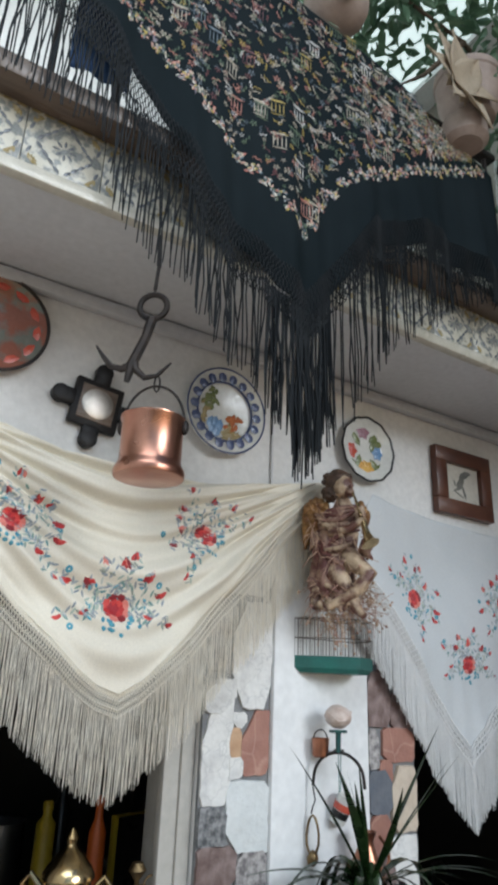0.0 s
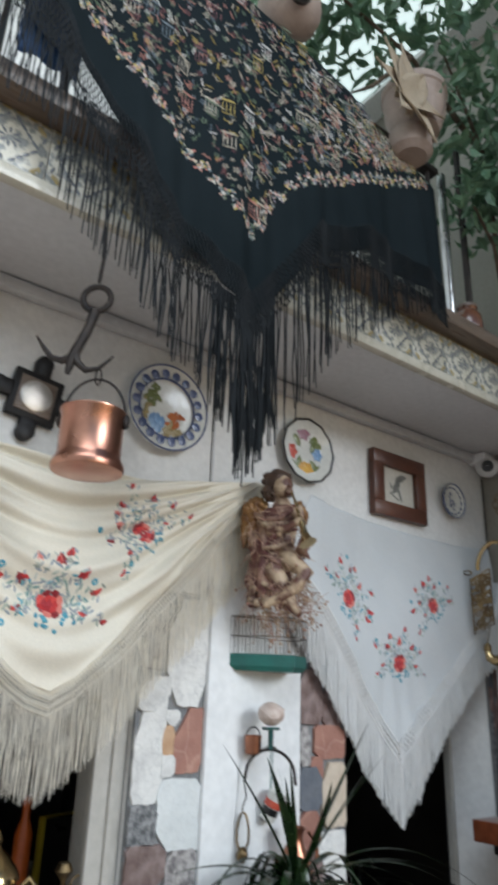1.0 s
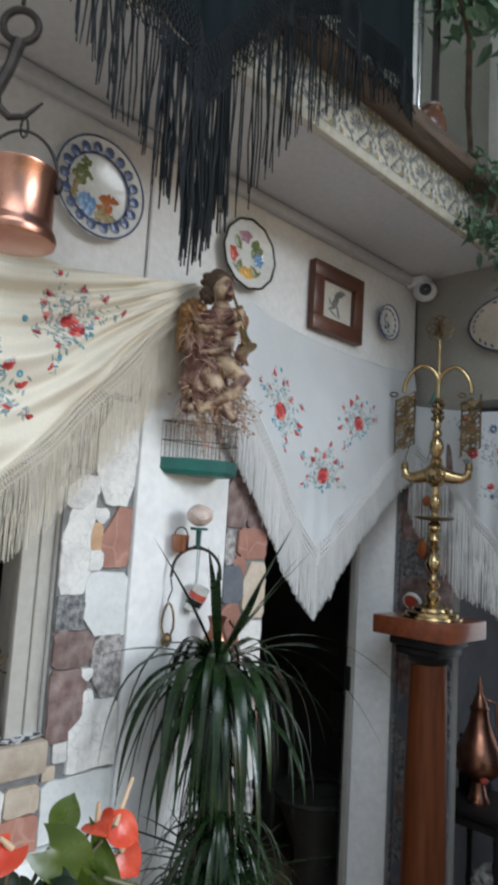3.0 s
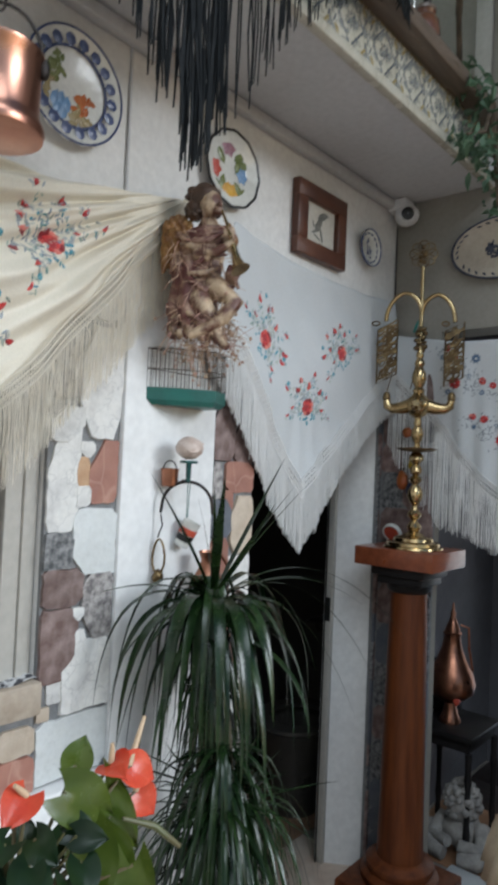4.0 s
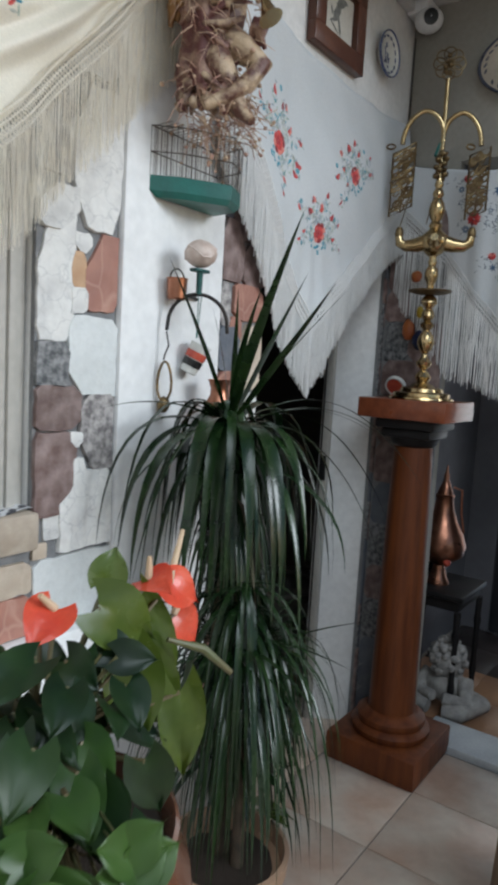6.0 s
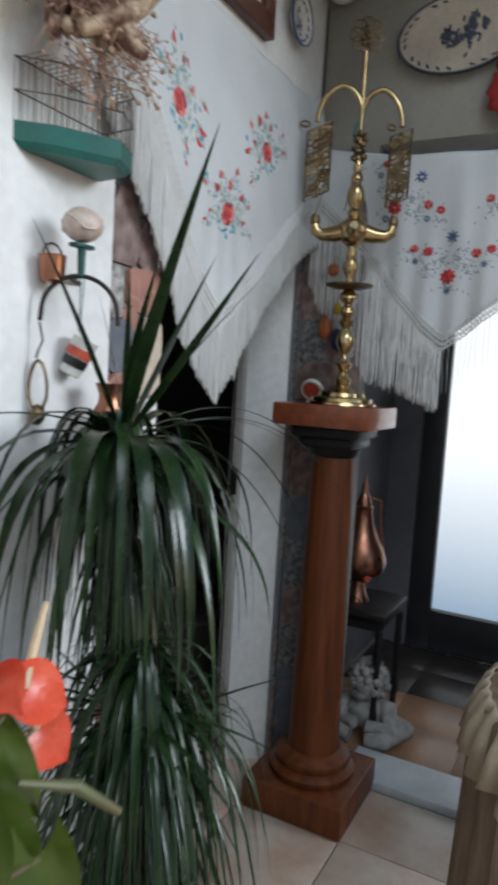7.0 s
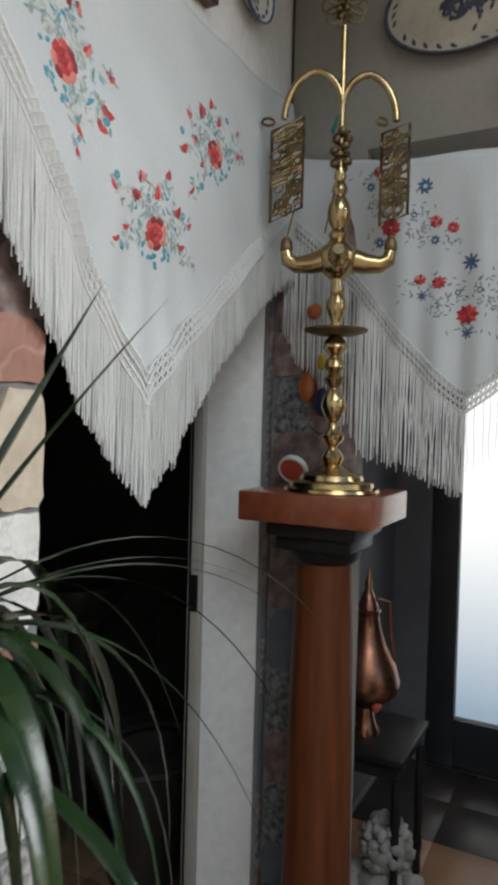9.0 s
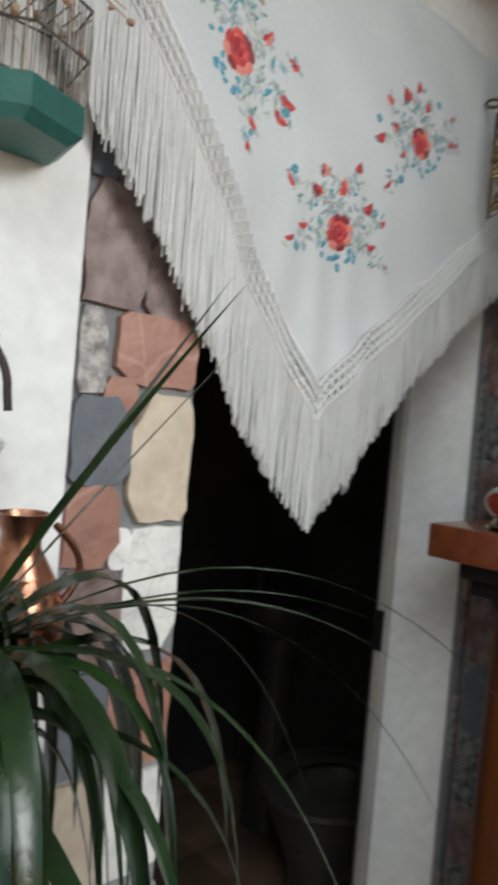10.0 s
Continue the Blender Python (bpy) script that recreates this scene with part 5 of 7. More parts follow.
def birdcage():
    pts = [(1.240, 1.632), (1.282, 1.585), (1.376, 1.528), (1.442, 1.556), (1.452, 1.632)]
    t = thing("bird_cage", (1.37, 1.60, 1.65), "small wire bird cage with a green tray on the pilaster", "bird cage")
    g = Geo()
    c = Vector((1.35, 1.59))
    low = [c + (Vector(p) - c) * 0.86 for p in pts]
    v = [(p[0], p[1], 1.648) for p in low] + [(p[0], p[1], 1.660) for p in pts] + [(p[0], p[1], 1.690) for p in pts]
    f = [(0, 1, 2, 3, 4)[::-1], (10, 11, 12, 13, 14)]
    for k in range(2):
        for i in range(5):
            j = (i + 1) % 5
            f.append((k * 5 + i, k * 5 + j, k * 5 + 5 + j, k * 5 + 5 + i))
    part("tray", g.add(v, f), CAGEGREEN, t, "chipped green tray", 20)
    g = Geo()
    n = 0
    for i in range(5):
        a, b = Vector(pts[i]), Vector(pts[(i + 1) % 5])
        k = max(2, int((b - a).length / 0.0095))
        for j in range(k):
            p = a + (b - a) * j / k
            g.tube([(p.x, p.y, 1.688), (p.x, p.y, 1.785)], 0.0008, 4)
    part("bars", g, WIRE, t, "thin vertical wire bars", 0, "stuff")
    for z in (1.735, 1.785):
        part("rail", Geo().tube([(p[0], p[1], z) for p in pts], 0.0016, 5, True), WIRE, t)
    g = Geo()
    for j in range(16):
        x = 1.246 + 0.2 * j / 15
        g.tube([(x, 1.632, 1.785), (x + 0.004, 1.585 - 0.03 * (1 - abs(j - 9) / 9), 1.788)], 0.0008, 4)
    part("roof_wires", g, WIRE, t, "", 0, "stuff")


def yoke():
    c = Vector((1.33, 1.565, 1.462))
    d = Vector((0.66, -0.75, 0)).normalized()
    z = Vector((0, 0, 1))
    t = thing("iron_bracket", (1.34, WALL - 0.03, 1.46), "green and black wrought-iron bracket with hanging pieces on the pilaster", "bracket")
    part("stem", Geo().tube([c, c + z * 0.045, c + z * 0.052], [0.006, 0.007, 0.010], 8).box(-0.022, 0.022, -0.01, 0.01, 0.045, 0.052, 0.002, Matrix.Translation(c)), GREENIRON, t, "green painted stem")
    for s in (-1, 1):
        part("arm", Geo().tube([c + d * (s * 0.062 * math.sin(k * 0.157)) + z * (-0.062 * (1 - math.cos(k * 0.157))) for k in range(11)] + [c + d * (s * 0.064) - z * 0.078], 0.004, 8), IRON, t, "curved black iron arm")
    part("wall_stay", Geo().tube([c, c + Vector((0.03, 0.05, 0)), Vector((1.40, WALL - 0.03, 1.46))], 0.004, 6), IRON, t)
    part("cord", Geo().tube([c - z * 0.002, c - z * 0.09 + Vector((0.01, 0.01, 0))], 0.001, 4).tube([c + d * 0.006, c - z * 0.09 + Vector((0.018, 0.015, 0))], 0.001, 4), CAGEGREEN, t, "thin green cord")
    s = thing("sea_shell", c + z * 0.052, "pale ribbed round sea shell on the iron bracket", "shell")
    part("body", Geo().blob(c + z * 0.083, (0.034, 0.034, 0.028), 0.08, 3, 3).tube([c + z * 0.083 + Vector((0.032 * math.cos(k * 0.5), 0.032 * math.sin(k * 0.5), 0.012 * math.sin(k * 1.3))) for k in range(13)], 0.003, 6), SHELL, s)
    m = thing("small_mug", Vector((1.372, 1.605, 1.295)), "small white pottery mug with red and black bands", "mug")
    mm = Matrix.Translation((1.372, 1.605, 1.328)) @ Matrix.Rotation(0.35, 4, "X") @ Matrix.Rotation(0.25, 4, "Y")
    part("body", Geo().lathe([(0.016, -0.034), (0.019, -0.032), (0.023, 0.032), (0.024, 0.034), (0.021, 0.033), (0.017, -0.028), (0.001, -0.028)], seg=28, m=mm), DISHWHITE, m)
    part("red_band", Geo().lathe([(0.0215, 0.0), (0.0225, 0.0), (0.0235, 0.016), (0.0225, 0.016)], seg=28, m=mm, cap=False), PAINTRED, m, "orange red band")
    part("black_band", Geo().lathe([(0.0200, -0.018), (0.0212, -0.018), (0.0222, -0.002), (0.0212, -0.002)], seg=28, m=mm, cap=False), BLACKPLASTIC, m, "black band")
    k = thing("copper_cup", Vector((1.305, WALL - 0.03, 1.445)), "small copper cup hanging on the pilaster", "cup")
    part("body", Geo().lathe([(0.016, 0.0), (0.02, 0.004), (0.022, 0.04), (0.023, 0.045), (0.019, 0.043), (0.001, 0.006)], (1.305, WALL - 0.055, 1.448), 28), OLDCOPPER, k)
    part("handle", Geo().tube([(1.305 + 0.022 * math.cos(q * 0.314), WALL - 0.055, 1.49 + 0.022 * math.sin(q * 0.314)) for q in range(11)], 0.0018, 6), IRON, k)
    n = thing("door_knocker", Vector((1.30, WALL - 0.06, 1.20)), "small brass and iron hook pendant on the bracket", "pendant")
    p = c - d * 0.064 - z * 0.08
    g = Geo().tube([p, p - z * 0.03 + d * 0.006, p - z * 0.045, p - z * 0.06 - d * 0.004], 0.002, 6)
    part("hook", g, IRON, n)
    q0 = p - z * 0.105
    part("loop", Geo().tube([q0 + d * (0.015 * math.cos(a * 0.5236) * (1 - 0.2 * math.sin(a * 0.5236))) + z * (0.042 * math.sin(a * 0.5236)) for a in range(12)], 0.0032, 6, True), AGEDBRASS, n, "oblong iron loop")
    part("lion_mask", Geo().blob(q0 - z * 0.05, (0.014, 0.011, 0.018), 0.35, 4, 2), AGEDBRASS, n, "cast brass mask")
    j = thing("copper_jug", Vector((1.415, 1.56, 1.13)), "small copper jug hanging beside the pilaster", "jug")
    o = (1.415, 1.565, 1.135)
    part("body", Geo().lathe([(0.02, 0.0), (0.034, 0.006), (0.047, 0.03), (0.048, 0.05), (0.036, 0.085), (0.020, 0.115), (0.019, 0.13), (0.026, 0.15), (0.024, 0.15), (0.016, 0.128), (0.001, 0.02)], o, 36), OLDCOPPER, j)
    part("handle", Geo().tube([(o[0] + 0.026 + 0.03 * math.sin(k * 0.314), o[1] - 0.02, o[2] + 0.14 - 0.009 * k) for k in range(11)], 0.004, 8), OLDCOPPER, j)


def security_camera():
    t = thing("security_camera", (2.45, 1.585, 2.54), "white dome security camera in the ceiling corner", "camera")
    part("housing", Geo().blob((2.445, 1.59, 2.475), (0.046, 0.046, 0.040), 0.0, 0, 3).box(2.41, 2.49, 1.58, 1.655, 2.49, 2.535, 0.008), WHITEPLASTIC, t)
    m = Matrix.Translation((2.445, 1.59, 2.475)) @ Matrix.Rotation(radians(55), 4, "Z") @ Matrix.Rotation(radians(-90), 4, "Y")
    part("lens", Geo().lathe([(0.024, 0.036), (0.023, 0.044), (0.012, 0.047), (0.001, 0.045)], seg=24, m=Matrix.Translation((2.445, 1.59, 2.475)) @ Vector((-0.85, -0.53, -0.15)).to_track_quat("Z", "Y").to_matrix().to_4x4()), BLACKPLASTIC, t, "dark round lens")
    w = thing("wall_cable", (2.49, 1.652, 1.3), "thin dark cable down the wall corner", "cable")
    part("cable", Geo().tube([(2.488, 1.652, 2.45), (2.490, 1.652, 2.2), (2.487, 1.652, 2.0), (2.489, 1.652, 1.5)], 0.0028, 6), IRON, w)
    w = thing("wall_cable", (1.165, WALL - 0.01, 2.17), "thin grey cable conduit on the wall", "cable")
    part("cable", Geo().tube([(1.165, WALL - 0.006, 2.50), (1.166, WALL - 0.006, 2.15)], 0.004, 6), SOFFIT, w)


def red_bow():
    # on the side wall above the hall opening
    t = thing("red_bow", (SIDE - 0.02, 1.035, 2.03), "ruffled red tulle bow with small white roses on the wall", "bow")
    g = Geo()
    rr = random.Random(15)
    for k in range(16):                                   # gathered ruffles of tulle
        dirn = k * 2.4
        ln, half = rr.uniform(0.065, 0.125), rr.uniform(0.034, 0.06)
        lift, ph = rr.uniform(0.015, 0.05), rr.uniform(0, 6)
        v, f = [], []
        for i in range(8):
            for j in range(15):
                u, w = i / 7, j / 14 * 2 - 1
                r = u * ln * (1 - 0.25 * w * w + 0.06 * math.sin(j * 1.3 + ph))
                q = w * half * (0.15 + 0.85 * u)
                y = -0.012 - lift * math.sin(u * 2.6) - 0.010 * u * math.sin(w * 9 + ph)
                v.append((-1.035 + r * math.cos(dirn) - q * math.sin(dirn), SIDE + y, 2.135 + 1.15 * (r * math.sin(dirn) + q * math.cos(dirn))))
        for i in range(7):
            for j in range(14):
                q = i * 15 + j
                f.append((q, q + 1, q + 16, q + 15))
        g.add(v, f, EAST)
    part("tulle", g, BOWRED, t, "crumpled red tulle loops", 60, "stuff", solid=0.001)
    for x, z in ((-0.018, 0.02), (0.016, 0.022), (0.012, -0.016)):
        r = Geo().blob((-1.035 + x, SIDE - 0.066, 2.15 + z), (0.016, 0.013, 0.016), 0.35, x * 90, 2, EAST)
        part("white_rose", r, DISHWHITE, t, "small white fabric rose", 60)


oval_dish()
picture_frame()
bucket()
iron_hook()
cross_mirror()
angel()
birdcage()
yoke()
security_camera()
red_bow()


# ---- plants ----
def ribbon(base, ctrl, tip, width, n=10, fold=0.25):
    """A strap leaf along a bent line, with a folded midrib and a pointed end."""
    base, ctrl, tip = Vector(base), Vector(ctrl), Vector(tip)
    v, f = [], []
    for i in range(n + 1):
        t = i / n
        p = base * (1 - t) ** 2 + ctrl * 2 * t * (1 - t) + tip * t * t
        d = ((ctrl - base) * (1 - t) + (tip - ctrl) * t).normalized()
        side = d.cross(Vector((0, 0, 1)))
        side = side.normalized() if side.length > 1e-4 else Vector((1, 0, 0))
        nor = side.cross(d)
        w = width * 0.5 * (min(1.0, 0.45 + 2.2 * t) * (1 - max(0, t - 0.55) / 0.45) ** 0.8 if t < 1 else 0.02)
        v += [p - side * w, p - nor * (w * fold * -1) * -1, p + side * w]
    for i in range(n):
        a = i * 3
        f += [(a, a + 1, a + 4, a + 3), (a + 1, a + 2, a + 5, a + 4)]
    return Geo().add(v, f)


def dracaena():
    rg = random.Random(31)
    px, py = 1.27, 1.37
    t = thing("dracaena", (px, py, 0), "dracaena with drooping dark green strap leaves in a tan pot", "potted plant")
    part("pot", Geo().lathe([(0.09, 0.0), (0.095, 0.004), (0.118, 0.305), (0.128, 0.307), (0.131, 0.342), (0.121, 0.344), (0.115, 0.31), (0.001, 0.29)], (px, py, 0), 48), POTTAN, t, "plain tan pot")
    part("soil", Geo().blob((px, py, 0.295), (0.114, 0.114, 0.02), 0.3, 2, 3), SOIL, t)
    h = Vector((1.330, 1.465, 1.185))
    low = Vector((1.285, 1.375, 0.78))
    part("trunk", Geo().tube([(px + 0.01, py + 0.02, 0.23), (px + 0.02, py + 0.04, 0.6), (1.31, 1.44, 0.95), h], [0.018, 0.016, 0.015, 0.013], 10), BARK, t, "thin woody trunk")
    part("trunk", Geo().tube([(px, py - 0.03, 0.23), (px + 0.015, py - 0.02, 0.55), low], [0.014, 0.012, 0.010], 10), BARK, t, "thin woody trunk")

    def blade(st, ctrl, tip, w, n=11, mt=LEAF, label=""):
        tip = Vector(tip)
        tip.y = min(tip.y, 1.605)
        ctrl = Vector(ctrl)
        ctrl.y = min(ctrl.y, 1.60)
        part("leaf", ribbon(st, ctrl, tip, w, n), mt, t, label, 60)
    # young upright leaves
    for tip, w, bend in (((1.10, 1.24, 1.44), 0.013, (-0.07, -0.06, 0.15)), ((0.885, 1.035, 1.495), 0.020, (-0.10, -0.10, 0.14)), ((1.10, 1.11, 1.445), 0.016, (-0.03, -0.12, 0.13)), ((1.553, 1.438, 1.533), 0.016, (0.08, -0.01, 0.14)), ((1.42, 1.26, 1.48), 0.014, (0.03, -0.07, 0.13)), ((1.06, 1.40, 1.49), 0.010, (-0.09, -0.02, 0.14)),
                         ((1.52, 1.38, 1.46), 0.011, (0.08, -0.02, 0.12)), ((1.30, 1.50, 1.43), 0.012, (0.0, 0.01, 0.12)), ((1.25, 1.40, 1.46), 0.011, (-0.02, -0.02, 0.13))):
        blade(h + Vector((0, 0, 0.01)), h + Vector(bend), tip, w)
    # one flat leaf and thin ones to the side of the hatch
    blade(h, (1.16, 1.44, 1.275), (1.02, 1.50, 1.235), 0.022, 14)
    for tip, w, c in (((1.08, 1.46, 0.88), 0.008, (1.10, 1.46, 1.28)), ((1.02, 1.42, 0.93), 0.008, (1.10, 1.42, 1.27)), ((1.10, 1.36, 0.98), 0.009, (1.12, 1.38, 1.29))):
        blade(h, c, tip, w, 14)
    # thin leaves arching over the doorway
    for tip, w, c in (((2.02, 1.30, 1.00), 0.008, (1.66, 1.40, 1.38)), ((1.86, 1.33, 0.93), 0.007, (1.62, 1.40, 1.32)), ((1.76, 1.45, 0.92), 0.008, (1.60, 1.46, 1.31)), ((1.62, 1.24, 0.90), 0.012, (1.54, 1.34, 1.25)),
                      ((1.70, 1.28, 1.16), 0.010, (1.52, 1.36, 1.30)), ((1.78, 1.36, 1.17), 0.007, (1.56, 1.42, 1.28))):
        blade(h, c, tip, w, 16)
    # broad leaves falling over on every side
    for k in range(92):
        a = k * 2.39996 + rg.uniform(-0.2, 0.2)
        d = Vector((math.cos(a), math.sin(a), 0))
        reach = rg.uniform(0.09, 0.26) if k % 3 else rg.uniform(0.02, 0.09)
        drop = rg.uniform(0.17, 0.35)
        rise = rg.uniform(0.03, 0.13) if k > 30 else rg.uniform(0.0, 0.05)
        st = h - Vector((0, 0, 0.06 * rg.random() if k < 40 else 0))
        blade(st, st + d * reach * 1.05 + Vector((0, 0, rise * 1.6)), st + d * reach * rg.uniform(1.0, 1.2) - Vector((0, 0, drop)), rg.uniform(0.014, 0.030), 12)
    # the lower, finer rosette
    for k in range(140):
        a = k * 2.39996
        d = Vector((math.cos(a), math.sin(a), 0))
        reach = rg.uniform(0.06, 0.24)
        st = low - Vector((0, 0, 0.05 * rg.random()))
        if k % 8 == 0:
            blade(st, st + d * reach * 0.7 + Vector((0, 0, 0.05)), st + d * reach * 1.3 + Vector((0, 0, rg.uniform(0.0, 0.09))), rg.uniform(0.007, 0.011), 8)
            continue
        tip = st + d * reach * 1.15 - Vector((0, 0, rg.uniform(0.12, 0.42)))
        tip.z = max(tip.z, 0.37)
        blade(st, st + d * reach + Vector((0, 0, rg.uniform(0.04, 0.18))), tip, rg.uniform(0.004, 0.009), 9)
    inner = Geo()                                         # crowded inner leaves
    for k in range(420):
        a = k * 2.39996
        d = Vector((math.cos(a), math.sin(a), 0))
        if k % 3 == 0:
            st, reach, drop = Vector((1.315, 1.44, rg.uniform(0.95, 1.16))), rg.uniform(0.02, 0.09), rg.uniform(0.18, 0.34)
        else:
            st, reach, drop = Vector((1.285, 1.375, rg.uniform(0.52, 0.90))), rg.uniform(0.04, 0.17), rg.uniform(0.12, 0.40)
        tip = st + d * reach * 1.2 - Vector((0, 0, drop))
        tip.z, tip.y = max(tip.z, 0.36), min(tip.y, 1.60)
        r1 = ribbon(st, st + d * reach + Vector((0, 0, 0.04)), tip, rg.uniform(0.006, 0.016), 7)
        inner.add(r1.v, r1.f)
    part("inner_leaves", inner, LEAF, t, "crowded inner strap leaves", 60, "stuff")
    # withered leaves hanging on the trunks
    for k in range(70):
        a = k * 2.4
        c = Vector((1.30 + 0.02 * rg.random(), 1.43, rg.uniform(0.80, 1.10))) if k % 2 else low - Vector((0, 0, 0.16 * rg.random()))
        d = Vector((math.cos(a), math.sin(a), 0))
        tip = c + d * rg.uniform(0.03, 0.11) - Vector((0, 0, rg.uniform(0.15, 0.36)))
        tip.z = max(tip.z, 0.36)
        part("dry_leaf", ribbon(c, c + d * 0.06 + Vector((0, 0, 0.01)), tip, rg.uniform(0.006, 0.013), 6), DRYLEAF, t, "withered brown strap leaf" if k == 0 else "", 60)
    # a broad yellow-green shoot at the rim
    for a, ln in ((-0.4, 0.10), (0.3, 0.08), (-1.1, 0.07)):
        p = Vector((px + 0.10, py - 0.02, 0.38))
        part("side_leaf", broad_leaf(p, (math.cos(a), math.sin(a), -0.3), (0.1, -0.2, 1), ln, 0.06, 0.3), LEAFOLIVE, t, "broad olive leaf over the rim", 70)


DRYLEAF = mat("withered_leaf", (0.085, 0.06, 0.03), (0.035, 0.04, 0.018), 0.7, scale=12, spread=0.3)


def broad_leaf(c, out, up, length, width, curl=0.15, rg=random):
    """A heart-shaped glossy leaf: c is where the stalk meets it, out its way to the tip, up its face."""
    out = Vector(out).normalized()
    up = Vector(up)
    side = out.cross(up).normalized()
    nor = side.cross(out)
    c = Vector(c)
    v, f = [], []
    n, mcols = 10, 6
    for i in range(n + 1):
        t = i / n
        w = width * (math.sin(min(1.0, t * 1.04 + 0.10) ** 0.75 * math.pi) ** 0.85 if t < 1 else 0.0) * 0.5
        for j in range(mcols + 1):
            s = j / mcols * 2 - 1
            back = -0.22 * length * abs(s) ** 1.5 * (1 - t) ** 3 * 1.2
            p = c + out * (t * length + back) + side * (s * w) + nor * (abs(s) * w * 0.28 - curl * length * t * t + 0.02 * length * math.sin(s * 5 + t * 6))
            v.append(p)
    for i in range(n):
        for j in range(mcols):
            a = i * (mcols + 1) + j
            f.append((a, a + 1, a + mcols + 2, a + mcols + 1))
    return Geo().add(v, f)


def anthurium():
    rg = random.Random(41)
    c = Vector((0.675, 1.20, 0))
    t = thing("anthurium", c, "red flowering anthurium with broad glossy leaves in a brown pot", "potted plant")
    part("pot", Geo().lathe([(0.11, 0.0), (0.13, 0.01), (0.165, 0.28), (0.182, 0.54), (0.184, 0.66), (0.172, 0.745), (0.155, 0.785), (0.158, 0.80), (0.153, 0.805), (0.142, 0.79), (0.14, 0.73), (0.001, 0.72)], c, 48), POTBROWN, t, "tall glazed brown jar")
    part("soil", Geo().blob(c + Vector((0, 0, 0.775)), (0.14, 0.135, 0.015), 0.3, 1, 3), SOIL, t)
    root = c + Vector((0, 0, 0.79))

    def leaf(p, o, u, ln, w, mt, curl=None):
        p = Vector(p)
        part("leaf", broad_leaf(p, o, u, ln, w, rg.uniform(0.08, 0.32) if curl is None else curl), mt, t, "", 70)
        mid = root.lerp(p, 0.5) + Vector((0, 0, 0.05))
        part("stalk", Geo().tube([root + Vector((rg.uniform(-0.05, 0.05), rg.uniform(-0.05, 0.05), 0)), mid, p], 0.0028, 6), STEM, t, "", 60)
    face = (-0.55, -0.72, 0.42)
    # tall olive leaves
    for p, o, ln, w, cu in (((0.745, 1.19, 1.035), (0.085, -0.03, -0.06), 0.115, 0.078, 0.28), ((0.790, 1.23, 1.045), (0.02, 0.0, 0.05), 0.05, 0.05, 0.1), ((0.825, 1.20, 1.015), (0.05, -0.03, -0.11), 0.16, 0.05, 0.35),
                            ((0.775, 1.17, 0.97), (0.02, -0.02, -0.12), 0.13, 0.075, 0.15), ((0.835, 1.14, 0.915), (0.01, -0.01, -0.12), 0.14, 0.062, 0.2), ((0.80, 1.17, 0.95), (0.05, -0.02, -0.10), 0.12, 0.07, 0.2)):
        leaf(p, o, face, ln, w, LEAFOLIVE, cu)
    # dark spreading leaves on the near side
    for p, o, u, ln, w in (((0.635, 1.16, 1.015), (-0.8, -0.1, -0.12), (-0.1, -0.35, 0.9), 0.11, 0.066), ((0.58, 1.20, 1.0), (-0.8, 0.2, -0.2), (-0.2, -0.4, 0.9), 0.10, 0.075), ((0.66, 1.14, 0.985), (-0.5, -0.4, -0.2), (-0.1, -0.5, 0.85), 0.08, 0.06),
                           ((0.59, 1.10, 0.965), (-0.6, -0.4, -0.35), face, 0.09, 0.068), ((0.655, 1.07, 0.905), (0.1, -0.3, -0.8), face, 0.075, 0.048), ((0.715, 1.08, 0.905), (0.2, -0.2, -0.8), face, 0.10, 0.07),
                           ((0.55, 1.09, 0.92), (-0.3, -0.3, -0.8), face, 0.10, 0.075), ((0.685, 1.22, 1.04), (0.1, 0.1, -0.3), face, 0.06, 0.045), ((0.50, 1.16, 0.90), (-0.5, -0.3, -0.6), face, 0.10, 0.07), ((0.52, 1.22, 0.96), (-0.6, 0.2, -0.3), (-0.3, -0.5, 0.8), 0.10, 0.07)):
        leaf(p, o, u, ln * 0.78, w * 0.78, LEAFBROAD)
    for i in range(90):
        a = rg.uniform(1.2, 4.75)
        r = rg.uniform(0.03, 0.19)
        p = c + Vector((math.cos(a) * r, math.sin(a) * r * 0.85, rg.uniform(0.83, 0.97) - 0.45 * max(0, r - 0.10)))
        leaf(p, (math.cos(a) * 0.8 + rg.gauss(0, 0.2), math.sin(a) * 0.8 + rg.gauss(0, 0.2), rg.uniform(-0.9, 0.1)), (math.cos(a) * 0.5 - 0.2 + rg.gauss(0, 0.4), math.sin(a) * 0.5 - 0.3 + rg.gauss(0, 0.4), 0.8), rg.uniform(0.045, 0.075), rg.uniform(0.034, 0.054), LEAFMID if rg.random() < 0.4 else LEAFBROAD)
    for i in range(22):                                    # leaves in the heart of the plant
        a, r = rg.uniform(-1.2, 1.2), rg.uniform(0.0, 0.11)
        leaf(c + Vector((math.cos(a) * r, math.sin(a) * r, rg.uniform(0.86, 0.99))), (rg.gauss(0.2, 0.5), rg.gauss(-0.3, 0.4), rg.uniform(-0.8, 0.1)), (rg.gauss(-0.4, 0.4), rg.gauss(-0.5, 0.4), 0.7), rg.uniform(0.05, 0.085), rg.uniform(0.035, 0.055), LEAFBROAD)
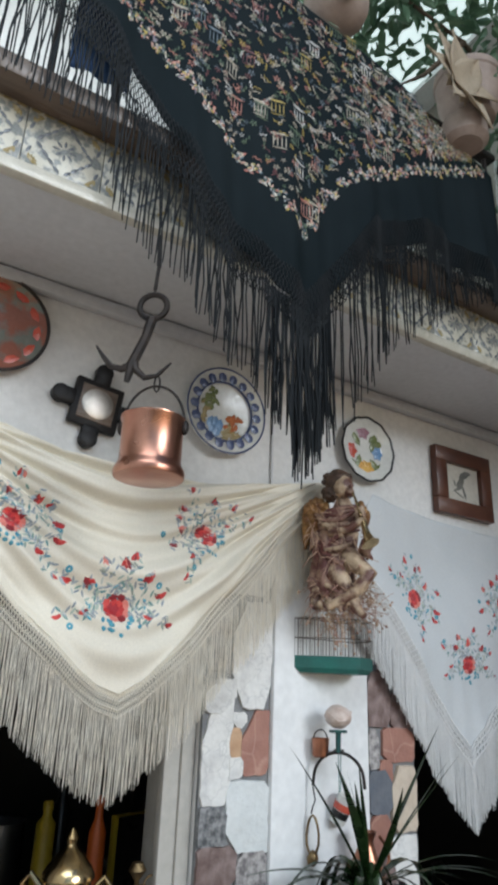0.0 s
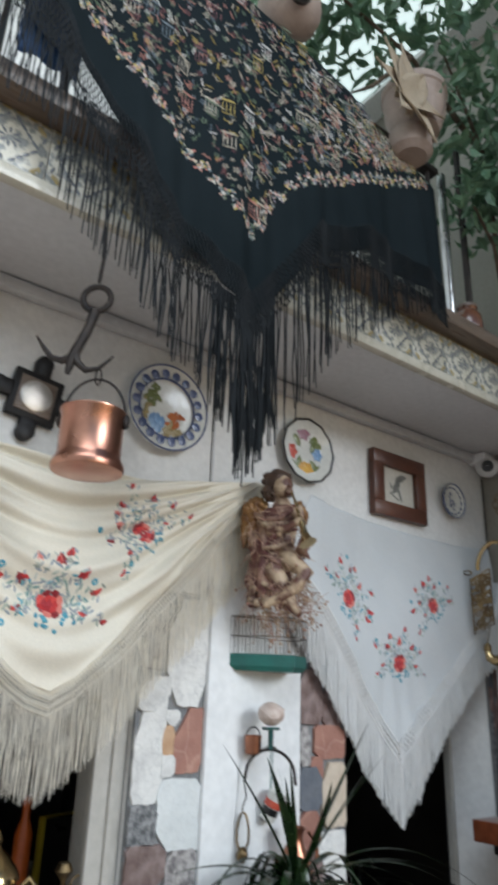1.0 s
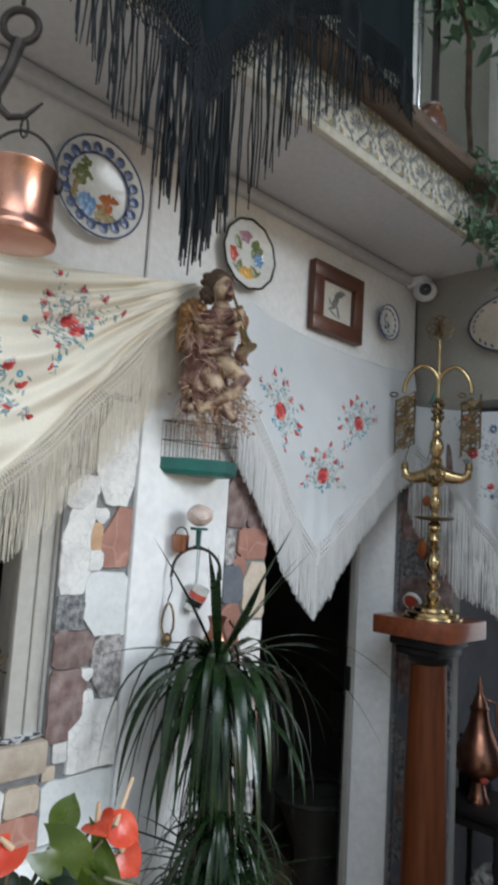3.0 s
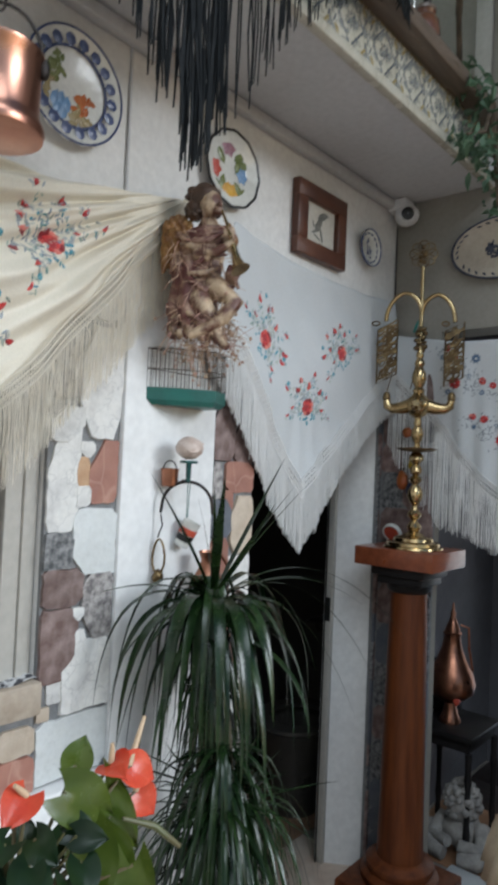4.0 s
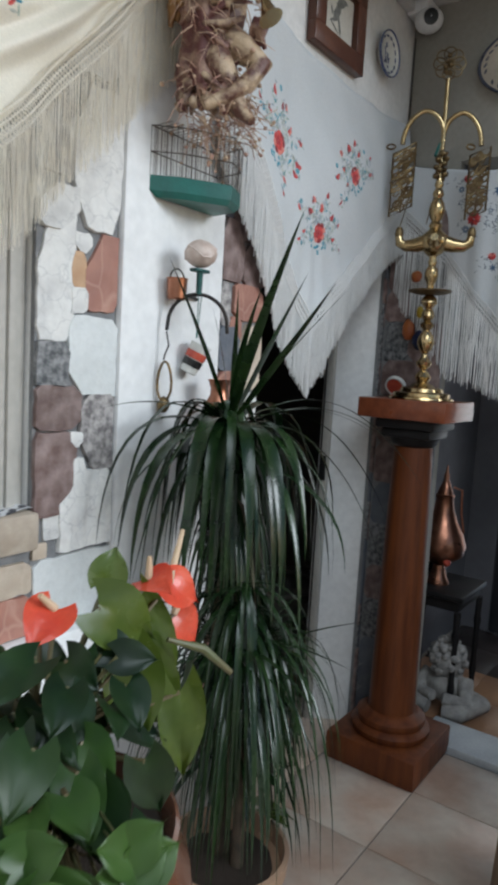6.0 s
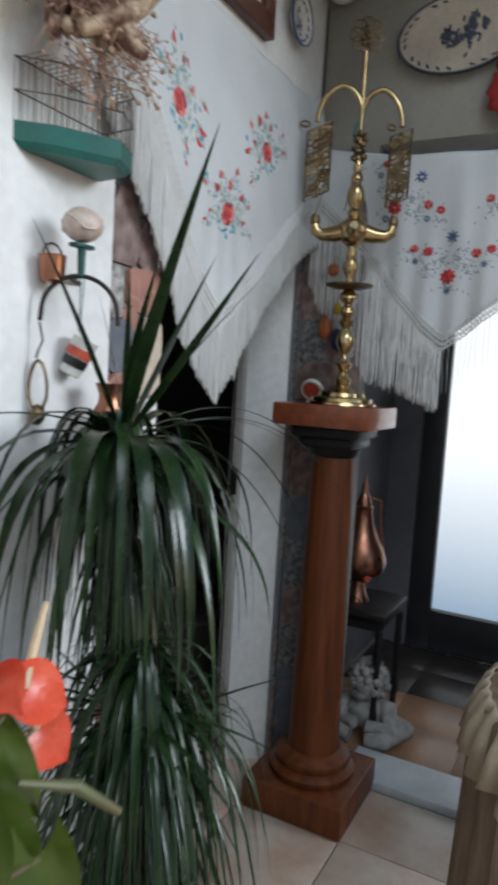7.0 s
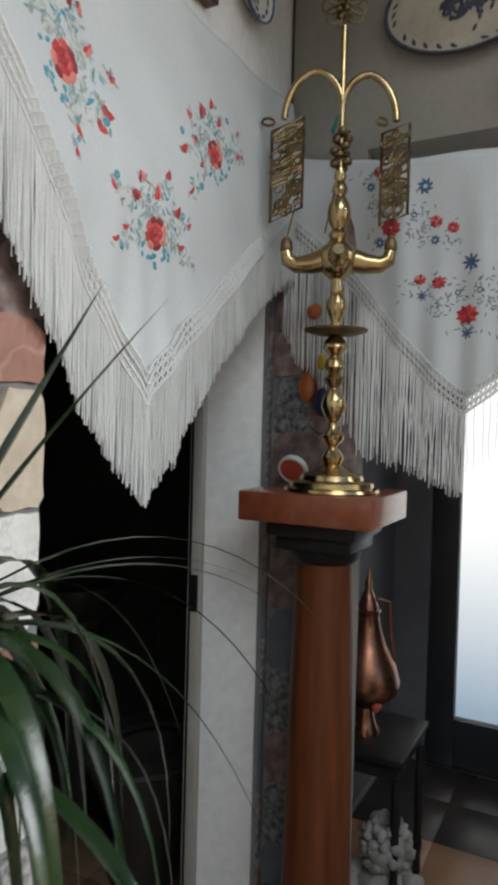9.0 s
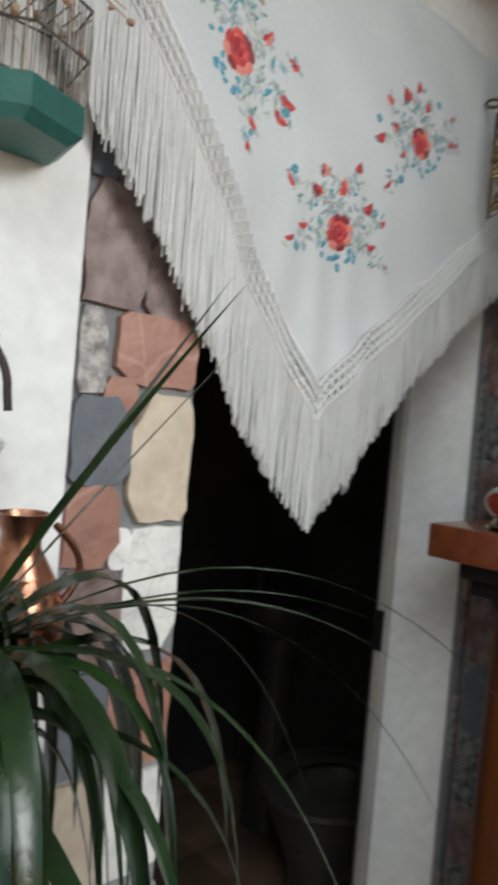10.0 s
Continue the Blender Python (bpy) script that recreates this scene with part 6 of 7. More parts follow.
    # clover-like leaves spilling over the rim
    for i in range(44):
        a = rg.uniform(-2.75, -1.75)
        r = rg.uniform(0.20, 0.245)
        p = c + Vector((math.cos(a) * r, math.sin(a) * r, rg.uniform(0.80, 0.93)))
        part("stalk", Geo().tube([root + Vector((0, 0, -0.01)), root.lerp(p, 0.6) + Vector((0, 0, 0.05)), p], 0.0014, 5), STEM, t, "", 60)
        for k in range(3):
            b = a + (k - 1) * 2.1 + rg.uniform(-0.2, 0.2)
            o = Vector((-math.sin(a) * math.sin(b - a) + 0.25 * math.cos(a), math.cos(a) * math.sin(b - a) + 0.25 * math.sin(a), -math.cos(b - a) * 0.8))
            part("small_leaf", broad_leaf(p, o, (math.cos(a) * 0.8, math.sin(a) * 0.8, 0.5), 0.040, 0.044, 0.1), LEAFMID, t, "", 70)
    for p, o, sp in (((0.862, 1.19, 1.035), (0.5, -0.3, -0.3), (0.045, 0.02, 0.06)), ((0.690, 1.20, 1.045), (-0.6, -0.25, -0.25), (-0.02, 0.0, 0.02)), ((0.885, 1.20, 0.985), (0.35, -0.35, -0.5), (0.03, 0.0, 0.035)), ((0.835, 1.20, 1.045), (-0.2, -0.5, 0.1), (0.0, 0.0, 0.03))):
        p = Vector(p)
        fl = part("flower", broad_leaf(p, o, (-0.5, -0.6, 0.6), 0.058, 0.056, 0.3), SPATHE, t, "glossy red spathe", 70)
        part("spadix", Geo().tube([p, p + Vector(sp) * 0.5, p + Vector(sp)], [0.005, 0.0045, 0.003], 8), SPADIX, fl, "pinkish cream spadix")
        part("stalk", Geo().tube([root, root.lerp(p, 0.5) + Vector((0, 0, 0.05)), p], 0.003, 6), STEM, t, "", 60)
    part("bud_stalk", Geo().tube([(0.82, 1.15, 0.985), (0.865, 1.13, 0.965), (0.905, 1.115, 0.925)], [0.003, 0.006, 0.004], 8), STEM, t, "yellowing old flower spike")


LEAFMID = mat("young_leaf", (0.022, 0.058, 0.014), (0.05, 0.10, 0.02), 0.34, scale=12, spread=0.25, translucent=0.15, bump=0.1, bump_scale=40, spec=0.35)
LEAFOLIVE = mat("olive_leaf", (0.05, 0.085, 0.012), (0.085, 0.12, 0.018), 0.26, spec=0.5, scale=14, translucent=0.15, bump=0.1, bump_scale=40)
dracaena()
anthurium()


# ---- entrance hall ----
def hall_things():
    t = thing("side_table", (2.93, 1.54, 0), "small black lacquered side table in the entrance hall", "table")
    part("tabletop", Geo().box(2.77, 3.08, 1.40, 1.68, 0.455, 0.478, 0.006), BLACKWOOD, t)
    part("apron", Geo().box(2.79, 3.06, 1.42, 1.66, 0.41, 0.454, 0.003), BLACKWOOD, t)
    for x in (2.79, 3.06):
        for y in (1.42, 1.66):
            part("leg", Geo().lathe([(0.010, 0.0), (0.013, 0.01), (0.011, 0.06), (0.015, 0.10), (0.011, 0.14), (0.012, 0.28), (0.016, 0.31), (0.012, 0.34), (0.014, 0.41)], (x, y, 0), 14), BLACKWOOD, t)
    c = (2.90, 1.55, 0.478)
    t = thing("copper_ewer", c, "old copper ewer with a lid on the black table", "ewer")
    prof = [(0.045, 0.0), (0.046, 0.006), (0.034, 0.03), (0.026, 0.062), (0.024, 0.078), (0.060, 0.098), (0.092, 0.125), (0.100, 0.160), (0.086, 0.21), (0.058, 0.26), (0.040, 0.31), (0.034, 0.35), (0.039, 0.365), (0.034, 0.37)]
    part("body", Geo().lathe(prof, c, 40), OLDCOPPER, t)
    part("lid", Geo().lathe([(0.031, 0.37), (0.030, 0.38), (0.018, 0.41), (0.010, 0.43), (0.012, 0.445), (0.006, 0.46), (0.002, 0.49)], c, 28), OLDCOPPER, t, "pointed copper lid")
    d = Vector((0.42, -0.9, 0))
    cc = Vector(c)
    part("handle", Geo().tube([cc + d * 0.03 + Vector((0, 0, 0.40)), cc + d * 0.065 + Vector((0, 0, 0.39)), cc + d * 0.07 + Vector((0, 0, 0.30)), cc + d * 0.085 + Vector((0, 0, 0.22)), cc + d * 0.078 + Vector((0, 0, 0.17))], 0.005, 8), OLDCOPPER, t)
    g = Geo()
    part("red_tassel", Geo().blob((2.845, 1.50, 0.585), (0.015, 0.015, 0.02), 0.4, 3, 2), PAINTRED, t, "small red tassel")
    f = Geo()                                                # crouching curly-haired figure
    x, y = 2.83, 1.455
    f.blob((x, y, 0.20), (0.062, 0.065, 0.075), 0.1, 1, 3)
    rr = random.Random(8)
    for i in range(90):
        a, b = rr.random() * 6.28, rr.uniform(-0.9, 1.5)
        f.blob((x + 0.062 * math.cos(a) * math.cos(b), y + 0.066 * math.sin(a) * math.cos(b), 0.205 + 0.078 * math.sin(b)), 0.017, 0.4, i, 1)
    f.blob((x + 0.02, y + 0.01, 0.09), (0.075, 0.08, 0.075), 0.15, 4, 3)
    for s in (-1, 1):
        f.tube([(x + 0.02, y + s * 0.07, 0.12), (x - 0.05, y + s * 0.10, 0.06), (x - 0.085, y + s * 0.02, 0.075)], [0.036, 0.034, 0.022], 12)
        f.tube([(x + 0.04, y + s * 0.05, 0.05), (x + 0.0, y + s * 0.14, 0.055), (x - 0.09, y + s * 0.09, 0.035), (x - 0.10, y + s * 0.03, 0.03)], [0.045, 0.042, 0.034, 0.026], 12)
    ob = new("stone_figure", f.mesh("stone_figure", 60))
    ob.data.materials.append(FIGURE)
    tagged(ob, "crouching curly-haired cast stone figure on the hall floor", "statue")
    t = thing("dark_box", (3.12, 1.60, 0.478), "dark wooden box standing behind the ewer", "box")
    part("box_body", Geo().box(2.97, 3.06, 1.56, 1.67, 0.479, 0.70, 0.006), BLACKWOOD, t)


def round_table():
    rr = random.Random(4)
    cx, cy, top = 1.83, 0.58, 0.75
    t = thing("round_table", (cx, cy, 0), "round table with a long gathered brown cloth and red cover", "table")
    part("tabletop", Geo().lathe([(0.32, 0.70), (0.335, 0.705), (0.335, 0.738), (0.33, 0.742)], (cx, cy, 0), 48), DARKWOOD, t)
    for k in range(4):
        a = k * 1.571 + 0.78
        part("leg", Geo().tube([(cx + 0.22 * math.cos(a), cy + 0.22 * math.sin(a), 0.0), (cx + 0.22 * math.cos(a), cy + 0.22 * math.sin(a), 0.70)], 0.02, 10), DARKWOOD, t)
    c = thing("table_cloth", (cx, cy, 0.745), "long gathered light brown tablecloth on the round table", "tablecloth")
    v, f = [], []
    n = 160
    rows = [(0.30, 0.748, 0), (0.337, 0.747, 0.004), (0.347, 0.735, 0.010), (0.352, 0.66, 0.016), (0.358, 0.45, 0.020), (0.365, 0.2, 0.024), (0.37, 0.03, 0.026)]
    for r, z, w in rows:
        for i in range(n):
            a = 6.2832 * i / n
            k = r + w * math.sin(a * 34 + 0.6 * math.sin(a * 5))
            v.append((cx + k * math.cos(a), cy + k * math.sin(a), z))
    for j in range(len(rows) - 1):
        for i in range(n):
            f.append((j * n + i, j * n + (i + 1) % n, (j + 1) * n + (i + 1) % n, (j + 1) * n + i))
    f.append(tuple(range(n)))
    part("cloth", Geo().add(v, f), CLOTHBROWN, c, "", 60, solid=0.002)
    v, f, n = [], [], 220
    for r, z, w in ((0.34, 0.7525, 0.002), (0.352, 0.742, 0.006), (0.366, 0.70, 0.012), (0.376, 0.635, 0.017)):
        for i in range(n):
            a = 6.2832 * i / n
            q = r + w * math.sin(a * 44 + 0.5 * math.sin(a * 7))
            v.append((cx + q * math.cos(a), cy + q * math.sin(a), z - (0.008 * math.sin(a * 22) if z < 0.65 else 0)))
    for j in range(3):
        for i in range(n):
            f.append((j * n + i, j * n + (i + 1) % n, (j + 1) * n + (i + 1) % n, (j + 1) * n + i))
    part("ruffle", Geo().add(v, f), BOWBEIGE, c, "cream gathered ruffle round the edge", 60, solid=0.001)
    r = thing("red_cover", (cx, cy, 0.752), "red patterned cover spread on the round table", "table cover")
    part("cloth", Geo().lathe([(0.27, 0.7515), (0.302, 0.7515), (0.303, 0.757), (0.001, 0.760)], (cx, cy, 0), 64, wave=0.02, waves=9), CLOTHRED, r)


hall_things()
round_table()


# ---- kitchen hatch ----
sill = setting("window_sill", Geo().box(0.352, 0.985, 1.618, 1.86, 0.965, 1.036, 0.008), STONES["c"], "thick cream stone sill of the kitchen hatch", "sill")
win = setting("window_1", Geo().box(0.905, 0.983, 1.672, 1.70, 1.03, 2.02, 0.003).box(0.925, 0.983, 1.70, 1.80, 1.03, 2.02, 0.003).box(0.945, 0.962, 1.664, 1.672, 1.03, 2.02, 0.002), WINDOWPAINT, "cream painted frame of the kitchen hatch", "window")
t = thing("sill_cloth", (0.68, 1.70, 1.037), "black and white patterned cloth on the hatch sill", "cloth")
part("cloth", cloth(0.36, 0.98, lambda x: 0.0, lambda x: 1.0, lambda x, z: 0.0, 60, 10), LACECLOTH, t, "", 60)
for p in t.children[0].data.vertices:
    x, v = p.co.x + 0.68, p.co.z + 1.037
    p.co = (x - 0.68, 1.632 + 0.21 * v - 1.70, 0.003 + 0.004 * math.sin(x * 60) * (1 - v))
S = 1.042


def kitchen():
    c = (0.722, 1.715, S)
    t = thing("sugar_bowl", c, "polished brass two-handled sugar bowl with a lid", "bowl")
    part("body", Geo().lathe([(0.036, 0.0), (0.038, 0.006), (0.026, 0.02), (0.028, 0.03), (0.056, 0.06), (0.064, 0.09), (0.060, 0.12), (0.047, 0.15), (0.050, 0.168), (0.053, 0.174)], c, 36), BRASS, t)
    part("lid", Geo().lathe([(0.055, 0.174), (0.054, 0.182), (0.046, 0.196), (0.040, 0.202), (0.030, 0.216), (0.014, 0.228), (0.010, 0.236), (0.013, 0.246), (0.007, 0.258), (0.002, 0.266)], c, 32), BRASS, t, "domed brass lid")
    for s in (-1, 1):
        d = Vector((0.8 * s, -0.6 * s, 0))
        q = Vector(c)
        part("handle", Geo().tube([q + d * 0.058 + Vector((0, 0, 0.07)), q + d * 0.085 + Vector((0, 0, 0.10)), q + d * 0.096 + Vector((0, 0, 0.16)), q + d * 0.080 + Vector((0, 0, 0.178)), q + d * 0.052 + Vector((0, 0, 0.15))], 0.007, 8), BRASS, t)
    c = (0.868, 1.69, S)
    t = thing("brass_oil_lamp", c, "small aged brass oil lamp on the hatch sill", "lamp")
    part("foot", Geo().lathe([(0.032, 0.0), (0.034, 0.006), (0.028, 0.022), (0.014, 0.034), (0.006, 0.045), (0.005, 0.16), (0.012, 0.17), (0.02, 0.18), (0.012, 0.195)], c, 28), AGEDBRASS, t)
    part("ring", Geo().tube([(0.868 + 0.035 + 0.018 * math.cos(k * 0.524), 1.69, S + 0.15 + 0.018 * math.sin(k * 0.524)) for k in range(12)], 0.0022, 6, True), AGEDBRASS, t)
    part("arm", Geo().tube([(0.868, 1.69, S + 0.15), (0.89, 1.69, S + 0.15)], 0.003, 6), AGEDBRASS, t)
    w = thing("kitchen_counter", (0.5, 2.3, 0), "dark kitchen worktop behind the hatch", "counter")
    part("worktop", Geo().box(-0.5, 1.5, 2.0, 3.18, 0.86, 0.90, 0.006), BLACKWOOD, w)
    part("cabinet", Geo().box(-0.5, 1.5, 2.05, 3.18, 0, 0.86), DARKWOOD, w)
    t = thing("kitchen_tray", (1.06, 2.1, 0.90), "yellow rimmed dark tray leaning in the kitchen", "tray")
    part("rim", Geo().tube([(0.98, 2.10, 0.905), (1.12, 2.16, 0.905), (1.12, 2.16, 1.26), (0.98, 2.10, 1.26)], 0.011, 6, True), KITYELLOW, t)
    part("sheet", Geo().box(0.985, 1.115, 2.135, 2.142, 0.91, 1.25), BLACKPLASTIC, t)
    for nm, x, y, r, hh, mt, lab in (("stock_pot", 1.08, 2.42, 0.10, 0.17, KITSTEEL, "dull steel stock pot on the worktop"), ("cooking_pot", 0.76, 2.5, 0.09, 0.30, KITSTEEL, "tall dull steel pot on the worktop"), ("saucepan", 0.82, 2.22, 0.08, 0.10, KITSTEEL, "dull steel saucepan on the worktop")):
        t = thing(nm, (x, y, 0.90), lab, "pot")
        part("body", Geo().lathe([(r * 0.95, 0.0), (r, 0.01), (r, hh), (r * 1.04, hh + 0.004), (r * 0.96, hh), (r * 0.95, 0.012), (0.001, 0.012)], (x, y, 0.90), 32), mt, t)
        part("handle", Geo().tube([(x - r, y, 0.90 + hh * 0.7), (x - r - 0.03, y - 0.01, 0.90 + hh * 0.75), (x - r, y - 0.03, 0.90 + hh * 0.7)], 0.005, 6), mt, t)
    for nm, x, y, z, r, hh, mt, lab in (("yellow_jar", 0.86, 2.32, 1.12, 0.028, 0.13, KITYELLOW, "yellow jar on a kitchen rack"), ("spray_bottle", 0.90, 2.02, 1.06, 0.022, 0.24, KITORANGE, "orange plastic bottle in the kitchen"), ("dark_bottle", 0.93, 2.4, 1.10, 0.025, 0.2, BLACKPLASTIC, "dark bottle on a kitchen rack")):
        t = thing(nm, (x, y, 0.90), lab, "bottle")
        part("body", Geo().lathe([(r, 0.90 - z), (r * 1.05, 0.91 - z), (r, hh * 0.75), (r * 0.5, hh * 0.88), (r * 0.45, hh)], (x, y, z), 20), mt, t)
        part("cap", Geo().lathe([(r * 0.55, hh), (r * 0.55, hh + 0.02), (r * 0.4, hh + 0.025)], (x, y, z), 16), mt, t)
    # washroom
    bx, by = 2.85, 2.60
    t = thing("wash_basin", (bx, by, 0), "small pedestal wash basin, colour darkened for the unlit washroom", "basin")
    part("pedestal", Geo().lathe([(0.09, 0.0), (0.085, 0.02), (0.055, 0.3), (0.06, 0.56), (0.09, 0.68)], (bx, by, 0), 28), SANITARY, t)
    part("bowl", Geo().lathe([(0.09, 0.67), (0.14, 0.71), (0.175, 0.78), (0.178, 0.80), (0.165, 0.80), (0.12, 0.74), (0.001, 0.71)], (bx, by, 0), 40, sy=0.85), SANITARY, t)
    part("tap", Geo().tube([(bx, by + 0.12, 0.79), (bx, by + 0.12, 0.88), (bx, by + 0.07, 0.90), (bx, by + 0.03, 0.87)], 0.009, 8), KITSTEEL, t)
    cx, cy = 2.66, 2.15
    t = thing("toilet", (cx, cy, 0), "pale toilet bowl, colour darkened for the unlit washroom", "toilet")
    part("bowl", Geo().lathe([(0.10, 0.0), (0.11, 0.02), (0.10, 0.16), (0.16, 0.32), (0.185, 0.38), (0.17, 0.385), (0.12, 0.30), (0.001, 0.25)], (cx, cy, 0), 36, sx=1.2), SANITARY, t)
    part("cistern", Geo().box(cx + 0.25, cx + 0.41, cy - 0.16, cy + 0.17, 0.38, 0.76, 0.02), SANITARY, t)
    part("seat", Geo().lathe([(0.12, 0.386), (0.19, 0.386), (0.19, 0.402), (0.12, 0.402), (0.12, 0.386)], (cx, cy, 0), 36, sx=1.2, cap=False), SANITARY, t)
    t = thing("orange_cloth", (2.28, 2.6, 0.6), "orange cloth hanging in the washroom", "towel")
    part("cloth", cloth(2.20, 2.36, lambda x: 0.78, lambda x: 0.52, lambda x, z: 2.98 + 0.006 * math.sin(x * 80), 20, 6), KITORANGE, t, "", 60, solid=0.004)


kitchen()

d2 = setting("door_2", Geo().box(2.372, 2.392, 1.811, 1.841, 0.0, 2.018, 0.003), WINDOWPAINT, "white washroom door frame edge in the doorway", "door")
part("lock_plate", Geo().box(2.3675, 2.372, 1.815, 1.836, 0.92, 1.01, 0.001), BLACKPLASTIC, d2, "black lock plate")
part("gasket", Geo().box(2.368, 2.372, 1.836, 1.8405, 0.0, 2.0), BLACKPLASTIC, d2)

# pilaster and low wall
pil = setting("pilaster", Geo().box(1.176, 1.496, 1.632, 1.659, 0.0, 2.14, 0.012), PILASTER, "smooth white painted pilaster", "pilaster")
low = setting("low_ledge", Geo().box(0.352, 1.172, 1.60, 1.659, 0.0, 0.80, 0.008), PILASTER, "white painted plinth under the hatch", "plinth")


# ---- balcony, upper gallery ----
rail = thing("balcony_rail", (0.9, 1.26, 2.745), "black iron balcony railing under the shawl", "railing")
part("handrail", Geo().box(-1.6, 1.76, 1.235, 1.275, 3.30, 3.325, 0.006), IRON, rail)
for k in range(24):
    x = -1.5 + 0.14 * k
    part("baluster", Geo().tube([(x, 1.255, 2.745), (x, 1.255, 3.30)], 0.008, 8), IRON, rail)
part("end_post", Geo().box(1.775, 1.795, 1.235, 1.26, 2.745, 3.32, 0.003), STEEL, rail, "bright metal end post")
part("end_bar", Geo().box(1.80, 1.815, 1.25, 1.27, 2.745, 3.32, 0.002), IRON, rail)
part("far_bar", Geo().box(1.935, 1.95, 1.27, 1.29, 2.745, 3.6, 0.002), IRON, rail)
t = thing("blue_cloth", (0.43, 1.288, 3.32), "blue cloth hanging behind the balcony railing", "cloth")
part("cloth", cloth(0.36, 0.50, lambda x: 3.32, lambda x: 2.86, lambda x, z: 1.288 + 0.006 * math.sin(x * 90), 30, 10), CURTAINBLUE, t, "", 60, solid=0.003)


def ledge_pots():
    t = thing("glass_jar", (1.95, 1.285, 2.746), "brownish glass jar on the balcony ledge", "jar")
    part("body", Geo().lathe([(0.03, 0.0), (0.045, 0.006), (0.05, 0.04), (0.045, 0.075), (0.03, 0.095), (0.034, 0.105)], (1.93, 1.285, 2.746), 28), POTBROWN, t)
    part("lid", Geo().lathe([(0.036, 0.105), (0.036, 0.114), (0.01, 0.122)], (1.93, 1.285, 2.746), 24), LEDGEWOOD, t)
    t = thing("hanging_pot", (1.56, 1.20, 3.26), "pale clay pot with a large beige bow", "pot")
    part("body", Geo().lathe([(0.05, 0.0), (0.075, 0.01), (0.10, 0.08), (0.105, 0.15), (0.11, 0.155), (0.11, 0.18), (0.098, 0.18), (0.09, 0.1), (0.001, 0.09)], (1.60, 1.20, 3.34), 36), POTPINK, t)
    part("saucer", Geo().lathe([(0.05, -0.09), (0.07, -0.07), (0.068, 0.0), (0.06, 0.01)], (1.55, 1.19, 3.30), 28), POTPINK, t)
    rr = random.Random(6)
    for k, (dx, dz, ln, w) in enumerate(((-0.07, 0.10, 0.15, 0.05), (-0.10, 0.02, 0.13, 0.045), (-0.02, 0.12, 0.15, 0.05), (0.05, 0.09, 0.13, 0.05), (0.04, -0.07, 0.14, 0.05), (-0.04, -0.06, 0.12, 0.04), (0.09, 0.0, 0.12, 0.05))):
        part("bow_loop", broad_leaf((1.47, 1.14, 3.36), (dx, -0.03, dz), (0.1, -1, 0.2), ln * 1.3, w * 2.2, 0.1), BOWBEIGE, t, "crumpled beige fabric loop" if k == 0 else "", 70, solid=0.002)
    t = thing("clay_pot", (1.10, 1.24, 3.38), "round pale clay pot with a dark hole", "pot")
    part("body", Geo().blob((1.06, 1.22, 3.50), (0.10, 0.09, 0.10), 0.05, 2, 3), POTPINK, t)
    part("spout_hole", Geo().lathe([(0.034, 0.0), (0.034, 0.02), (0.02, 0.022)], seg=24, m=Matrix.Translation((1.035, 1.14, 3.46)) @ Vector((-0.45, -0.75, -0.5)).to_track_quat("Z", "Y").to_matrix().to_4x4()), BLACKPLASTIC, t, "dark round hole")


ledge_pots()


def foliage(name, label, blobs, twigs, n, size, seed):
    rr = random.Random(seed)
    base = twigs[0][0]
    t = thing(name, base, label, "plant")
    g = Geo()
    for k, pts in enumerate(twigs):
        part("branch", Geo().tube(pts, [0.012 - 0.008 * i / (len(pts) - 1) for i in range(len(pts))], 7), BARK, t)
    for _ in range(n):
        c, r = blobs[rr.randrange(len(blobs))]
        p = Vector(c) + Vector((rr.gauss(0, 0.45) * r[0], rr.gauss(0, 0.45) * r[1], rr.gauss(0, 0.45) * r[2]))
        o = Vector((rr.gauss(0, 1), rr.gauss(0, 1), rr.gauss(-0.6, 0.7))).normalized()
        side = o.cross(Vector((rr.gauss(0, 1), rr.gauss(0, 1), rr.gauss(0, 1)))).normalized()
        ln, w = size * rr.uniform(0.7, 1.3), size * rr.uniform(0.17, 0.26)
        nn = side.cross(o)
        v = [p, p + o * ln * 0.3 + side * w + nn * 0.004, p + o * ln * 0.65 + side * w * 0.8 + nn * 0.003, p + o * ln - nn * 0.012, p + o * ln * 0.65 - side * w * 0.8 + nn * 0.003, p + o * ln * 0.3 - side * w + nn * 0.004, p + o * ln * 0.5 - nn * 0.002]
        g.add(v, [(0, 1, 6), (1, 2, 6), (2, 3, 6), (3, 4, 6), (4, 5, 6), (5, 0, 6)])
    part("crown", g, LEAFDARK, t, "many pointed dark green leaves", 0, "stuff")


foliage("weeping_fig", "weeping fig with dense pointed green leaves above the balcony",
        [((1.35, 1.25, 3.85), (0.35, 0.25, 0.25)), ((1.75, 1.15, 3.65), (0.3, 0.3, 0.35)), ((2.0, 1.1, 3.45), (0.22, 0.3, 0.3)), ((1.95, 1.1, 3.25), (0.2, 0.2, 0.16)), ((2.1, 1.0, 3.6), (0.25, 0.3, 0.3)), ((1.7, 1.0, 4.0), (0.5, 0.4, 0.3)), ((1.2, 1.5, 3.75), (0.3, 0.2, 0.25))],
        [[(2.35, 1.35, 2.75), (2.2, 1.3, 3.0), (2.0, 1.2, 3.1), (1.82, 1.15, 3.14)], [(2.2, 1.3, 3.0), (2.0, 1.2, 3.5), (1.7, 1.15, 3.8)], [(2.0, 1.2, 3.5), (1.6, 1.2, 3.7), (1.2, 1.25, 3.8)], [(1.6, 1.2, 3.7), (1.45, 1.25, 3.5), (1.35, 1.25, 3.4)]], 1900, 0.072, 12)
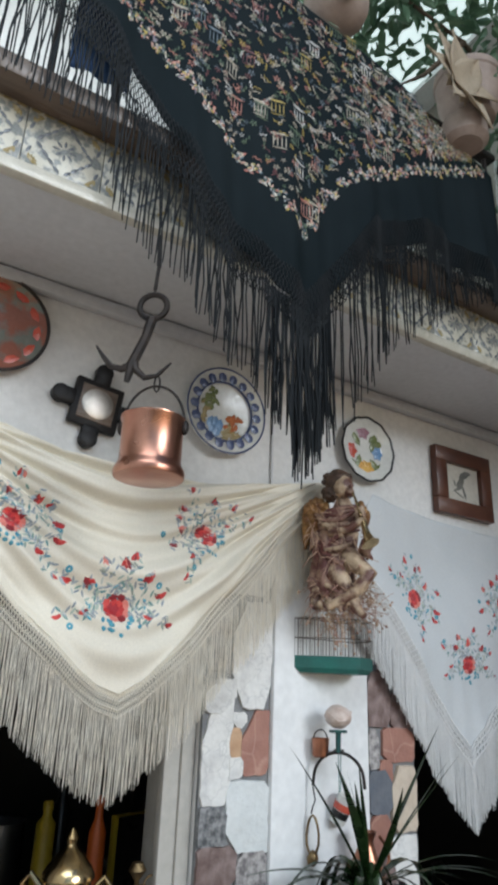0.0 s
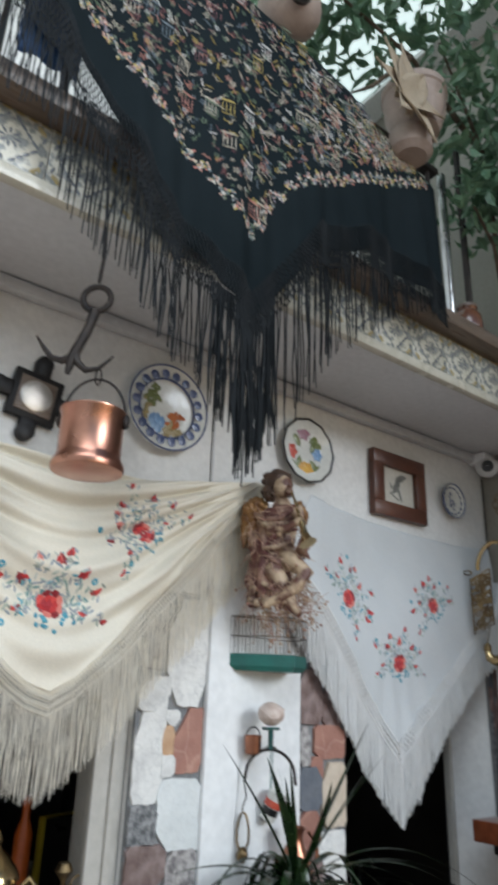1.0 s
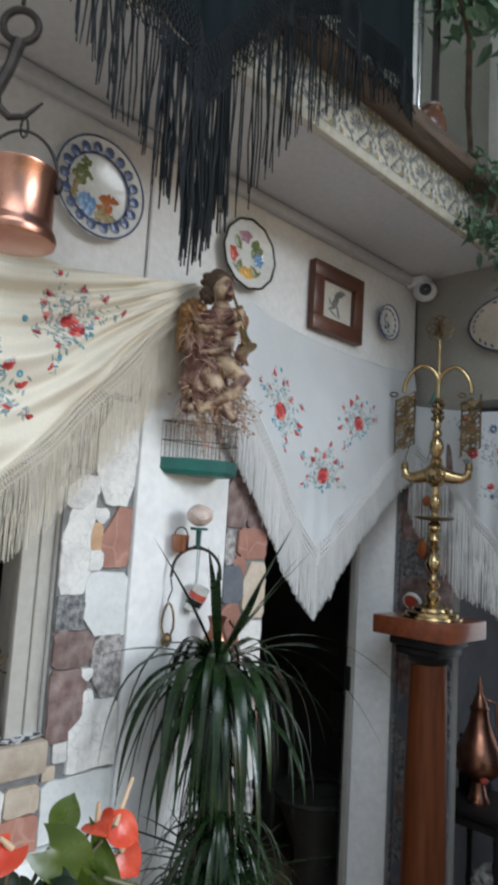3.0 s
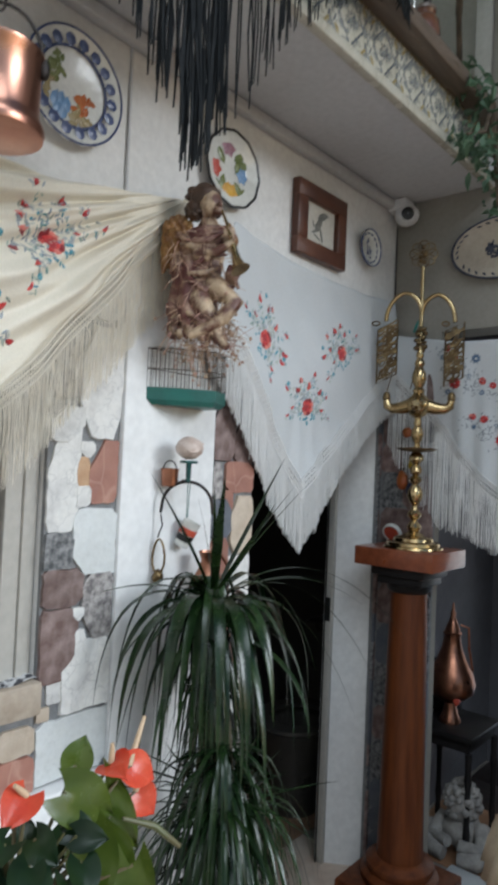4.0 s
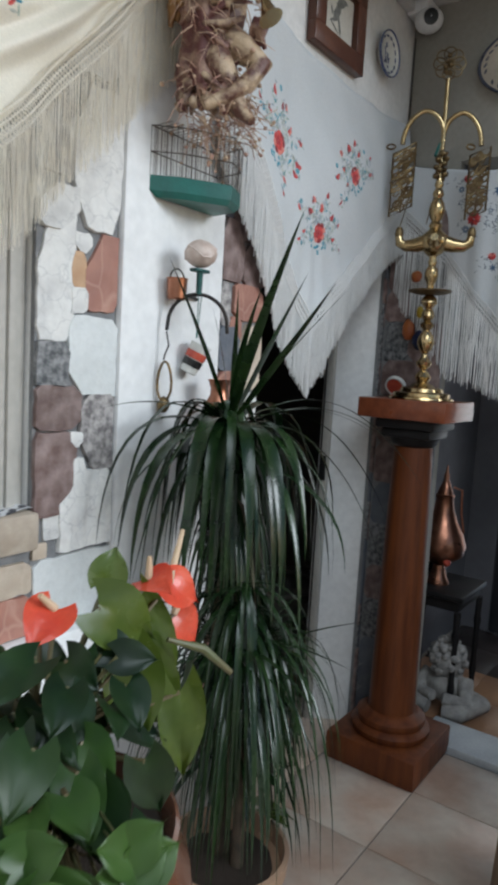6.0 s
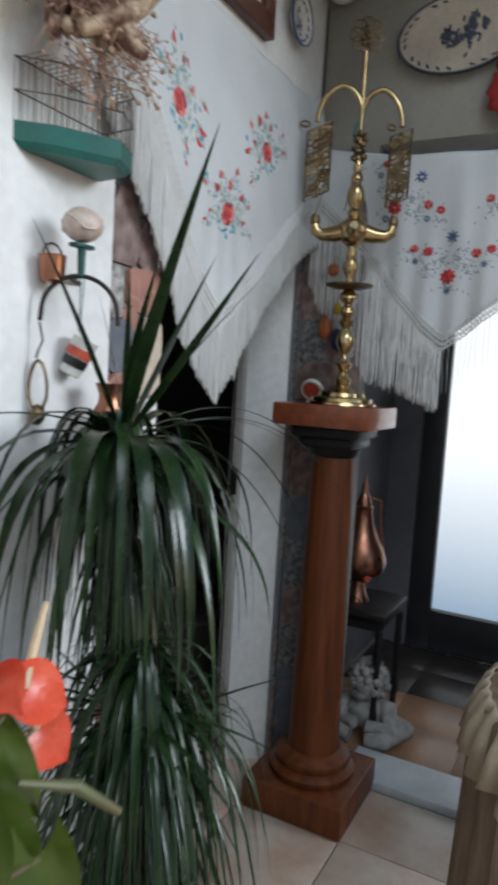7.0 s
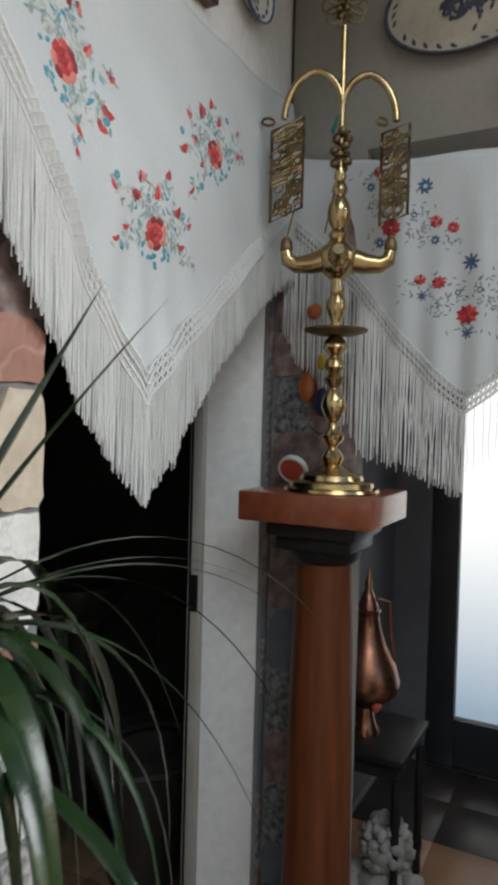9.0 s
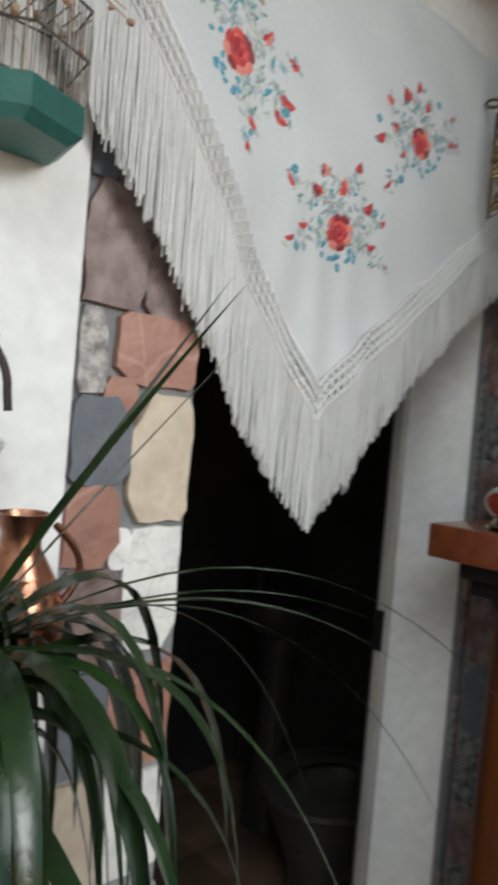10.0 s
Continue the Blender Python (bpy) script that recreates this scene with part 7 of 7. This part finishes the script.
foliage("trailing_vine", "trailing green vine over the balcony edge",
        [((2.06, 1.20, 2.50), (0.10, 0.06, 0.035)), ((2.2, 1.2, 2.55), (0.12, 0.06, 0.10)), ((2.15, 1.22, 2.72), (0.10, 0.06, 0.06)), ((2.3, 1.2, 2.45), (0.08, 0.05, 0.10))],
        [[(2.35, 1.30, 2.75), (2.25, 1.20, 2.70), (2.15, 1.18, 2.56), (2.02, 1.18, 2.50)], [(2.25, 1.2, 2.7), (2.28, 1.19, 2.5), (2.30, 1.19, 2.38)]], 150, 0.05, 13)

# window of the upper storey beside the gallery
wu = setting("window_2", Geo().box(SIDE - 0.02, SIDE - 0.003, 1.30, 1.36, 2.75, 3.6, 0.004).box(SIDE - 0.02, SIDE - 0.003, 1.95, 2.01, 2.75, 3.6, 0.004), WINDOWPAINT, "white frame of the upper window", "window")

# ceramic fruit in the stone corner
for nm, p, r, mt, lab in (("ceramic_pepper", (2.475, 1.585, 1.475), (0.014, 0.022, 0.036), FRUIT, "orange ceramic pepper hanging on the stone wall"), ("ceramic_lemon", (2.475, 1.545, 1.535), (0.014, 0.016, 0.022), KITYELLOW, "yellow ceramic lemon hanging on the stone wall"),
                          ("ceramic_plum", (2.475, 1.54, 1.44), (0.018, 0.028, 0.034), NAVY, "navy ceramic plum hanging on the stone wall"), ("ceramic_tomato", (2.475, 1.57, 1.655), (0.014, 0.02, 0.02), FRUIT, "dull red ceramic tomato on the stone wall")):
    t = thing(nm, p, lab, "ornament")
    part("body", Geo().blob(p, r, 0.12, r[1] * 99, 3), mt, t)
    part("stalk", Geo().tube([(p[0], p[1], p[2] + r[2] * 0.9), (p[0] + 0.012, p[1], p[2] + r[2] + 0.02)], 0.003, 6), STEM, t)
t = thing("melon_slice", (2.44, 1.60, 1.241), "ceramic watermelon slice on the column top", "ornament")
part("flesh", Geo().lathe([(0.030, -0.007), (0.031, 0.0), (0.030, 0.007)], seg=32, m=Matrix.Translation((2.44, 1.60, 1.278)) @ Matrix.Rotation(radians(60), 4, "Y")), PAINTRED, t, "red flesh")
part("rind", Geo().lathe([(0.031, -0.008), (0.036, -0.008), (0.037, 0.0), (0.036, 0.008), (0.031, 0.008), (0.031, -0.008)], seg=32, m=Matrix.Translation((2.44, 1.60, 1.278)) @ Matrix.Rotation(radians(60), 4, "Y"), cap=False), DISHWHITE, t, "pale rind")


# ---- pieces: stones, floor and fascia tiles ----
def stone_mesh(w, h, seed, cuts="1111", thick=0.006):
    """A flat broken stone, centred, facing -y; cuts: tenths broken off at the corners, anticlockwise from the lower left."""
    rr = random.Random(seed)
    thick += 0.0004 * (seed % 13)
    corner = []
    for (a, b), c in zip(((-1, -1), (1, -1), (1, 1), (-1, 1)), cuts):
        k = int(c) / 5
        p, q = (a * w / 2, b * h / 2 - b * h / 2 * k), (a * w / 2 - a * w / 2 * k, b * h / 2)
        if int(c) == 0:
            corner.append((a * w / 2, b * h / 2))
        else:
            corner += [p, q] if a * b > 0 else [q, p]
    ring = []
    for i, p in enumerate(corner):                          # ragged sides
        q = corner[(i + 1) % len(corner)]
        n = max(1, int(math.hypot(q[0] - p[0], q[1] - p[1]) / 0.016))
        for k in range(n):
            x, z = p[0] + (q[0] - p[0]) * k / n, p[1] + (q[1] - p[1]) * k / n
            j = 0.0045 * noise.noise(Vector((x * 34, z * 34, seed * 1.7)))
            ring.append((x * (1 - 0.03 * rr.random()) + j, z * (1 - 0.03 * rr.random()) - j))
    n = len(ring)
    v = [(x, 0.0, z) for x, z in ring] + [(x * 0.995, -thick * 0.8, z * 0.995) for x, z in ring] + [(x * 0.982, -thick, z * 0.982) for x, z in ring]
    f = []
    for k in range(2):
        for i in range(n):
            j = (i + 1) % n
            f.append((k * n + i, k * n + j, k * n + n + j, k * n + n + i))
    f.append(tuple(2 * n + i for i in range(n)))
    return Geo().add(v, f).mesh("stone", 22)


def lay(bed, stones, m, seed):
    """Stones as (x0, x1, z0, z1, kind, cuts) on a mortar bed."""
    for k, (x0, x1, z0, z1, kind, cuts) in enumerate(stones):
        ob = new("stone", stone_mesh(x1 - x0 + 0.005, z1 - z0 + 0.005, seed + k, cuts))
        ob.data.materials.append(STONES[kind])
        ob.parent = bed
        ob.matrix_local = m @ Matrix.Translation(((x0 + x1) / 2, 0, (z0 + z1) / 2))


bed = setting("stone_facing_1", Geo().box(0.985, 1.174, WALL - 0.012, WALL - 0.001, 0.80, 2.0), MORTAR, "mixed marble stones set in grey mortar beside the hatch", "stone facing")
upper = [(0.99, 1.172, 1.83, 1.99, "w", "1213"), (1.06, 1.172, 1.555, 1.815, "w", "3213"), (0.99, 1.05, 1.64, 1.82, "g", "1211"), (0.988, 1.072, 1.545, 1.622, "w", "1504"), (0.987, 1.066, 1.345, 1.575, "w", "1204"),
         (1.064, 1.092, 1.448, 1.51, "o", "1222"), (1.068, 1.104, 1.515, 1.546, "w", "3420"), (1.094, 1.172, 1.408, 1.552, "r", "1105"), (1.062, 1.099, 1.398, 1.444, "w", "0221")]
lower = [(1.058, 1.173, 1.245, 1.394, "b", "3011"), (0.987, 1.057, 1.265, 1.342, "d", "0120"), (0.987, 1.09, 1.182, 1.262, "n", "1221"), (1.09, 1.172, 1.10, 1.246, "g", "4012"), (0.987, 1.078, 1.02, 1.176, "n", "1221"), (1.068, 1.092, 1.148, 1.172, "w", "4410"),
         (1.076, 1.104, 1.032, 1.122, "w", "1331"), (1.045, 1.172, 0.945, 1.098, "w", "0014"), (1.012, 1.055, 0.974, 1.02, "w", "1321"), (0.99, 1.018, 0.94, 0.966, "c", "1111"), (0.99, 1.173, 0.805, 0.934, "b", "0101")]
lay(bed, upper + lower, Matrix.Translation((0, WALL - 0.012, 0)), 100)
bed = setting("stone_facing_2", Geo().box(0.352, 0.984, WALL - 0.012, WALL - 0.001, 0.80, 0.964), MORTAR, "marble stones in grey mortar under the hatch sill", "stone facing")
B = [(0.905, 0.983, 0.882, 0.94, "c", "1121"), (0.82, 0.90, 0.875, 0.94, "w", "1011"), (0.745, 0.815, 0.88, 0.94, "c", "1101"), (0.66, 0.74, 0.875, 0.94, "w", "0110"), (0.56, 0.655, 0.88, 0.94, "n", "1010"), (0.46, 0.555, 0.875, 0.94, "w", "0101"), (0.355, 0.455, 0.88, 0.94, "c", "1010"),
     (0.86, 0.983, 0.803, 0.875, "r", "0011"), (0.70, 0.855, 0.805, 0.872, "r", "0110"), (0.54, 0.695, 0.805, 0.872, "n", "1011"), (0.355, 0.535, 0.805, 0.872, "c", "0101")]
lay(bed, B, Matrix.Translation((0, WALL - 0.012, 0)), 200)
bed = setting("stone_facing_3", Geo().box(1.498, 1.672, WALL - 0.012, WALL - 0.001, 0.0, 2.0), MORTAR, "mixed stones set in grey mortar beside the doorway", "stone facing")
upper = [(1.50, 1.67, 1.86, 2.0, "c", "1111"), (1.50, 1.67, 1.76, 1.855, "g", "1212"), (1.50, 1.53, 1.665, 1.752, "s", "1121"), (1.535, 1.67, 1.62, 1.755, "n", "3111"), (1.50, 1.582, 1.518, 1.662, "n", "0242"), (1.585, 1.67, 1.518, 1.612, "n", "1012"), (1.50, 1.535, 1.415, 1.513, "g", "1131"),
         (1.55, 1.668, 1.432, 1.515, "r", "2121"), (1.538, 1.582, 1.382, 1.432, "r", "1222"), (1.50, 1.578, 1.305, 1.410, "s", "1231"), (1.58, 1.668, 1.258, 1.42, "c", "2113"), (1.50, 1.570, 1.207, 1.302, "r", "0322")]
lower = [(1.585, 1.666, 1.09, 1.250, "w", "2201"), (1.562, 1.588, 1.200, 1.250, "w", "2323"), (1.50, 1.583, 1.083, 1.20, "n", "0321"), (1.578, 1.668, 0.942, 1.070, "r", "0101"), (1.50, 1.574, 0.95, 1.075, "s", "1110"), (1.582, 1.668, 0.80, 0.93, "w", "1010"), (1.50, 1.576, 0.79, 0.942, "c", "1101"),
         (1.50, 1.67, 0.64, 0.785, "g", "1112"), (1.50, 1.59, 0.48, 0.635, "r", "0111"), (1.595, 1.67, 0.48, 0.635, "w", "1011"), (1.50, 1.67, 0.32, 0.475, "n", "1121"), (1.50, 1.58, 0.16, 0.315, "w", "0110"), (1.585, 1.67, 0.16, 0.315, "c", "1101"), (1.50, 1.67, 0.005, 0.155, "s", "0011")]
lay(bed, upper + lower, Matrix.Translation((0, WALL - 0.012, 0)), 300)


def random_stones(x0, x1, z0, z1, kinds, seed):
    rr, out, z = random.Random(seed), [], z0
    while z < z1 - 0.03:
        h = min(rr.uniform(0.08, 0.17), z1 - z)
        cut = x0 + (x1 - x0) * rr.uniform(0.35, 0.65)
        if x1 - x0 > 0.15 or rr.random() < 0.3:
            out += [(x0, cut, z, z + h, rr.choice(kinds), "1212"), (cut, x1, z, z + h, rr.choice(kinds), "2121")]
        else:
            out.append((x0, x1, z, z + h, rr.choice(kinds), "1121"))
        z += h
    return out


bed = setting("stone_facing_4", Geo().box(2.467, SIDE - 0.001, 1.687, 1.699, 0.0, 1.9), MORTAR, "dark mixed stones in mortar right of the doorway", "stone facing")
lay(bed, random_stones(2.468, SIDE - 0.020, 0.0, 1.9, "nddsndns", 5), Matrix.Translation((0, 1.687, 0)), 400)
bed = setting("stone_facing_5", Geo().box(SIDE - 0.012, SIDE - 0.001, 1.46, 1.686, 0.0, 1.9), MORTAR, "dark mixed stones in mortar in the corner", "stone facing")
lay(bed, random_stones(-1.674, -1.462, 0.0, 1.9, "nddnnsds", 6), Matrix.Translation((SIDE - 0.012, 0, 0)) @ EAST, 500)

TS = 0.33
gt = Geo().box(-TS / 2 + 0.002, TS / 2 - 0.002, -TS / 2 + 0.002, TS / 2 - 0.002, -0.008, 0.0, 0.002).mesh("tile")
gt.materials.append(TILE)
floor = bpy.data.objects["ground"]
for i in range(-14, 3):
    for j in range(-17, 2):
        x, y = 1.885 + TS * (i + 0.5), 1.328 + TS * (j + 0.5)
        if x + TS / 2 > SIDE + 0.03 or y + TS / 2 > 1.67:
            continue
        ob = new("tile", gt)
        ob.parent = floor
        ob.location = (x, y, 0)
# cut strips along the walls, the washroom and the hall
for k, (x0, x1, y0, y1, mt) in enumerate([(1.885 + TS * i, min(1.885 + TS * (i + 1), SIDE), 1.66, 1.99, TILE) for i in range(-1, 2)] + [(2.215, SIDE, 1.328 - TS * j, 1.658 - TS * j, TILE) for j in range(0, 4)] +
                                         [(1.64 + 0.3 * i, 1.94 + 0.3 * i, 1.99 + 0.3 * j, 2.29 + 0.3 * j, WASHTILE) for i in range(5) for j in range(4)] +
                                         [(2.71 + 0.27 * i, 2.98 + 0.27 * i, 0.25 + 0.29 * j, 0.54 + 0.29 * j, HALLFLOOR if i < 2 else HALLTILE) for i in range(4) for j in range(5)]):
    gap = 0.002 if mt is TILE else 0.0007
    ob = new("tile", Geo().box(x0 + gap, x1 - gap, y0 + gap, y1 - gap, -0.008, -0.0005, gap * 0.8).mesh("tile"))
    ob.data.materials.append(mt)
    ob.parent = floor

TW, TH = 0.165, 0.146
face = Geo().box(-TW / 2 + 0.001, TW / 2 - 0.001, -0.006, 0.0, -TH / 2, TH / 2, 0.0015).mesh("tile")
face.materials.append(FASCIATILE)
up = lambda x, z: -0.006
blue, gold = Geo(), Geo()
for k in range(4):
    for sx in (-1, 1):
        for sz in (-1, 1):
            blue.petal((sx * (0.012 + 0.013 * k), sz * (0.052 - 0.014 * k)), 0.0045, 0.011, math.atan2(-sz, sx), up, 0.0012)
for a in range(8):
    blue.petal((0.017 * math.cos(a * 0.785), 0.017 * math.sin(a * 0.785)), 0.0035, 0.009, a * 0.785, up, 0.0012)
for sx in (-1, 1):
    for sz in (-1, 1):
        for a in range(5):
            gold.petal((sx * (0.068 - 0.012 * math.cos(a * 0.4)), sz * (0.058 - 0.012 * math.sin(a * 0.4))), 0.003, 0.008, a * 0.4, up, 0.0012)
        blue.petal((sx * 0.07, sz * 0.03), 0.004, 0.012, 1.2, up, 0.0012)
for sz in (-1, 1):
    for k in range(6):
        gold.petal((-0.068 + 0.027 * k, sz * 0.068), 0.0035, 0.013, 0, up, 0.001)
blue_mesh, gold_mesh = blue.mesh("blue_pattern", 0), gold.mesh("ochre_pattern", 0)
blue_mesh.materials.append(GLAZEBLUE)
gold_mesh.materials.append(GLAZEYELLOW)
for k in range(25):
    tl = new("tile", face)
    tl.parent = slab
    tl.location = (-1.6 + TW * k, 1.2845, 2.618)
    for nm, me in (("blue_pattern", blue_mesh), ("ochre_pattern", gold_mesh)):
        p = new(nm, me)
        p.parent = tl
        p["kind"] = "stuff"
